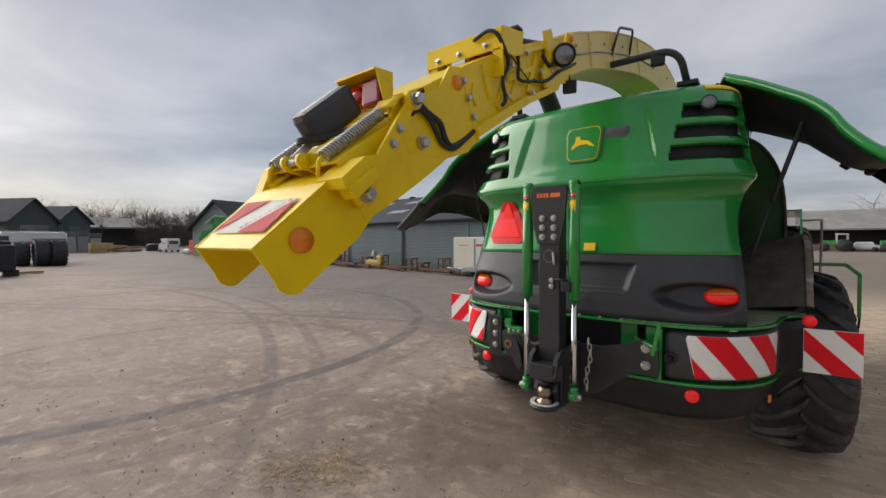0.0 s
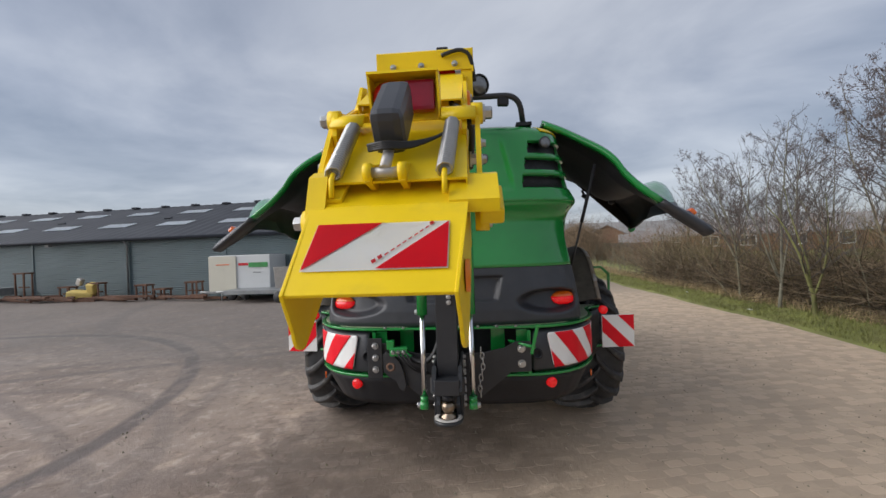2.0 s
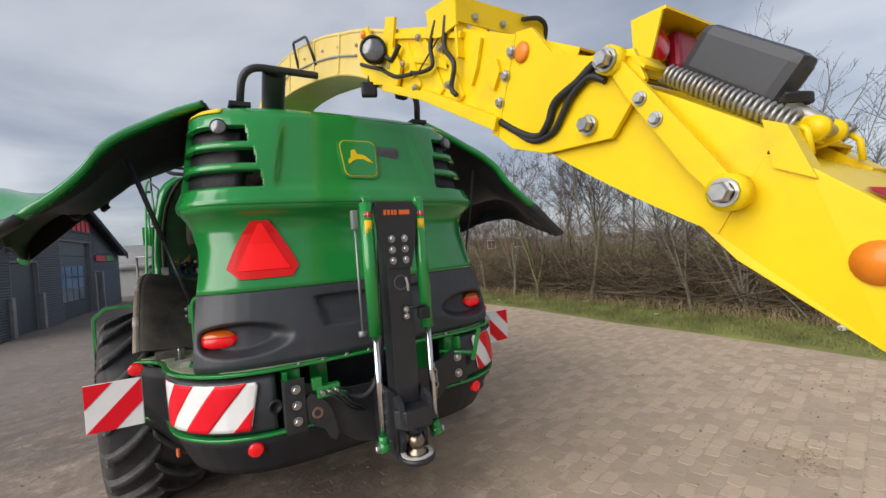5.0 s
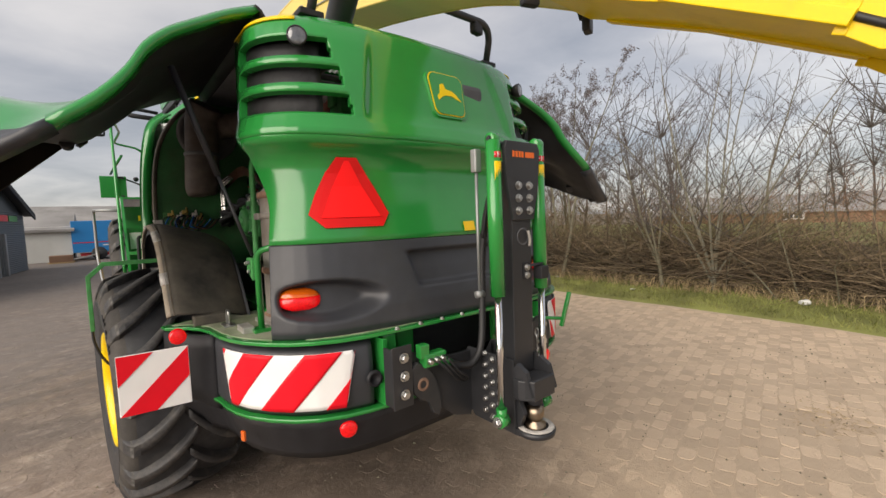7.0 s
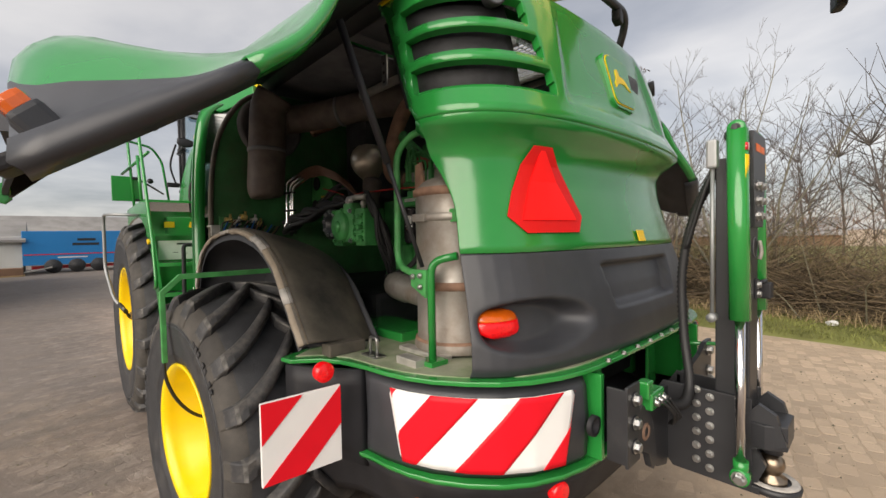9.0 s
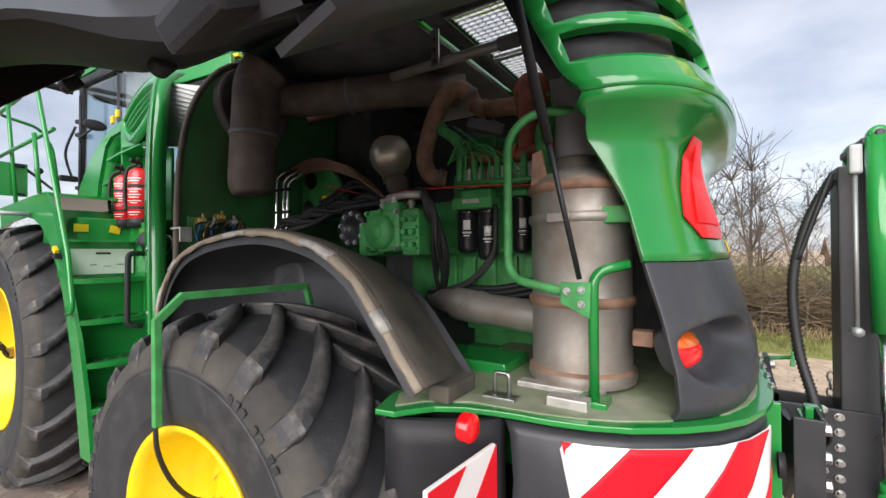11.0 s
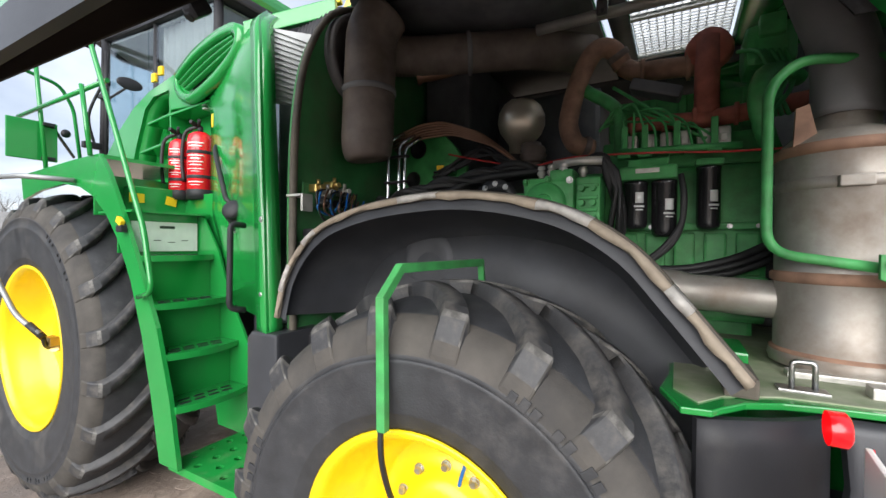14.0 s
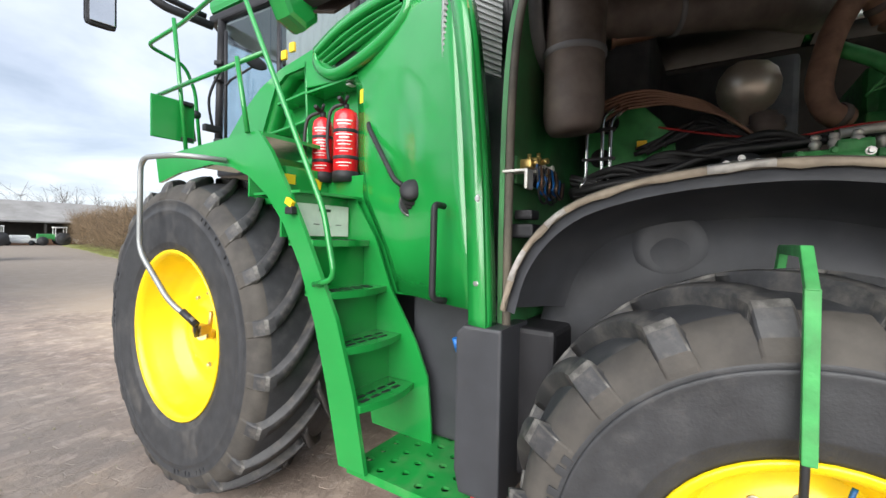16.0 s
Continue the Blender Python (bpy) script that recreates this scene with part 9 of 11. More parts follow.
# front bulkhead, with its curved outer edge
for s in (-1, 1):
    bm = bmesh.new()
    edge = curve_pts([(1.13, 0, 1.05), (1.135, 0, 1.5), (1.12, 0, 1.95), (1.06, 0, 2.25), (0.92, 0, 2.48), (0.72, 0, 2.60)], 4)
    prism(bm, [(s * p.x, p.z) for p in edge] + [(s * 0.0, 2.60), (s * 0.0, 1.05)], 2.29, 2.31, "y")
    bk = H("front_bulkhead", bm, GREEN_DARK, "dark green bulkhead ahead of the engine")
    bm = bmesh.new()
    tube(bm, [(s * (p.x + 0.004), 2.27, p.z) for p in edge], 0.016, 8)
    H("bulkhead_seal", bm, FENDER_MAT, "grey rubber seal", parent=bk)
# engine block: crankcase with ribs and covers, sump, head, rocker cover
bm = bmesh.new()
box(bm, (0.06, 1.02, 1.46), (0.86, 0.84, 0.62), None, 0.02)
box(bm, (0.05, 1.02, 1.12), (0.70, 0.78, 0.14), None, 0.02)
for k in range(6):
    box(bm, (-0.380, 0.66 + 0.105 * k, 1.42), (0.03, 0.075, 0.16), None, 0.010)
box(bm, (-0.385, 0.90, 1.525), (0.04, 0.60, 0.03), None, 0.008)
box(bm, (-0.385, 0.90, 1.315), (0.04, 0.60, 0.035), None, 0.008)
engine = H("engine", bm, GREEN_DULL, "green diesel engine with filters, pipes and manifolds")


def EN(name, bm, mat, label=""):
    return H(name, bm, mat, label, parent=engine)


for k in range(7):
    for z in (1.315, 1.525):
        bm = bmesh.new()
        bolt_head(bm, (-0.405, 0.63 + 0.09 * k, z), (-1, 0, 0), 0.007, 0.010)
        EN("block_bolt", bm, BOLT)
bm = bmesh.new()
box(bm, (-0.10, 0.88, 1.835), (0.50, 0.62, 0.13), None, 0.015)
EN("cylinder_head", bm, GREEN_DULL)
for k in range(6):
    bm = bmesh.new()
    box(bm, (-0.40, 0.745 + 0.064 * k, 1.868), (0.07, 0.046, 0.072), None, 0.010)
    box(bm, (-0.432, 0.745 + 0.064 * k, 1.862), (0.02, 0.026, 0.03), None, 0.005)
    EN("head_port", bm, ALU, "pale cast port on the cylinder head")
for y in (0.776, 0.90, 1.014, 1.09):
    bm = bmesh.new()
    box(bm, (-0.445, y, 1.878), (0.024, 0.024, 0.12), None, 0.004)
    box(bm, (-0.445, y, 1.815), (0.04, 0.05, 0.016), None, 0.003)
    EN("head_bracket", bm, GREEN_DULL)
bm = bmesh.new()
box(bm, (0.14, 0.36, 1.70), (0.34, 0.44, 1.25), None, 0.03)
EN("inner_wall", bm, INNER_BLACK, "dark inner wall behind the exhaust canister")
bm = bmesh.new()
tube(bm, [(-0.455, 0.69, 1.822), (-0.455, 1.11, 1.835)], 0.013, 10)
EN("fuel_rail", bm, GREEN_DULL, "green fuel rail")
bm = bmesh.new()
box(bm, (-0.02, 0.88, 2.00), (0.52, 0.60, 0.20), None, 0.04)
for k in range(5):
    box(bm, (-0.285, 0.66 + 0.11 * k, 2.00), (0.02, 0.03, 0.16), None, 0.006)
EN("rocker_cover", bm, GREEN_DULL)
# canister filters under their green head
bm = bmesh.new()
box(bm, (-0.46, 1.0, 1.735), (0.10, 0.205, 0.055), None, 0.010)
box(bm, (-0.44, 1.0, 1.78), (0.06, 0.15, 0.035), None, 0.006)
box(bm, (-0.44, 0.792, 1.765), (0.09, 0.09, 0.025), None, 0.006)
EN("filter_head", bm, GREEN_DULL)
bm = bmesh.new()
box(bm, (-0.5125, 1.0, 1.742), (0.004, 0.085, 0.018), None, 0.001)
EN("head_plate", bm, ALU)
for y, z0, z1, r_, x_ in ((1.046, 1.512, 1.707, 0.046, -0.46), (0.941, 1.482, 1.707, 0.046, -0.46), (0.792, 1.511, 1.758, 0.041, -0.43)):
    bm = bmesh.new()
    lathe(bm, [(0, z0), (r_ * 0.7, z0), (r_ * 0.95, z0 + 0.012), (r_, z0 + 0.025), (r_, z1 - 0.02), (r_ * 1.03, z1 - 0.018), (r_ * 1.03, z1 - 0.004), (r_ * 0.9, z1), (0, z1)], 22, Matrix.Translation((x_, y, 0)))
    f_ = EN("oil_filter", bm, FILTER_BLACK, "black canister filter with pale print")
    for za, zb, w0 in ((z0 + 0.105, z0 + 0.148, 20), (z0 + 0.088, z0 + 0.096, 26), (z0 + 0.076, z0 + 0.081, 18)):
        bm = bmesh.new()
        rows = [[(x_ - (r_ + 0.0008) * math.cos(radians(a + 25)), y - (r_ + 0.0008) * math.sin(radians(a + 25)), z) for a in (-w0, -w0 / 3, w0 / 3, w0)] for z in (za, zb)]
        sheet(bm, rows, 0.0006)
        EN("filter_print", bm, LABEL_WHITE)
# brown charge air pipe arching over, clamped to the rusty pipe of the turbocharger
bm = bmesh.new()
tube(bm, curve_pts([(-0.34, 1.24, 1.885), (-0.385, 1.30, 1.905), (-0.395, 1.33, 1.98), (-0.385, 1.325, 2.06), (-0.36, 1.295, 2.195), (-0.33, 1.245, 2.315), (-0.30, 1.20, 2.352), (-0.27, 1.155, 2.335), (-0.24, 1.12, 2.27)], 6), 0.043, 20)
EN("charge_air_pipe", bm, RUST, "brown rusty charge air pipe")
for p, d in (((-0.262, 1.142, 2.318), (0.3, -0.35, -0.6)), ((-0.36, 1.265, 1.892), (0.45, -0.6, -0.2))):
    bm = bmesh.new()
    lathe(bm, [(0.044, -0.014), (0.050, -0.010), (0.050, 0.010), (0.044, 0.014)], 20, Matrix.Translation(p) @ Vector(d).to_track_quat("Z", "Y").to_matrix().to_4x4())
    EN("pipe_clamp", bm, SOOT)
bm = bmesh.new()
tube(bm, bent([(-0.24, 1.12, 2.27), (-0.26, 1.06, 2.225), (-0.28, 0.98, 2.215), (-0.29, 0.80, 2.20)], 0.05), 0.042, 16)
EN("turbo_pipe", bm, RUST)
for y in (1.035, 0.862):
    bm = bmesh.new()
    lathe(bm, [(0.043, -0.010), (0.060, -0.008), (0.060, 0.008), (0.043, 0.010)], 20, Matrix.Translation((-0.28, y, 2.21)) @ Matrix.Rotation(radians(90), 4, "X"))
    EN("pipe_flange", bm, RUST)
bm = bmesh.new()
tube(bm, bent([(-0.33, 0.797, 2.29), (-0.335, 0.797, 2.02), (-0.35, 0.80, 1.965)], 0.05), 0.045, 16)
lathe(bm, [(0.03, -0.05), (0.075, -0.045), (0.088, 0), (0.075, 0.045), (0.03, 0.05)], 22, Matrix.Translation((-0.30, 0.79, 2.25)) @ Matrix.Rotation(radians(90), 4, "Y"))
EN("turbocharger", bm, RUST_RED, "red-brown rusted turbocharger")
bm = bmesh.new()
tube(bm, curve_pts([(-0.345, 1.13, 1.972), (-0.36, 1.0, 1.966), (-0.36, 0.85, 1.955), (-0.36, 0.75, 1.958), (-0.36, 0.60, 1.972), (-0.36, 0.45, 1.985)], 4), 0.034, 14)
for y in (1.07, 0.95, 0.84, 0.70):
    lathe(bm, [(0.033, -0.008), (0.044, -0.006), (0.044, 0.006), (0.033, 0.008)], 16, Matrix.Translation((-0.358, y, 1.963)) @ Matrix.Rotation(radians(90), 4, "X"))
EN("exhaust_manifold", bm, RUST_RED, "red-brown rusted manifold")
# domed heat shield on its neck
bm = bmesh.new()
lathe(bm, [(0, 0.105), (0.05, 0.098), (0.085, 0.074), (0.108, 0.03), (0.112, -0.015), (0.098, -0.06), (0.07, -0.095), (0.052, -0.115), (0.048, -0.15)], 30, Matrix.Translation((-0.40, 1.552, 2.04)) @ Matrix.Rotation(radians(-14), 4, "Y") @ Matrix.Rotation(radians(8), 4, "X"))
EN("heat_shield_dome", bm, DOME, "shiny domed stainless housing")
bm = bmesh.new()
lathe(bm, [(0.050, 0), (0.062, 0.010), (0.056, 0.022), (0.064, 0.034), (0.056, 0.048), (0.060, 0.06), (0.052, 0.075)], 20, Matrix.Translation((-0.415, 1.488, 1.83)))
tube(bm, [(-0.42, 1.48, 1.72), (-0.41, 1.50, 1.92)], 0.047, 16)
EN("dome_clamp", bm, SOOT)
# wide sooty intake ducts ahead of the engine
bm = bmesh.new()
tube(bm, curve_pts([(-0.835, 2.135, 1.825), (-0.835, 2.137, 1.85), (-0.825, 2.14, 1.93), (-0.81, 2.145, 2.135), (-0.80, 2.145, 2.30), (-0.79, 2.14, 2.43), (-0.76, 2.10, 2.52)], 4), [0.055, 0.078, 0.092, 0.100, 0.106, 0.111, 0.114, 0.116] + [0.118] * 17, 24)
EN("intake_elbow", bm, SOOT, "wide sooty intake elbow")
bm = bmesh.new()
lathe(bm, [(0.117, -0.014), (0.125, -0.010), (0.125, 0.010), (0.117, 0.014)], 24, Matrix.Translation((-0.81, 2.145, 2.145)))
EN("elbow_clamp", bm, RISER)
bm = bmesh.new()
tube(bm, curve_pts([(-0.78, 2.16, 2.33), (-0.66, 2.17, 2.38), (-0.55, 2.06, 2.395), (-0.45, 1.877, 2.407), (-0.35, 1.70, 2.425), (-0.25, 1.526, 2.437), (-0.05, 1.30, 2.44)], 4), 0.096, 20)
EN("intake_duct", bm, SOOT, "wide sooty intake duct")
bm = bmesh.new()
lathe(bm, [(0.097, -0.012), (0.104, -0.008), (0.104, 0.008), (0.097, 0.012)], 22, Matrix.Translation((-0.42, 1.825, 2.412)) @ Vector((0.1, -0.18, 0.015)).to_track_quat("Z", "Y").to_matrix().to_4x4())
EN("duct_clamp", bm, RISER)
bm = bmesh.new()
tube(bm, curve_pts([(-0.51, 2.075, 2.31), (-0.49, 2.03, 2.315), (-0.45, 1.934, 2.333), (-0.40, 1.797, 2.376), (-0.37, 1.74, 2.40)], 5), [0.042] * 3 + [0.031] * 18, 14)
EN("bellows_pipe", bm, PIPE_BROWN, "pale brown breather pipe")
bm = bmesh.new()
lathe(bm, [(0.20, -0.02), (0.215, 0), (0.215, 0.045), (0.19, 0.045), (0.18, 0.01), (0, 0.01)], 40, Matrix.Translation((-0.74, 2.285, 2.33)) @ Matrix.Rotation(radians(90), 4, "X"))
EN("fan_ring", bm, RISER)
# stay tube with its sleeve and drilled bracket
bm = bmesh.new()
tube(bm, bent([(-0.50, 1.45, 2.402), (-0.50, 0.70, 2.402), (-0.53, 0.60, 2.40), (-0.56, 0.56, 2.30), (-0.56, 0.55, 2.2)], 0.06), 0.023, 14)
EN("stay_tube", bm, STEEL, "bare steel stay tube")
bm = bmesh.new()
tube(bm, [(-0.50, 0.86, 2.402), (-0.50, 0.76, 2.402)], 0.030, 14)
EN("stay_sleeve", bm, RISER)
bm = bmesh.new()
box(bm, (-0.53, 1.172, 2.46), (0.012, 0.045, 0.17), None, 0.004)
EN("stay_bracket", bm, BOLT)
# holes are flat discs, their inner shade given by the dark colour
for z in (2.40, 2.45, 2.50):
    bm = bmesh.new()
    lathe(bm, [(0.008, 0.0), (0, 0.001)], 10, Matrix.Translation((-0.5365, 1.172, z)) @ Matrix.Rotation(radians(-90), 4, "Y"))
    EN("bracket_hole", bm, INNER_BLACK)
# hydraulic pump stack: square flange with a round cover, ribbed valve block, bolted drive flange
bm = bmesh.new()
box(bm, (-0.62, 1.335, 1.615), (0.20, 0.20, 0.19), None, 0.022)
lathe(bm, [(0, 0.03), (0.070, 0.028), (0.078, 0.016), (0.082, 0)], 28, Matrix.Translation((-0.718, 1.345, 1.610)) @ Matrix.Rotation(radians(-90), 4, "Y"))
lathe(bm, [(0, 0.012), (0.030, 0.011), (0.034, 0)], 18, Matrix.Translation((-0.746, 1.345, 1.610)) @ Matrix.Rotation(radians(-90), 4, "Y"))
box(bm, (-0.66, 1.285, 1.715), (0.12, 0.09, 0.045), None, 0.012)
box(bm, (-0.58, 1.46, 1.58), (0.20, 0.12, 0.16), None, 0.02)
pump = EN("hydraulic_pump", bm, GREEN_DULL, "green hydraulic pump stack")
for dy, dz in ((-0.085, -0.08), (0.085, -0.08), (-0.085, 0.08), (0.085, 0.08), (0.0, 0.088), (0.0, -0.088)):
    bm = bmesh.new()
    bolt_head(bm, (-0.720, 1.337 + dy, 1.613 + dz), (-1, 0, 0), 0.010, 0.014)
    EN("flange_bolt", bm, BOLT if dy < 0 else GREEN_DULL)
bm = bmesh.new()
box(bm, (-0.64, 1.188, 1.605), (0.13, 0.088, 0.20), None, 0.010)
for k in range(4):
    box(bm, (-0.708, 1.188, 1.535 + 0.045 * k), (0.02, 0.075, 0.014), None, 0.004)
for k in range(2):
    for q in range(3):
        tube(bm, [(-0.70, 1.168 + 0.04 * k, 1.55 + 0.055 * q), (-0.735, 1.168 + 0.04 * k, 1.55 + 0.055 * q)], 0.012, 8)
EN("pump_valve_block", bm, GREEN_DULL, "green ribbed valve block")
bm = bmesh.new()
lathe(bm, [(0, 0), (0.088, 0), (0.094, 0.008), (0.094, 0.026), (0.05, 0.03), (0.046, 0.012), (0, 0.012)], 26, Matrix.Translation((-0.64, 1.575, 1.635)) @ Matrix.Rotation(radians(-90), 4, "Y"))
EN("pump_flange", bm, BLACK_STEEL)
for k in range(9):
    a = 2 * math.pi * k / 9
    bm = bmesh.new()
    bolt_head(bm, (-0.667, 1.575 + 0.072 * math.sin(a), 1.635 + 0.072 * math.cos(a)), (-1, 0, 0), 0.009, 0.012)
    EN("flange_bolt", bm, BOLT)
for y, x in ((1.375, -0.66), (1.33, -0.68), (1.28, -0.70), (1.215, -0.66)):
    bm = bmesh.new()
    tube(bm, [(x, y, 1.70), (x, y, 1.765)], 0.013, 10)
    lathe(bm, [(0.017, 0), (0.020, 0.008), (0.017, 0.018)], 6, Matrix.Translation((x, y, 1.725)))
    lathe(bm, [(0.015, 0), (0.018, 0.006), (0.015, 0.014)], 6, Matrix.Translation((x, y, 1.748)))
    EN("pump_fitting", bm, ALU)
bm = bmesh.new()
tube(bm, [(-0.69, 1.32, 1.76), (-0.69, 1.22, 1.768), (-0.69, 1.14, 1.762)], 0.016, 10)
EN("pump_union", bm, ALU)
# green manifold plate with two ports behind the bright pipes
bm = bmesh.new()
prism(bm, [(1.80, 1.70), (1.80, 1.84), (1.86, 1.93), (1.93, 2.00), (2.12, 2.01), (2.16, 1.98), (2.165, 1.70)], -0.49, -0.46, "x", 0.006)
box(bm, (-0.50, 1.90, 1.82), (0.05, 0.10, 0.06), None, 0.012)
box(bm, (-0.50, 1.88, 1.745), (0.06, 0.12, 0.04), None, 0.010)
mp = EN("manifold_plate", bm, GREEN_DULL, "green manifold plate with two round ports")
# closed port discs; the darkness inside the openings is put into the colour
for y, z, r_ in ((2.073, 1.938, 0.044), (2.103, 1.782, 0.040)):
    bm = bmesh.new()
    lathe(bm, [(r_, 0), (r_ * 1.1, 0.006), (r_ * 0.96, 0.008), (r_ * 0.9, 0.001), (0, 0.001)], 22, Matrix.Translation((-0.492, y, z)) @ Matrix.Rotation(radians(-90), 4, "Y"))
    EN("port", bm, INNER_DARK)
bm = bmesh.new()
box(bm, (-0.527, 1.925, 1.822), (0.004, 0.040, 0.032))
EN("plate_label", bm, LABEL_YELLOW)
# upright bright pipes in black clips, thin brown pipes bending over to the pump
for k, y in enumerate((2.115, 2.052, 2.02)):
    bm = bmesh.new()
    tube(bm, bent([(-0.72, y + 0.02, 1.62), (-0.70, y, 1.66), (-0.70, y, 1.935 - 0.02 * k), (-0.64, y - 0.05, 1.985 - 0.015 * k)], 0.03), 0.009, 10)
    EN("steel_pipe", bm, CHROME, "bright steel pipe")
for z in (1.74, 1.86):
    bm = bmesh.new()
    box(bm, (-0.70, 2.066, z), (0.03, 0.13, 0.012), None, 0.004)
    EN("pipe_clip", bm, BLACK)
for k in range(6):
    o = 0.013 * k
    bm = bmesh.new()
    tube(bm, bent([(-0.66, 2.16 - o, 1.955 - o), (-0.60, 1.99, 2.03 - o), (-0.58, 1.89 - o, 2.035 - o), (-0.55, 1.70 - o, 1.966 - o), (-0.51, 1.59 - o, 1.878 - o), (-0.50, 1.52 - o, 1.80 - o * 0.6)], 0.04), 0.0065, 8)
    EN("brown_pipe", bm, PIPE_BROWN, "thin brown steel pipe")
# black hoses sweeping from the bulkhead to the pump, and down behind it
for k in range(15):
    r1, r2, r3 = rnd_.uniform(-1, 1), rnd_.uniform(-1, 1), rnd_.uniform(-1, 1)
    bm = bmesh.new()
    tube(bm, curve_pts([(-0.66 + 0.05 * r1, 2.18, 1.62 + 0.06 * r2), (-0.70 + 0.04 * r3, 2.0, 1.66 + 0.04 * r1), (-0.68 + 0.04 * r2, 1.84, 1.70 + 0.045 * r3), (-0.64 + 0.04 * r1, 1.66, 1.74 + 0.035 * r2), (-0.62 + 0.05 * r3, 1.50, 1.765 + 0.03 * r1), (-0.64 + 0.03 * r2, 1.36 + 0.05 * r1, 1.755)], 5), (0.009, 0.012, 0.015)[k % 3], 8)
    EN("engine_hose", bm, HOSE, "black hydraulic hose")
for k in range(7):
    r1, r2, r3 = rnd_.uniform(-1, 1), rnd_.uniform(-1, 1), rnd_.uniform(-1, 1)
    bm = bmesh.new()
    tube(bm, curve_pts([(-0.55, 1.90 + 0.08 * r1, 1.80 + 0.03 * r2), (-0.53, 1.80 + 0.05 * r2, 1.86 + 0.04 * r3), (-0.50 + 0.03 * r1, 1.70, 1.90 + 0.04 * r1), (-0.50, 1.60 + 0.03 * r3, 1.84 + 0.03 * r2), (-0.50, 1.50, 1.77)], 5), (0.007, 0.010)[k % 2], 7)
    EN("engine_hose", bm, HOSE, "black hydraulic hose")
for k in range(11):
    r1, r2, r3 = rnd_.uniform(-1, 1), rnd_.uniform(-1, 1), rnd_.uniform(-1, 1)
    bm = bmesh.new()
    tube(bm, curve_pts([(-0.66 + 0.02 * r1, 1.26 + 0.05 * r2, 1.755), (-0.68, 1.16 + 0.03 * r3, 1.775 + 0.015 * r1), (-0.67, 1.105 + 0.02 * r2, 1.70 + 0.03 * r3), (-0.63 + 0.03 * r2, 1.095 + 0.02 * r1, 1.56 + 0.03 * r2), (-0.57, 1.12 + 0.03 * r1, 1.42 + 0.04 * r3), (-0.50, 1.16, 1.30)], 5), (0.007, 0.010, 0.014)[k % 3], 8)
    EN("engine_hose", bm, HOSE, "black hydraulic hose")
for k in range(5):
    r1, r2 = rnd_.uniform(-1, 1), rnd_.uniform(-1, 1)
    bm = bmesh.new()
    tube(bm, curve_pts([(-0.50, 0.885, 1.72), (-0.525, 0.875 + 0.01 * r1, 1.62), (-0.52, 0.89, 1.50 + 0.02 * r2), (-0.53, 0.98 + 0.03 * r1, 1.40), (-0.55, 1.10 + 0.03 * r2, 1.345), (-0.52, 1.22, 1.33)], 5), 0.008 + 0.002 * (k % 2), 8)
    EN("engine_hose", bm, HOSE, "black hydraulic hose")
for k in range(3):
    bm = bmesh.new()
    tube(bm, curve_pts([(-0.44, 0.60, 1.46 - 0.03 * k), (-0.47, 0.72, 1.40 - 0.025 * k), (-0.49, 0.88, 1.36 - 0.02 * k), (-0.50, 1.05, 1.36 - 0.02 * k)], 5), 0.014, 8)
    EN("engine_hose", bm, HOSE, "black hydraulic hose")
bm = bmesh.new()
tube(bm, curve_pts([(-0.56, 1.86, 1.88), (-0.54, 1.66, 1.83), (-0.60, 1.45, 1.78), (-0.66, 1.25, 1.79), (-0.56, 0.98, 1.80), (-0.54, 0.75, 1.785), (-0.62, 0.58, 1.765)], 6), 0.004, 6)
EN("red_cable", bm, WIRE_RED, "thin red cable")
# thin green injection pipes and green coolant pipes
for k in range(9):
    bm = bmesh.new()
    tube(bm, curve_pts([(-0.38, 1.20 - 0.01 * k, 1.95 + 0.012 * k), (-0.42 + rnd_.gauss(0, 0.02), 1.14 - 0.03 * k + rnd_.gauss(0, 0.02), 2.02 + rnd_.gauss(0, 0.03) - 0.008 * k), (-0.44 + rnd_.gauss(0, 0.015), 1.09 - 0.035 * k, 1.94 + rnd_.gauss(0, 0.02)), (-0.455, 1.10 - 0.042 * k, 1.84)], 5), 0.0052, 6)
    EN("fuel_pipe", bm, GREEN_DULL, "thin green fuel pipe")
bm = bmesh.new()
tube(bm, [(-0.42, 1.14, 2.12), (-0.42, 0.86, 1.90), (-0.44, 0.80, 1.86)], 0.007, 6)
EN("fuel_pipe", bm, GREEN_DULL, "thin green fuel pipe")
bm = bmesh.new()
tube(bm, curve_pts([(-0.33, 1.27, 2.16), (-0.36, 1.238, 2.127), (-0.37, 1.16, 2.07), (-0.385, 1.117, 2.0), (-0.40, 1.111, 1.834)], 5), 0.027, 14)
EN("coolant_pipe", bm, GREEN_DULL, "green coolant pipe")
bm = bmesh.new()
tube(bm, curve_pts([(-0.38, 0.52, 2.06), (-0.46, 0.58, 2.07), (-0.52, 0.64, 2.04), (-0.54, 0.66, 1.96), (-0.52, 0.64, 1.86), (-0.46, 0.60, 1.78)], 5), 0.030, 14)
EN("coolant_pipe", bm, GREEN_DULL, "green coolant pipe")
for k in range(6):
    bm = bmesh.new()
    tube(bm, curve_pts([(-0.36, 0.70 - 0.02 * k, 2.20 + 0.02 * k), (-0.42, 0.64 - 0.02 * k, 2.16 - 0.02 * k), (-0.44, 0.60, 2.04 - 0.02 * k), (-0.42, 0.55 + 0.02 * k, 1.92)], 5), 0.008, 6)
    EN("fuel_pipe", bm, GREEN_DULL, "thin green fuel pipe")
bm = bmesh.new()
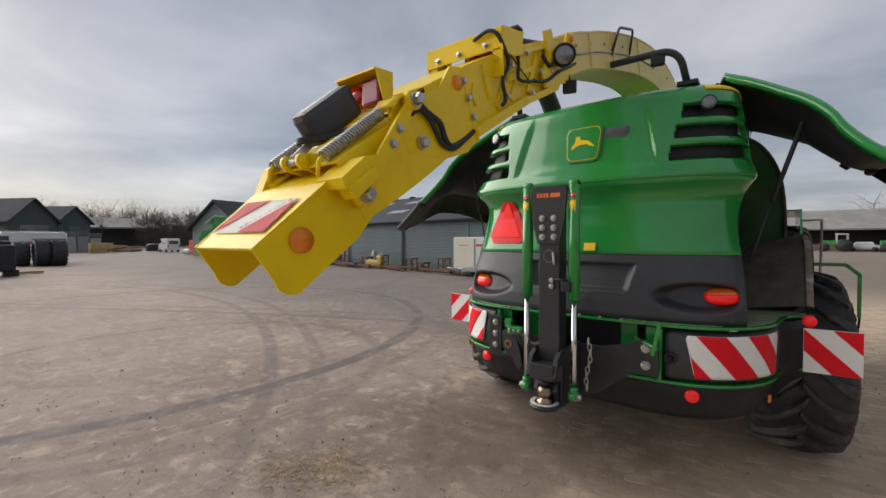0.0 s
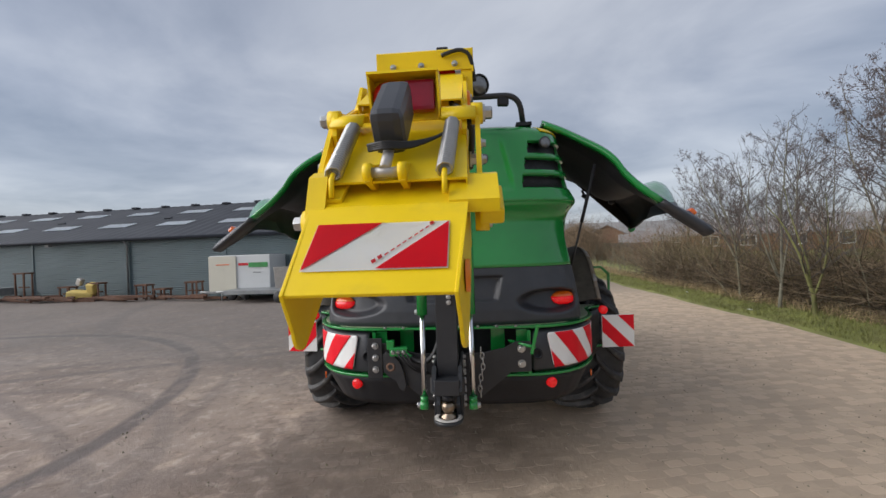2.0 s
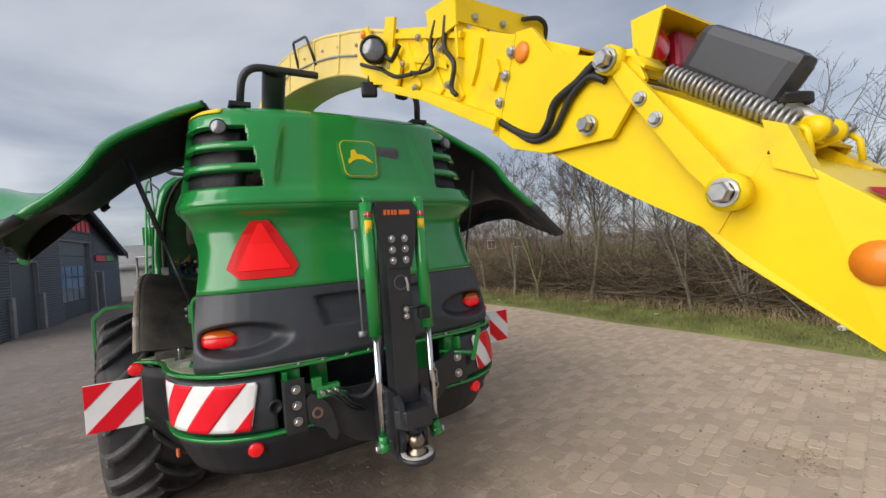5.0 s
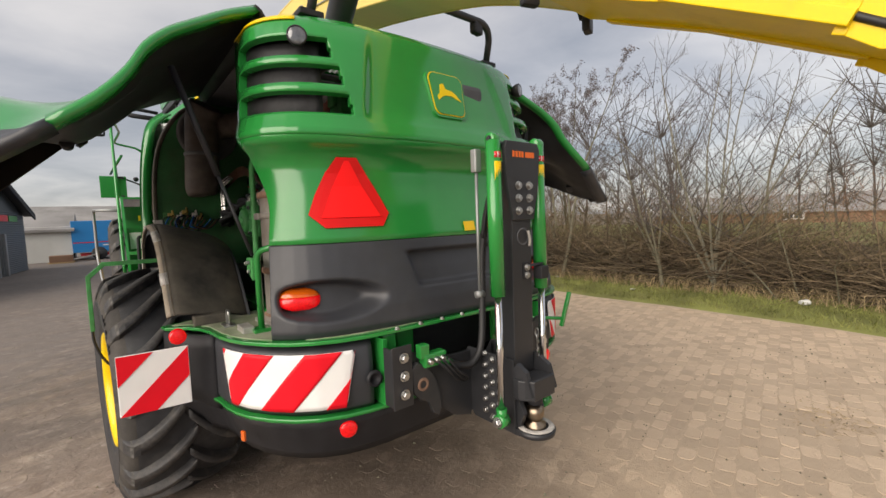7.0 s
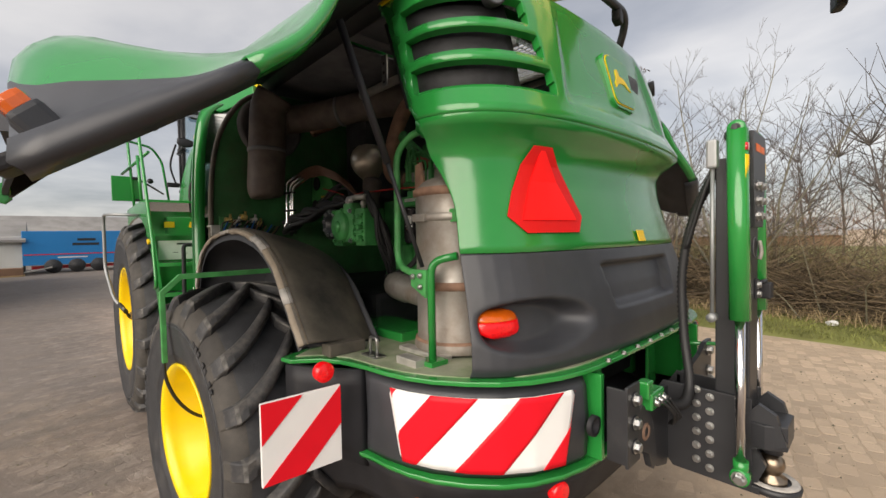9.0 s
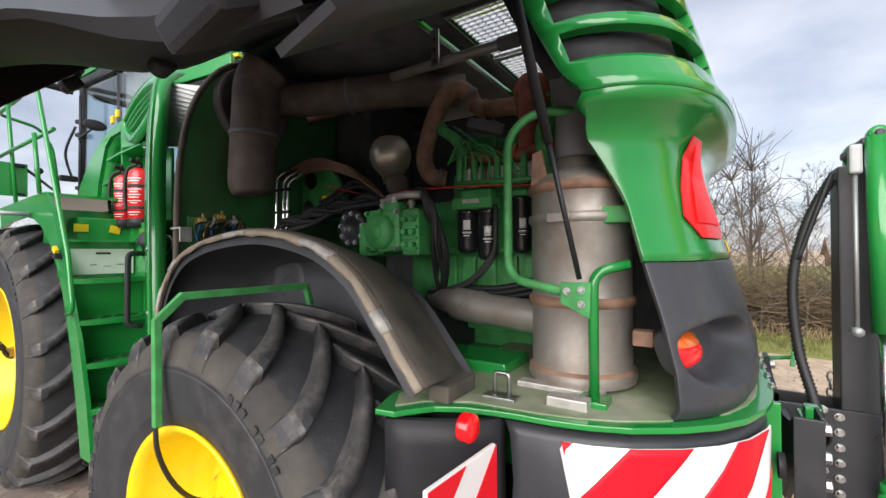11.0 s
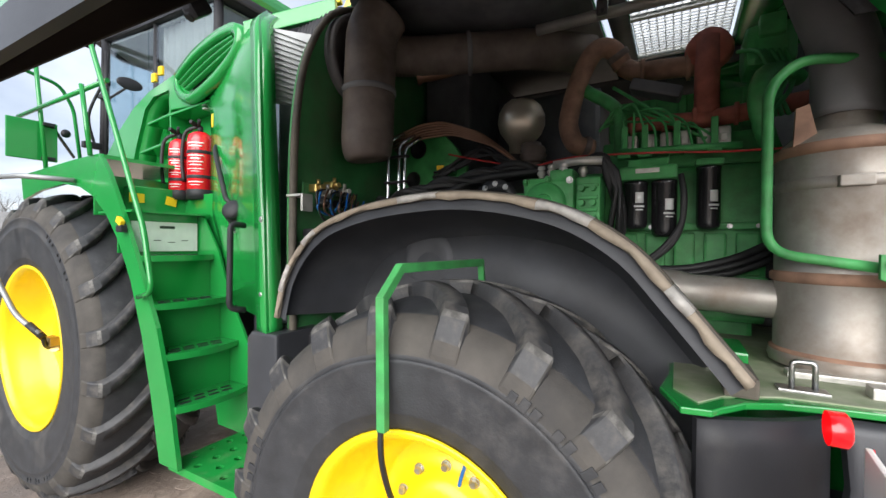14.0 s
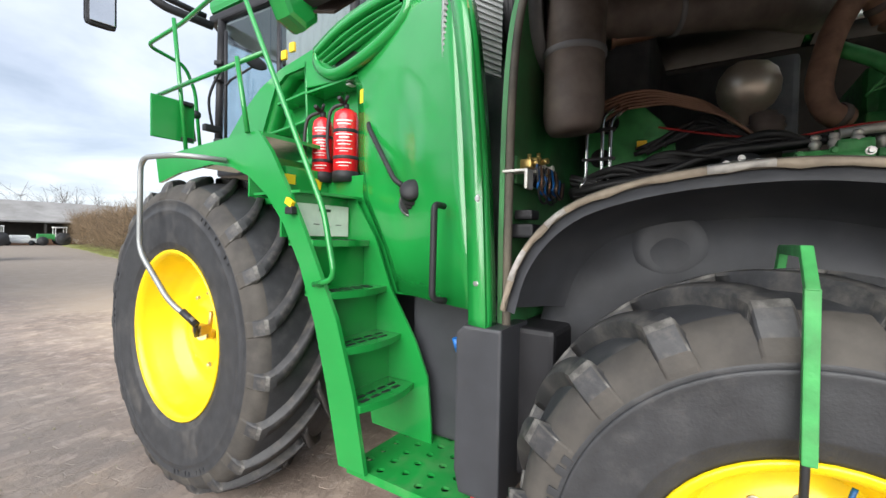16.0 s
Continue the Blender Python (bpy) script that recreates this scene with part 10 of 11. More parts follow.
box(bm, (-0.30, 0.60, 2.20), (0.20, 0.16, 0.16), None, 0.03)
box(bm, (-0.40, 0.60, 2.26), (0.05, 0.08, 0.08), None, 0.012)
EN("thermostat_housing", bm, GREEN_DULL)
bm = bmesh.new()
box(bm, (-0.36, 0.98, 2.10), (0.10, 0.20, 0.05), (20, 0, 0), 0.012)
EN("engine_cover", bm, INNER_BLACK)
# exhaust after-treatment can on the deck
CANX, CANY = -0.705, 0.475
bm = bmesh.new()
lathe(bm, [(0.168, 1.105), (0.172, 1.12), (0.168, 1.14), (0.158, 1.15), (0.158, 1.345), (0.163, 1.355), (0.158, 1.365), (0.158, 1.60), (0.163, 1.61), (0.158, 1.62), (0.158, 1.70), (0.165, 1.715), (0.158, 1.735), (0.126, 1.765), (0.092, 1.78), (0.075, 1.785), (0.075, 1.83), (0.0, 1.83)], 40, Matrix.Translation((CANX, CANY, 0)))
can = H("exhaust_canister", bm, STAINLESS, "tall stainless exhaust canister with heat-stained bands")
for z in (1.135, 1.72, 1.36):
    bm = bmesh.new()
    lathe(bm, [(0.160, z - 0.016), (0.168, z - 0.01), (0.168, z + 0.01), (0.160, z + 0.016)], 40, Matrix.Translation((CANX, CANY, 0)))
    H("canister_band", bm, RUST, parent=can)
bm = bmesh.new()
lathe(bm, [(0.160, 1.605), (0.168, 1.612), (0.168, 1.632), (0.160, 1.638)], 40, Matrix.Translation((CANX, CANY, 0)))
box(bm, (CANX - 0.165, CANY + 0.02, 1.62), (0.03, 0.07, 0.03), None, 0.004)
H("canister_clamp", bm, STAINLESS, parent=can)
bm = bmesh.new()
prism(bm, [(0.55, 1.73), (0.61, 1.73), (0.605, 1.84), (0.575, 1.85)], -0.80, -0.785, "x", 0.002)
H("lifting_lug", bm, RUST, parent=can)
bm = bmesh.new()
tube(bm, curve_pts([(-0.45, 1.22, 1.30), (-0.58, 1.05, 1.30), (-0.64, 0.85, 1.29), (-0.68, 0.60, 1.28)], 6), [0.055] * 7 + [0.068] * 5 + [0.06] * 7, 18)
H("exhaust_pipe", bm, STAINLESS, parent=can)
bm = bmesh.new()
tube(bm, curve_pts([(CANX, CANY, 1.82), (CANX + 0.01, CANY, 2.0), (-0.66, 0.52, 2.2), (-0.55, 0.56, 2.42), (-0.40, 0.60, 2.52)], 5), 0.082, 20)
H("exhaust_riser", bm, RISER, "grey exhaust riser", parent=can)
# green tube guard in front of the canister, post with clevis
bm = bmesh.new()
tube(bm, bent([(-0.72, 0.34, 1.965), (-0.81, 0.60, 1.975), (-0.84, 0.675, 1.90), (-0.845, 0.675, 1.43), (-0.915, 0.42, 1.39)], 0.07, 6), 0.014, 12)
gd = H("tube_guard", bm, GREEN_DULL, "green tube guard round the canister")
bm = bmesh.new()
tube(bm, bent([(-0.92, 0.385, 1.09), (-0.92, 0.385, 1.46), (-0.87, 0.30, 1.48)], 0.06, 6), 0.0145, 12)
box(bm, (-0.92, 0.385, 1.10), (0.08, 0.08, 0.02), None, 0.004)
H("guard_post", bm, GREEN, parent=gd)
bm = bmesh.new()
prism(bm, [(0.39, 1.33), (0.47, 1.37), (0.47, 1.43), (0.385, 1.43)], -0.945, -0.93, "x", 0.003)
H("strut_bracket", bm, GREEN_DULL, parent=gd)
for x, y, z in ((-0.95, 0.41, 1.41), (-0.95, 0.45, 1.405), (-0.95, 0.41, 1.37)):
    bm = bmesh.new()
    bolt_head(bm, (x, y, z), (-1, 0, 0), 0.008, 0.01)
    H("bracket_bolt", bm, BOLT, parent=gd)
bm = bmesh.new()
box(bm, (-0.80, 0.34, 1.625), (0.06, 0.14, 0.05), None, 0.006)
H("canister_bracket", bm, GREEN_DULL)
bm = bmesh.new()
box(bm, (-0.79, 0.275, 1.265), (0.05, 0.055, 0.045), None, 0.006)
tube(bm, [(-0.79, 0.25, 1.255), (-0.79, 0.21, 1.25)], 0.009, 8)
H("sensor_box", bm, RUST, "small brown sensor box")
# deck fittings: hook, latch plates
bm = bmesh.new()
tube(bm, bent([(-1.01, 0.60, 1.09), (-1.01, 0.60, 1.165), (-1.01, 0.645, 1.165), (-1.01, 0.645, 1.09)], 0.012), 0.0065, 8)
box(bm, (-1.01, 0.625, 1.096), (0.05, 0.10, 0.008), None, 0.002)
H("deck_hook", bm, BOLT, "small steel hook on the deck")
bm = bmesh.new()
box(bm, (-0.975, 0.44, 1.105), (0.05, 0.11, 0.03), None, 0.004)
box(bm, (-0.86, 0.50, 1.10), (0.05, 0.26, 0.02), None, 0.004)
H("latch_plate", bm, ALU)
bm = bmesh.new()
box(bm, (-1.06, 0.76, 1.115), (0.16, 0.07, 0.05), None, 0.008)
H("mudguard_foot", bm, FENDER_MAT)
# electrics on the bulkhead
bm = bmesh.new()
box(bm, (-1.13, 2.20, 1.61), (0.055, 0.012, 0.07), None, 0.003)
box(bm, (-1.13, 2.245, 1.64), (0.055, 0.09, 0.010), None, 0.003)
eb = H("junction_box", bm, ALU, "bare metal bracket on the bulkhead")
for k, (x, z, mt) in enumerate(((-1.04, 1.68, BRASS), (-0.985, 1.665, ALU), (-0.945, 1.70, BRASS), (-0.88, 1.68, ALU), (-0.845, 1.655, BRASS), (-1.00, 1.625, BLACK), (-0.90, 1.625, BLACK))):
    bm = bmesh.new()
    box(bm, (x, 2.25, z), (0.042, 0.06, 0.034), (0, 8 * (k % 3), 0), 0.006)
    tube(bm, [(x, 2.22, z), (x - 0.005, 2.195, z + 0.004)], 0.012, 8)
    tube(bm, [(x + 0.012, 2.24, z + 0.015), (x + 0.012, 2.24, z + 0.04)], 0.008, 8)
    H("solenoid_valve", bm, mt, "small solenoid valve", parent=eb)
bm = bmesh.new()
box(bm, (-0.95, 2.268, 1.655), (0.28, 0.012, 0.10), None, 0.004)
H("valve_plate", bm, GREEN_DARK, parent=eb)
bm = bmesh.new()
box(bm, (-1.05, 2.235, 1.43), (0.11, 0.09, 0.05), None, 0.01)
box(bm, (-1.05, 2.235, 1.49), (0.08, 0.07, 0.035), None, 0.01)
H("valve_block", bm, BLACK, parent=eb)
for k in range(12):
    x0, q = -1.05 + 0.02 * k, rnd_.uniform(-1, 1)
    bm = bmesh.new()
    tube(bm, curve_pts([(x0, 2.20, 1.675), (x0 - 0.05 + 0.02 * q, 2.18, 1.63 - 0.02 * q), (x0 - 0.03, 2.185, 1.57 + 0.02 * q), (x0 + 0.05, 2.19, 1.555 + 0.02 * q), (x0 + 0.12, 2.205, 1.62 + 0.03 * q)], 5), 0.0045, 6)
    H("wiring", bm, BLUE_TUBE if k % 4 == 0 else (PIPE_BROWN if k % 4 == 2 else HOSE), parent=eb)
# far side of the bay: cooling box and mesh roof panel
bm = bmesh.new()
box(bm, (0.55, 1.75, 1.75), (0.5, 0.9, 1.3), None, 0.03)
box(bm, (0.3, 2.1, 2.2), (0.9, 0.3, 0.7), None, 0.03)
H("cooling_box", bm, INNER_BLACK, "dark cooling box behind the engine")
bm = bmesh.new()
for k in range(30):
    box(bm, (-0.52 + 0.034 * k, 0.885, 2.60), (0.006, 0.45, 0.010))
for k in range(13):
    box(bm, (-0.025, 0.665 + 0.037 * k, 2.606), (1.0, 0.005, 0.006))
for x in (-0.53, -0.02, 0.48):
    box(bm, (x, 0.885, 2.595), (0.03, 0.46, 0.03))
H("roof_grating", bm, GRATING, "galvanised wire grating over the engine")

# ---- steps, filler panel, cab ----
STR = [(2.79, 0.44), (2.86, 0.75), (2.965, 1.05), (3.06, 1.22), (3.16, 1.40), (3.27, 1.58), (3.42, 1.80), (3.52, 1.905), (3.82, 1.90), (4.60, 1.87),
       (4.56, 1.71), (4.3, 1.755), (3.95, 1.775), (3.75, 1.745), (3.60, 1.69), (3.45, 1.59), (3.32, 1.45), (3.20, 1.26), (3.10, 1.02), (3.02, 0.76), (2.94, 0.44)]
for s in (-1, 1):
    bm = bmesh.new()
    prism(bm, STR, s * 1.31, s * 1.29, "x")
    fa = H("front_wing_plate", bm, GREEN, "green wing plate arching over the front wheel")
    # wing top over the tyre
    bm = bmesh.new()
    prism(bm, [(3.50, 1.90), (3.82, 1.895), (4.59, 1.865), (4.585, 1.845), (3.82, 1.875), (3.50, 1.88)], s * 0.80, s * 1.30, "x")
    H("wing_top", bm, GREEN, parent=fa)
    # grey hose guard pipe round the front tyre
    bm = bmesh.new()
    tube(bm, bent([(s * 1.32, 3.78, 1.78), (s * 1.50, 3.90, 1.79), (s * 1.53, 4.24, 1.80), (s * 1.53, 4.26, 1.30), (s * 1.50, 3.98, 1.04), (s * 1.44, 3.86, 0.95)], 0.08, 6), 0.014, 10)
    H("hose_guard_pipe", bm, GALV, "bent galvanised hose guard pipe", parent=fa)
    bm = bmesh.new()
    tube(bm, [(s * 1.47, 3.92, 1.0), (s * 1.43, 3.85, 0.93)], 0.018, 10)
    tube(bm, bent([(s * 1.43, 3.86, 0.93), (s * 1.40, 3.92, 0.87), (s * 1.36, 4.0, 0.84)], 0.03), 0.012, 8)
    H("tyre_air_hose", bm, HOSE, parent=fa)
    bm = bmesh.new()
    box(bm, (s * 1.37, 3.93, 0.89), (0.05, 0.09, 0.05), None, 0.006)
    tube(bm, [(s * 1.35, 3.96, 0.85), (s * 1.15, 4.15, 0.80)], 0.03, 12)
    tube(bm, [(s * 1.33, 3.90, 0.98), (s * 1.33, 3.93, 0.84)], 0.012, 8)
    H("rotary_valve", bm, BRASS, "brass and steel rotary air valve", parent=fa)

# stair: treads, risers, inner cheek, bottom tread plate with holes
TREAD = [(0.705, 2.835), (0.93, 2.92), (1.155, 3.015), (1.38, 3.135)]
bm = bmesh.new()
prism(bm, [(2.73, 0.43), (2.735, 0.53), (2.758, 0.74), (2.83, 0.90), (2.90, 1.01), (2.99, 1.14), (3.10, 1.40), (3.25, 1.60), (3.60, 1.60), (3.40, 1.25), (3.2, 0.9), (3.10, 0.44)], -0.93, -0.918, "x")
ladder = H("access_ladder", bm, GREEN, "green steel access steps with grip treads")
for z, y in TREAD:
    bm = bmesh.new()
    n = 8
    nose = [(-1.292 + 0.36 * k / n, y - 0.035 * math.sin(math.pi * k / n)) for k in range(n + 1)]
    prism(bm, nose + [(-0.932, y + 0.17), (-1.292, y + 0.17)], z - 0.030, z, "z", 0.003)
    tr_ = H("tread", bm, GREEN, parent=ladder)
    for k in range(8):
        bm = bmesh.new()
        box(bm, (-1.235 + 0.068 * (k % 4) + 0.02 * (k // 4), y + 0.03 + 0.045 * (k // 4), z + 0.001), (0.048, 0.018, 0.003), (0, 0, 0), 0.0)
        H("grip_slot", bm, BLACK, parent=tr_)
    bm = bmesh.new()
    box(bm, (-1.112, y + 0.165, z + 0.10), (0.36, 0.012, 0.24))
    H("riser", bm, GREEN, parent=ladder)
bm = bmesh.new()
box(bm, (-1.0975, 3.40, 1.60), (0.395, 0.35, 0.012))
box(bm, (-1.0975, 3.36, 1.50), (0.395, 0.012, 0.22))
box(bm, (-1.0975, 3.62, 1.70), (0.395, 0.012, 0.22))
H("upper_platform", bm, GREEN, parent=ladder)
bm = bmesh.new()
box(bm, (-0.87, 3.18, 1.42), (0.02, 0.8, 0.62), None, 0.004)
H("inner_cheek", bm, GREEN, parent=ladder)


def perforated(bm, x0, x1, y0, y1, z, nx, ny, r):
    """A plate of cells, each with a round hole; every second row stands half a cell aside."""
    dx, dy = (x1 - x0) / nx, (y1 - y0) / ny
    for j in range(ny):
        off = 0.5 * dx if j % 2 else 0
        for i in range(nx + (1 if off else 0)):
            xa, xb = max(x0, x0 + i * dx - off), min(x1, x0 + (i + 1) * dx - off)
            ya, yb = y0 + j * dy, y0 + (j + 1) * dy
            if xb - xa < 0.9 * dx:
                bm.faces.new([bm.verts.new(p) for p in ((xa, ya, z), (xb, ya, z), (xb, yb, z), (xa, yb, z))])
                continue
            cx, cy = (xa + xb) / 2, (ya + yb) / 2
            ring = [bm.verts.new((cx + r * math.cos(a), cy + r * math.sin(a), z)) for a in [2 * math.pi * k / 12 for k in range(12)]]
            low = [bm.verts.new((v.co.x, v.co.y, z - 0.012)) for v in ring]
            outer = [bm.verts.new(p) for p in ((xb, cy, z), (xb, yb, z), (cx, yb, z), (xa, yb, z), (xa, cy, z), (xa, ya, z), (cx, ya, z), (xb, ya, z))]
            idx = [0, 1.5, 3, 4.5, 6, 7.5, 9, 10.5]
            for q in range(4):
                a, b, c = outer[2 * q], outer[2 * q + 1], outer[(2 * q + 2) % 8]
                bm.faces.new((ring[3 * q], a, b, ring[3 * q + 1]))
                bm.faces.new((ring[3 * q + 1], b, ring[3 * q + 2]))
                bm.faces.new((ring[3 * q + 2], b, c, ring[(3 * q + 3) % 12]))
            for k in range(12):
                bm.faces.new((ring[k], low[k], low[(k + 1) % 12], ring[(k + 1) % 12]))


bm = bmesh.new()
perforated(bm, -1.275, -0.75, 2.34, 2.92, 0.435, 6, 6, 0.017)
box(bm, (-1.275, 2.63, 0.42), (0.012, 0.58, 0.035))
box(bm, (-0.75, 2.63, 0.42), (0.012, 0.58, 0.035))
box(bm, (-1.0125, 2.34, 0.42), (0.525, 0.012, 0.035))
H("bottom_step", bm, STEP_GREEN, "worn green bottom step with round holes", parent=ladder)
bm = bmesh.new()
tube(bm, [(-1.05, 2.36, 0.44), (-1.05, 2.33, 0.46)], 0.012, 8)
box(bm, (-1.20, 2.34, 0.46), (0.05, 0.03, 0.04), None, 0.004)
H("red_tow_eye", bm, LABEL_RED, parent=ladder)
bm = bmesh.new()
box(bm, (-1.01, 2.64, 0.395), (0.50, 0.54, 0.006))
H("step_tray", bm, BLACK, parent=ladder)
# hand rail down the stair, top rails
bm = bmesh.new()
tube(bm, bent([(-1.33, 3.08, 1.19), (-1.34, 2.94, 1.22), (-1.34, 3.01, 1.50), (-1.33, 3.62, 2.58), (-1.31, 3.76, 2.70), (-1.24, 4.42, 2.688), (-1.29, 4.78, 2.62), (-1.05, 4.80, 2.575), (-0.95, 4.86, 2.44), (-0.88, 4.91, 1.95)], 0.06, 6), 0.0125, 10)
rl = H("platform_rail", bm, GREEN, "green tubular platform rail")
for a_, b_ in (((-1.32, 4.35, 2.66), (-1.29, 4.265, 1.88)), ((-1.327, 3.68, 2.285), (-1.322, 3.59, 1.90))):
    bm = bmesh.new()
    tube(bm, [a_, b_], 0.0125, 8)
    H("rail_post", bm, GREEN, parent=rl)
bm = bmesh.new()
tube(bm, [(-1.35, 4.50, 2.225), (-1.27, 3.53, 2.30)], 0.0125, 8)
H("mid_rail", bm, GREEN, parent=rl)
bm = bmesh.new()
box(bm, (-1.337, 4.318, 2.062), (0.235, 0.014, 0.24), (0, 0, 0), 0.006)
H("rail_plate", bm, GREEN, "green plate on the rail", parent=rl)
for z in (1.955, 2.165):
    bm = bmesh.new()
    box(bm, (-1.27, 4.295, z), (0.06, 0.035, 0.022), None, 0.005)
    H("rail_clamp", bm, BLACK, parent=rl)
bm = bmesh.new()
tube(bm, [(-1.25, 4.30, 2.16), (-1.12, 4.55, 2.13), (-0.95, 4.86, 2.08)], 0.010, 8)
H("rail_stay", bm, BLACK, parent=rl)
bm = bmesh.new()
lathe(bm, [(0, -0.015), (0.022, -0.012), (0.028, 0.012), (0, 0.02)], 14, Matrix.Translation((-1.12, 4.50, 2.17)) @ Matrix.Rotation(radians(90), 4, "X"))
H("rail_knob", bm, BLACK, parent=rl)
bm = bmesh.new()
box(bm, (-1.335, 3.24, 1.545), (0.02, 0.05, 0.03), (30, 0, 0), 0.004)
yc_ = H("yellow_tag", bm, LABEL_YELLOW, "yellow tag on the stair rail", parent=rl)
bm = bmesh.new()
box(bm, (-1.33, 3.24, 1.51), (0.03, 0.05, 0.035), None, 0.006)
H("tag_clip", bm, BLACK, parent=rl)

# filler panel beside the stair
ROWS_P = [(1.14, (-1.205, 2.36), (-1.10, 2.62), (-0.97, 2.90)), (1.35, (-1.195, 2.385), (-1.06, 2.72), (-0.93, 3.02)), (1.60, (-1.18, 2.42), (-1.02, 2.82), (-0.875, 3.22)), (1.80, (-1.16, 2.445), (-0.99, 2.86), (-0.845, 3.29)),
          (2.05, (-1.135, 2.48), (-0.97, 2.88), (-0.83, 3.31)), (2.22, (-1.11, 2.51), (-0.95, 2.90), (-0.825, 3.33)), (2.36, (-1.085, 2.545), (-0.93, 2.92), (-0.825, 3.40)), (2.45, (-1.04, 2.59), (-0.92, 2.93), (-0.83, 3.46)), (2.54, (-0.96, 2.68), (-0.90, 2.98), (-0.84, 3.55))]
bm = bmesh.new()
rows = []
for z, a, b, c in ROWS_P:
    row = []
    for k in range(13):
        t = k / 12
        p = ((1 - t) ** 2 * a[0] + 2 * t * (1 - t) * b[0] + t * t * c[0], (1 - t) ** 2 * a[1] + 2 * t * (1 - t) * b[1] + t * t * c[1])
        # a hollow running down from the elbow pipe to the filler
        q = ((t - 0.55 + 0.35 * (z - 1.9)) / 0.22) ** 2 + ((z - 1.78) / 0.34) ** 2
        row.append((p[0] + 0.045 * max(0, 1 - q), p[1], z))
    rows.append(row)
sheet(bm, rows, 0.012)
pan = H("filler_panel", bm, GREEN, "green side panel with fuel filler and elbow pipe")
bm = bmesh.new()
edge = [(-1.225, 2.30, 1.08), (-1.225, 2.31, 1.3), (-1.215, 2.34, 1.7), (-1.19, 2.39, 2.05), (-1.15, 2.45, 2.3), (-1.10, 2.52, 2.44), (-1.0, 2.6, 2.54)]
ed = curve_pts(edge, 4)
sheet(bm, [[p, p + Vector((0.012, 0.075, 0))] for p in ed], 0.012)
sheet(bm, [[p, p + Vector((0.06, -0.004, 0))] for p in ed], 0.010)
H("panel_flange", bm, GREEN, parent=pan)
for z in (1.24, 1.54):
    bm = bmesh.new()
    bolt_head(bm, (-1.228, 2.345, z), (-1, 0, 0), 0.01, 0.008)
    H("flange_bolt", bm, BOLT, parent=pan)
m = Matrix.Translation((-0.985, 2.80, 1.56)) @ Vector((-0.85, -0.35, 0.45)).to_track_quat("Z", "Y").to_matrix().to_4x4()
bm = bmesh.new()
lathe(bm, [(0.072, 0), (0.074, 0.006), (0.056, 0.012), (0.052, 0.03), (0.058, 0.034), (0.058, 0.044), (0.050, 0.048), (0.050, 0.060), (0.056, 0.064), (0.056, 0.074), (0.047, 0.078), (0.047, 0.092), (0.052, 0.096), (0.050, 0.112), (0.040, 0.120), (0.022, 0.128), (0, 0.130)], 24, m)
H("fuel_filler", bm, BLACK, "black fuel filler cap", parent=pan)
bm = bmesh.new()
lathe(bm, [(0.076, -0.004), (0.082, 0.002), (0.072, 0.005)], 22, m)
H("filler_ring", bm, BOLT, parent=pan)
bm = bmesh.new()
tube(bm, bent([(-0.83, 3.20, 1.985), (-0.875, 3.205, 2.005), (-0.905, 3.175, 1.965), (-1.01, 2.91, 1.665), (-0.985, 2.86, 1.63)], 0.03, 5), 0.013, 10)
H("elbow_pipe", bm, BLACK, "black vent pipe", parent=pan)
bm = bmesh.new()
tube(bm, bent([(-1.18, 2.52, 1.52), (-1.245, 2.52, 1.525), (-1.25, 2.52, 1.17), (-1.19, 2.50, 1.16)], 0.03, 5), 0.013, 10)
H("grab_handle", bm, BLACK, "black grab handle", parent=pan)
bm = bmesh.new()
box(bm, (-0.852, 3.282, 2.163), (0.004, 0.032, 0.075), (0, 0, -16), 0.0)
H("panel_label", bm, LABEL_YELLOW, "yellow warning label", parent=pan)
# louvred top and sloping fairing up to the cab
bm = bmesh.new()
prism(bm, [(2.85, 2.36), (2.80, 2.50), (2.95, 2.56), (3.2, 2.60), (3.45, 2.57), (3.75, 2.515), (4.02, 2.465), (4.24, 2.385), (4.44, 2.25), (4.62, 2.10), (4.74, 1.88), (4.28, 1.88), (4.20, 2.10), (4.08, 2.36), (3.97, 2.425), (3.78, 2.44), (3.76, 2.30), (3.34, 2.28), (3.0, 2.34)], -0.835, -0.80, "x", 0.006)
fr_ = H("cab_fairing", bm, GREEN, "green fairing rising to the cab")


def louvre_x(y):
    return -0.972 + 0.15 * (y - 2.85)


SLOT = curve_pts([(0, y, z) for y, z in ((3.66, 2.475), (3.42, 2.540), (3.14, 2.562), (2.97, 2.552), (2.915, 2.525), (2.93, 2.475), (3.02, 2.430), (3.20, 2.378), (3.42, 2.345), (3.53, 2.358), (3.62, 2.410), (3.66, 2.475))], 3)


def slot_ring(grow, lift):
    """The louvre's rounded opening, widened by grow and standing proud by lift."""
    out = []
    for k, p in enumerate(SLOT):
        d = SLOT[(k + 1) % (len(SLOT) - 1)] - SLOT[(k - 1) % (len(SLOT) - 1)]
        n_ = Vector((0, -d.z, d.y)).normalized()
        if n_.dot(p - Vector((0, 3.29, 2.455))) < 0:
            n_ = -n_
        q = p + n_ * grow
        out.append((louvre_x(q.y) - lift, q.y, q.z))
    return out


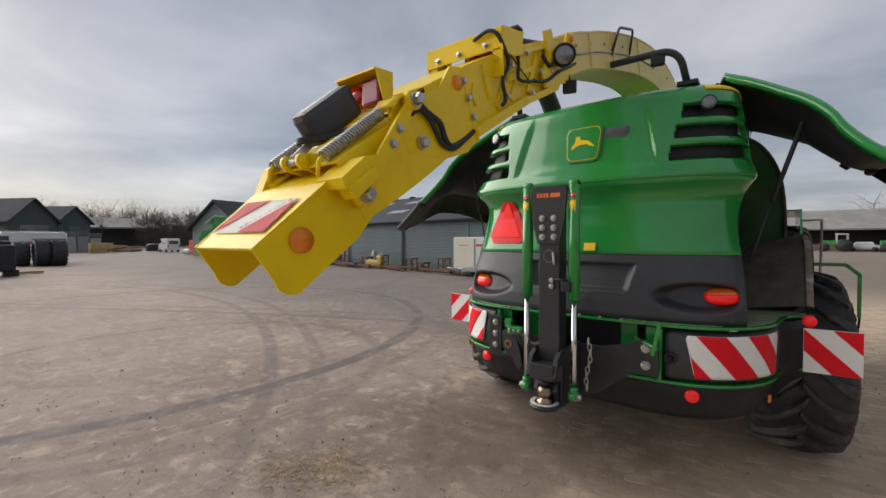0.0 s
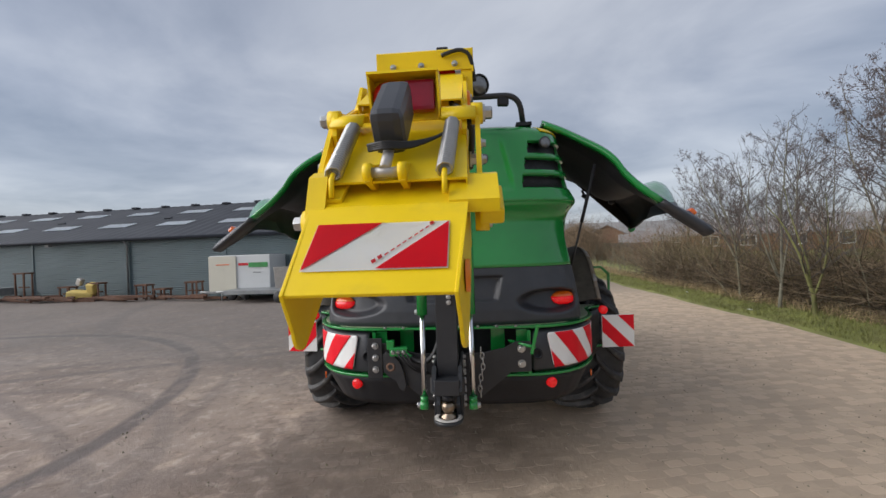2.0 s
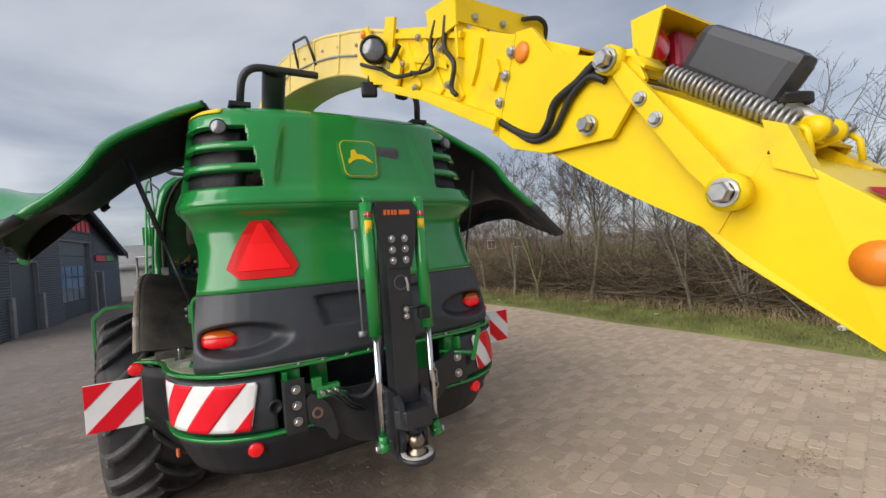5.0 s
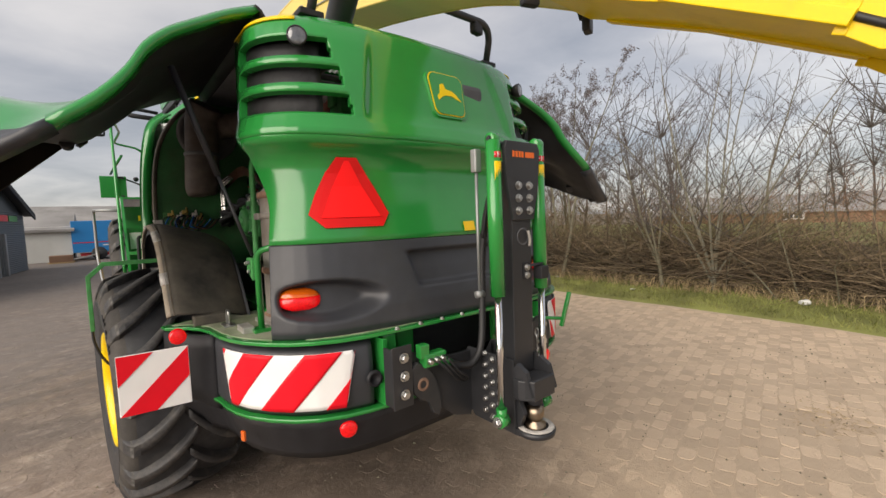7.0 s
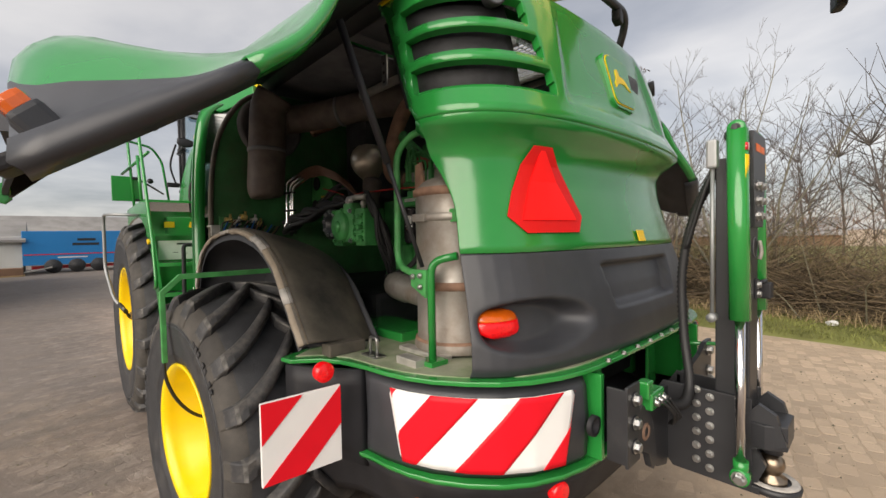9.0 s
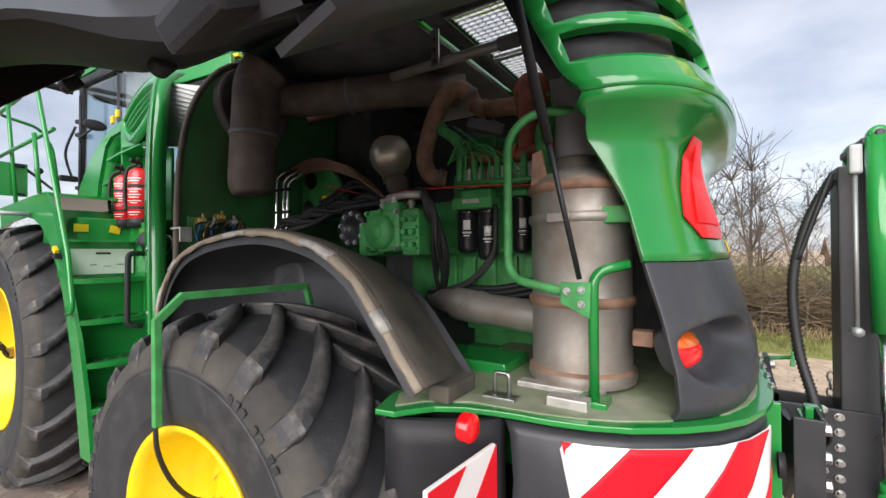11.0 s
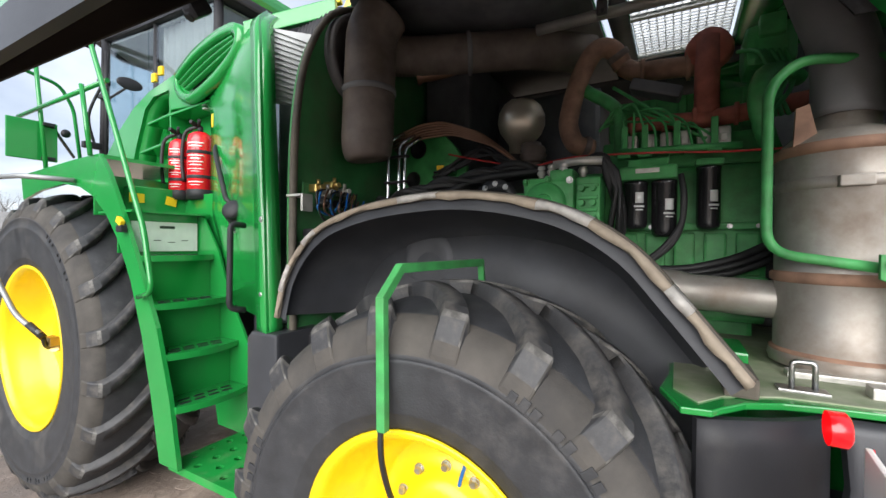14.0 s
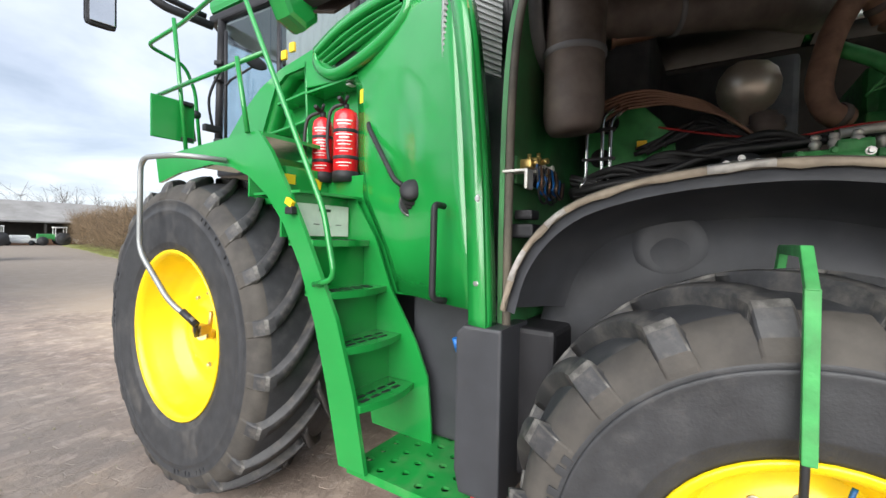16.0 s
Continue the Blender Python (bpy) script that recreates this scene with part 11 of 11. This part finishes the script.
bm = bmesh.new()
sheet(bm, [slot_ring(0.060, -0.03), slot_ring(0.052, 0.004), slot_ring(0.020, 0.010), slot_ring(0.006, 0.008), slot_ring(0.0, 0.0), slot_ring(0.002, -0.04)], 0.0)
H("louvre_frame", bm, GREEN, "broad green surround of the louvre", parent=fr_)
bm = bmesh.new()
bm.faces.new([bm.verts.new((x, y, z)) for x, y, z in slot_ring(0.012, -0.038)[:-1]])
H("louvre_dark", bm, BLACK, parent=fr_)
for k in range(3):
    f = (k + 1) / 4
    bm = bmesh.new()
    rows = []
    for q in range(9):
        u = q / 8
        y = 3.64 - 0.05 * k - u * (0.70 - 0.03 * k)
        z = (2.475 - 0.12 * f) + (0.075 + 0.03 * f) * u + 0.05 * math.sin(math.pi * u) * (0.9 - 1.2 * f)
        rows.append([(louvre_x(y) + 0.030, y, z + 0.020), (louvre_x(y) + 0.002, y, z + 0.010), (louvre_x(y) - 0.002, y, z + 0.004), (louvre_x(y) + 0.002, y, z - 0.004), (louvre_x(y) + 0.030, y, z - 0.004)])
    sheet(bm, rows, 0.0)
    H("louvre_bar", bm, GREEN, parent=fr_)
bm = bmesh.new()
prism(bm, [(3.31, 1.72), (3.31, 2.27), (3.72, 2.28), (3.76, 2.47), (4.0, 2.45), (4.2, 2.3), (4.35, 2.0), (4.40, 1.72)], -0.70, -0.68, "x")
H("recess_back", bm, GREEN, parent=fr_)
bm = bmesh.new()
box(bm, (-0.765, 3.765, 2.20), (0.14, 0.016, 0.54), (-3, 0, 0), 0.004)
H("recess_web", bm, GREEN, parent=fr_)
bm = bmesh.new()
sheet(bm, [[(x, y, z) for y, z in ((4.26, 1.88), (4.20, 2.10), (4.08, 2.36), (3.97, 2.43), (3.78, 2.445))] for x in (-0.81, -0.69)], 0.01)
H("recess_side", bm, GREEN, parent=fr_)
for y, z, w_ in ((3.92, 2.265, 0.29), (3.97, 2.085, 0.38)):
    bm = bmesh.new()
    box(bm, (-0.765, y, z), (0.13, w_, 0.016), (-6, 0, 0), 0.005)
    H("recess_shelf", bm, GREEN, parent=fr_)
# green beam from the side panel back to the hood, with the yellow strip on it
bm = bmesh.new()
for a_, b_ in (((-0.94, 2.86, 2.545), (-0.80, 2.36, 2.60)),):
    d = Vector(b_) - Vector(a_)
    m = Matrix.Translation((Vector(a_) + Vector(b_)) / 2) @ d.to_track_quat("Y", "Z").to_matrix().to_4x4()
    for v in box(bm, (0, 0, 0), (0.03, d.length, 0.085), None, 0.005):
        v.co = m @ v.co
gb_ = H("roof_beam", bm, GREEN, "green beam between side panel and hood", parent=fr_)
bm = bmesh.new()
box(bm, (-0.785, 2.50, 2.648), (0.035, 0.26, 0.022), (-5, 0, 16), 0.006)
H("yellow_strip", bm, YELLOW, "yellow strip along the beam", parent=gb_)
bm = bmesh.new()
box(bm, (-0.775, 3.53, 2.275), (0.15, 0.44, 0.014), (-3, 0, 0), 0.003)
H("recess_roof", bm, GREEN, parent=fr_)
bm = bmesh.new()
box(bm, (-0.80, 3.42, 2.264), (0.05, 0.03, 0.008), None, 0.002)
H("recess_lamp", bm, LABEL_WHITE, "small white lamp in the recess roof", parent=fr_)
bm = bmesh.new()
box(bm, (-0.98, 3.66, 1.66), (0.36, 0.30, 0.20), None, 0.01)
H("step_box", bm, GREEN)
for x, z, w_, r_ in ((-1.145, 1.69, 0.075, 0), (-0.965, 1.685, 0.06, 12)):
    bm = bmesh.new()
    box(bm, (x, 3.503, z), (w_, 0.003, 0.05), (0, r_, 0))
    H("step_label", bm, LABEL_YELLOW, "yellow warning label")
bm = bmesh.new()
box(bm, (-1.105, 3.284, 1.475), (0.33, 0.004, 0.155))
stk = H("instruction_plate", bm, LABEL_WHITE, "white instruction plate on the steps")
bm = bmesh.new()
box(bm, (-1.10, 3.2805, 1.525), (0.075, 0.002, 0.014))
H("plate_print", bm, LABEL_BLACK, parent=stk)
for k in range(3):
    bm = bmesh.new()
    box(bm, (-1.15 + 0.07 * k, 3.2805, 1.455 - 0.010 * (k % 2)), (0.035, 0.002, 0.004))
    H("plate_print", bm, LABEL_BLACK, parent=stk)
# dark boxes under the panel
bm = bmesh.new()
box(bm, (-0.82, 2.64, 0.79), (0.08, 0.52, 0.70), None, 0.02)
H("battery_cover", bm, GREY_PLASTIC, "dark grey plastic cover under the panel")
bm = bmesh.new()
prism(bm, [(2.24, 0.48), (2.40, 0.48), (2.42, 0.56), (2.42, 1.06), (2.39, 1.09), (2.24, 1.09)], -1.24, -1.00, "x", 0.012)
box(bm, (-1.15, 2.36, 1.10), (0.12, 0.06, 0.02), None, 0.006)
H("tool_box", bm, GREY_PLASTIC, "dark plastic tool box ahead of the rear wheel")
bm = bmesh.new()
tube(bm, [(-1.20, 2.43, 0.98), (-1.21, 2.44, 1.03)], 0.012, 8)
H("blue_plug", bm, BLUE_TUBE)
bm = bmesh.new()
box(bm, (-0.90, 2.20, 0.80), (0.36, 0.18, 0.55), None, 0.02)
H("under_box", bm, BLACK)

# added dark box that stands for the shade in the gap behind the bulkhead
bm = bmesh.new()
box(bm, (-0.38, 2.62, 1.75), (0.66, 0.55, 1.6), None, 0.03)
H("gap_backing", bm, INNER_BLACK, "dark backing box added in the shaded gap between bulkhead and side panel")

# cab: pillars, glass, roof, seat inside, mirrors
CAB = [(-0.66, 3.55), (-0.68, 4.35), (-0.72, 4.98), (-0.45, 5.18), (0.45, 5.18), (0.72, 4.98), (0.80, 4.35), (0.78, 3.55)]
bm = bmesh.new()
prism(bm, CAB, 1.85, 2.0, "z", 0.02)
cab = H("cab", bm, BLACK, "glazed cab with dark frame")
bm = bmesh.new()
prism(bm, [(x * 1.06, 4.4 + (y - 4.4) * 1.07) for x, y in CAB], 3.12, 3.26, "z", 0.05)
H("cab_roof", bm, GREEN, parent=cab)
bm = bmesh.new()
prism(bm, [(x * 1.05, 4.4 + (y - 4.4) * 1.10) for x, y in CAB], 3.05, 3.12, "z", 0.02)
H("cab_visor", bm, BLACK, parent=cab)
bm = bmesh.new()
prism(bm, [(x * 0.97, 4.4 + (y - 4.4) * 0.97) for x, y in CAB], 3.035, 3.05, "z", 0.004)
H("roof_lining", bm, CAB_PALE, "pale grey cab roof lining", parent=cab)
for (x, y, r_) in ((-0.675, 4.26, 0.018), (-0.64, 3.56, 0.03), (0.78, 3.56, 0.035), (-0.72, 4.97, 0.03), (0.72, 4.97, 0.035)):
    bm = bmesh.new()
    tube(bm, [(x, y, 1.98), (x, y - (0.05 if y > 4.5 else 0), 3.07)], r_, 10)
    H("cab_pillar", bm, BLACK, parent=cab)
for (a, b) in zip(CAB, CAB[1:] + CAB[:1]):
    bm = bmesh.new()
    sheet(bm, [[(a[0], a[1], 2.0), (b[0], b[1], 2.0)], [(a[0], a[1], 3.06), (b[0], b[1], 3.06)]], 0.006, smooth=False)
    gp = H("cab_pane", bm, GLASS, "tinted cab glass", parent=cab)
    gp.visible_shadow = False
bm = bmesh.new()
box(bm, (0, 4.1, 2.15), (0.55, 0.5, 0.25), None, 0.06)
box(bm, (0, 3.86, 2.5), (0.5, 0.14, 0.7), None, 0.06)
H("cab_seat", bm, CAB_GREY, "grey cab seat", parent=cab)
bm = bmesh.new()
sheet(bm, [[(-0.625 + 0.012 * math.sin(1.7 * k) + 0.005 * math.sin(4.1 * k), 3.58 + 0.02 * k, z) for k in range(34)] for z in (2.0, 2.5, 3.03)], 0.004)
H("window_blind", bm, BLIND, "pale beige blind behind the rear side window", parent=cab)
for s in (-1,):
    bm = bmesh.new()
    tube(bm, bent([(s * 0.80, 5.0, 3.08), (s * 1.15, 5.10, 3.14), (s * 1.42, 5.10, 3.04), (s * 1.44, 5.08, 2.98)], 0.08), 0.022, 10)
    tube(bm, bent([(s * 0.80, 4.9, 2.98), (s * 1.1, 5.0, 3.02), (s * 1.2, 5.06, 3.1)], 0.05), 0.03, 10)
    ar = H("mirror_arm", bm, BLACK, parent=cab)
    bm = bmesh.new()
    box(bm, (s * 1.44, 5.08, 2.87), (0.17, 0.06, 0.26), (0, 0, s * 8), 0.035)
    mi = H("wing_mirror", bm, BLACK, "black wing mirror on an arm")
    bm = bmesh.new()
    box(bm, (s * 1.44, 5.047, 2.87), (0.13, 0.006, 0.21), (0, 0, s * 8), 0.002)
    H("mirror_glass", bm, CHROME, parent=mi)
bm = bmesh.new()
tube(bm, [(-0.80, 4.72, 2.06), (-0.80, 4.72, 2.9)], 0.012, 8)
tube(bm, curve_pts([(-0.82, 4.86, 2.2), (-0.88, 4.80, 2.4), (-0.84, 4.7, 2.62)], 5), 0.010, 6)
box(bm, (-0.86, 4.80, 2.18), (0.12, 0.05, 0.05), None, 0.01)
H("door_handle_bar", bm, BLACK, parent=cab)
bm = bmesh.new()
lathe(bm, [(0, -0.025), (0.05, -0.022), (0.078, -0.004), (0.082, 0.008), (0.070, 0.014), (0, 0.016)], 24, Matrix.Translation((-0.83, 4.30, 2.565)) @ Matrix.Rotation(radians(82), 4, "X") @ Matrix.Diagonal((1.0, 0.55, 1, 1)))
H("side_mirror", bm, BLACK, "small oval black mirror", parent=cab)
bm = bmesh.new()
tube(bm, [(-0.80, 4.72, 2.50), (-0.86, 4.55, 2.49), (-0.83, 4.33, 2.55)], 0.008, 8)
H("side_mirror_arm", bm, BLACK, parent=cab)
for z in (2.72, 2.60, 2.12):
    bm = bmesh.new()
    box(bm, (-0.745, 4.90, z), (0.06, 0.07, 0.035), (0, 0, 20), 0.008)
    H("door_hinge", bm, BLACK, parent=cab)
for x, y, z in ((-0.80, 4.03, 2.57), (-0.795, 3.955, 2.605)):
    bm = bmesh.new()
    box(bm, (x, y, z), (0.02, 0.05, 0.06), None, 0.006)
    H("yellow_marker", bm, LABEL_YELLOW, "small yellow marker by the cab")
# round ribbed air intake and screen behind the cab
bm = bmesh.new()
tube(bm, [(-0.66, 2.36, 2.44), (-0.66, 2.58, 2.44)], 0.20, 28)
ri = H("ribbed_intake", bm, BLACK, "black ribbed round air intake")
for k in range(9):
    bm = bmesh.new()
    lathe(bm, [(0.20, -0.006), (0.215, 0), (0.20, 0.006)], 28, Matrix.Translation((-0.66, 2.38 + 0.022 * k, 2.44)) @ Matrix.Rotation(radians(90), 4, "X"))
    H("rib", bm, BLACK, parent=ri)
bm = bmesh.new()
box(bm, (-0.99, 2.52, 2.27), (0.26, 0.02, 0.34), (0, 0, -42))
isc = H("intake_screen", bm, GRATING, "galvanised slatted screen")
for k in range(14):
    bm = bmesh.new()
    box(bm, (-0.998, 2.511, 2.11 + 0.024 * k), (0.26, 0.014, 0.009), (0, 12, -42))
    H("slat", bm, GRATING, parent=isc)

# fire extinguishers in the recess
def extinguisher(at, r, h):
    x, y, z = at
    ob = thing("fire_extinguisher", at, "red fire extinguisher with white label strapped beside the cab steps", "fire extinguisher", "extinguishers by the steps")
    bm = bmesh.new()
    lathe(bm, [(r * 0.9, 0.05), (r, 0.06), (r, h - 0.06), (r * 0.9, h - 0.025), (r * 0.55, h - 0.005), (r * 0.3, h), (0, h)], 26, Matrix.Translation(at))
    part("cylinder", bm, EXT_RED, ob)
    bm = bmesh.new()
    lathe(bm, [(0, 0), (r * 1.04, 0), (r * 1.05, 0.055), (r * 0.95, 0.06)], 26, Matrix.Translation(at))
    part("foot", bm, BLACK, ob)
    bm = bmesh.new()
    tube(bm, [(x, y, z + h - 0.005), (x, y, z + h + 0.03)], 0.016, 10)
    box(bm, (x - 0.02, y + 0.01, z + h + 0.04), (0.09, 0.02, 0.02), (0, 12, 20), 0.004)
    tube(bm, bent([(x - 0.01, y, z + h + 0.03), (x - 0.03, y - 0.04, z + h + 0.06)], 0.02), 0.009, 8)
    part("valve", bm, BLACK, ob)
    bm = bmesh.new()
    tube(bm, curve_pts([(x - 0.01, y + 0.01, z + h + 0.03), (x - 0.05, y + 0.07, z + h - 0.01), (x - 0.06, y + 0.085, z + h * 0.6), (x - 0.055, y + 0.075, z + h * 0.28)], 5), 0.010, 8)
    part("hose", bm, HOSE, ob)
    bm = bmesh.new()
    lathe(bm, [(r * 1.005, h * 0.66), (r * 1.03, h * 0.67), (r * 1.03, h * 0.70), (r * 1.005, h * 0.71)], 26, Matrix.Translation(at))
    part("strap", bm, BLACK, ob)
    bm = bmesh.new()
    lathe(bm, [(r * 1.005, h * 0.30), (r * 1.03, h * 0.31), (r * 1.03, h * 0.34), (r * 1.005, h * 0.35)], 26, Matrix.Translation(at))
    part("strap", bm, BLACK, ob)
    for z0, z1, w_ in ((0.80, 0.82, 40), (0.755, 0.775, 32), (0.62, 0.635, 40), (0.575, 0.595, 26), (0.53, 0.545, 38), (0.485, 0.50, 30), (0.43, 0.44, 40), (0.395, 0.405, 22), (0.24, 0.255, 36), (0.20, 0.21, 24)):
        bm = bmesh.new()
        rows = [[(x - (r + 0.001) * math.cos(radians(a - 35)), y + (r + 0.001) * math.sin(radians(a - 35)), z + h * zz) for a in range(-w_, w_ + 1, 8)] for zz in (z0, z1)]
        sheet(bm, rows, 0.0006)
        part("label_print", bm, LABEL_WHITE, ob)
    return ob


extinguisher((-0.86, 3.39, 1.70), 0.070, 0.405)
extinguisher((-0.90, 3.535, 1.70), 0.058, 0.37)



# ---- paving stones, the nearest as single stones ----
def paver_cell(i, j):
    """Running rows of oblong stones, turned a little to the yard."""
    L, Wd = 0.185, 0.125
    u = (i + 0.5 * (j % 2)) * L
    v = j * Wd
    a = radians(12)
    wob = 0.020 * math.sin(0.9 * u + 1.7 * math.sin(0.6 * v)) + 0.010 * math.sin(2.3 * v + 0.8 * u)
    return u * math.cos(a) - v * math.sin(a), u * math.sin(a) + v * math.cos(a) + wob, a + 0.05 * math.sin(1.3 * u) * math.cos(0.9 * v)


def stone_verts(L, Wd, lift, tilt_u, tilt_v):
    """A worn stone: eight uneven corners, top a little smaller than the foot."""
    hl, hw = L / 2 - 0.001, Wd / 2 - 0.001
    ring = []
    for su, sv in ((-1, -0.62), (-0.74, -1), (0.74, -1), (1, -0.62), (1, 0.62), (0.74, 1), (-0.74, 1), (-1, 0.62)):
        ring.append((su * hl + rp.gauss(0, 0.006), sv * hw + rp.gauss(0, 0.005)))
    out = [(x, y, -0.014) for x, y in ring]
    out += [(x * 0.93, y * 0.91, lift + x / hl * tilt_u + y / hw * tilt_v + rp.gauss(0, 0.0008)) for x, y in ring]
    return out


STONE_FACES = [tuple(range(8, 16))] + [(k, (k + 1) % 8, 8 + (k + 1) % 8, 8 + k) for k in range(8)]
stone_mesh = []
rp = random.Random(77)
for k in range(14):
    me = bpy.data.meshes.new("paving_stone")
    me.from_pydata(stone_verts(0.185, 0.125, -0.0031 + 0.0003 * k, rp.uniform(-0.0008, 0.0008), rp.uniform(-0.0006, 0.0006)), [], STONE_FACES)
    me.materials.append(PAVING)
    stone_mesh.append(me)
vs, fs = [], []
singles = 0
for j in range(-150, 190):
    for i in range(-70, 62):
        x, y, a = paver_cell(i, j)
        if x > (verge_x(y / K) - 0.05) * K or x < -9.5 or y < -8 or y > 13:
            continue
        near = 2.2 < x < 4.6 and -2.6 < y < -0.1
        dusty = 0.5 + 0.5 * math.sin(0.55 * x + 1.3 * math.sin(0.7 * y)) * math.sin(0.8 * y + 0.6 * x)
        lift = -0.0036 - 0.0022 * dusty - (0.002 if x < -2.5 else 0) + (0.0020 if x > 1.5 else 0) + 0.0026 * rp.random()
        tu, tv = rp.uniform(-0.0012, 0.0012), rp.uniform(-0.001, 0.001)
        a += rp.gauss(0, 0.05)
        if near and singles < 300:
            ob = bpy.data.objects.new("paving_stone", stone_mesh[rp.randrange(14)])
            scene.collection.objects.link(ob)
            ob.matrix_world = Matrix.Translation((x, y, 0)) @ Matrix.Rotation(a, 4, "Z")
            ob.parent = ground
            singles += 1
            continue
        k = len(vs)
        c, s = math.cos(a), math.sin(a)
        vs += [(x + p * c - q * s, y + p * s + q * c, z) for p, q, z in stone_verts(0.185, 0.125, lift, tu, tv)]
        fs += [tuple(k + n_ for n_ in f) for f in STONE_FACES]
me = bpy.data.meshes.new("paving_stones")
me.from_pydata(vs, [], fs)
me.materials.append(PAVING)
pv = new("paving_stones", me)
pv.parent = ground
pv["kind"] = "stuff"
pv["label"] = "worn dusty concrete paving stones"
# loose grit and a spill of chaff
rp = random.Random(9)
vs, fs = [], []
for k in range(4200):
    x, y = rp.uniform(-8, 6.0), rp.uniform(-5.5, 8)
    s = rp.uniform(0.003, 0.010) * (1.5 if k % 9 == 0 else 1)
    b = len(vs)
    vs += [(x - s, y, 0), (x + s * 0.6, y - s, 0), (x + s * 0.7, y + s, 0), (x + rp.uniform(-s, s) * 0.3, y, s * 1.2)]
    fs += [(b, b + 1, b + 3), (b + 1, b + 2, b + 3), (b + 2, b, b + 3)]
me = bpy.data.meshes.new("grit")
me.from_pydata(vs, [], fs)
me.materials.append(BARK)
tagged(new("grit", me), "loose grit scattered on the paving", "grit", kind="stuff")
vs, fs = [], []
for cx, cy, sd, n_ in ((-1.6, -1.15, 0.16, 900), (-1.95, -1.45, 0.12, 300), (3.1, -1.3, 0.14, 200)):
    for k in range(n_):
        x, y = rp.gauss(cx, sd * 1.3) , rp.gauss(cy, sd)
        a, L = rp.uniform(0, 6.28), rp.uniform(0.008, 0.03)
        z = 0.004 + 0.018 * max(0, 1 - ((x - cx) ** 2 + (y - cy) ** 2) / (2 * sd * sd)) * rp.random()
        b = len(vs)
        ux, uy = math.cos(a) * L, math.sin(a) * L
        vs += [(x - ux, y - uy, z), (x - uy * 0.2, y + ux * 0.2, z + 0.003), (x + ux, y + uy, z), (x + uy * 0.2, y - ux * 0.2, z + 0.002)]
        fs.append((b, b + 1, b + 2, b + 3))
me = bpy.data.meshes.new("spilled_chaff")
me.from_pydata(vs, [], fs)
me.materials.append(DRY_GRASS)
tagged(new("spilled_chaff", me), "spilled straw chaff on the paving", "chaff", kind="stuff")
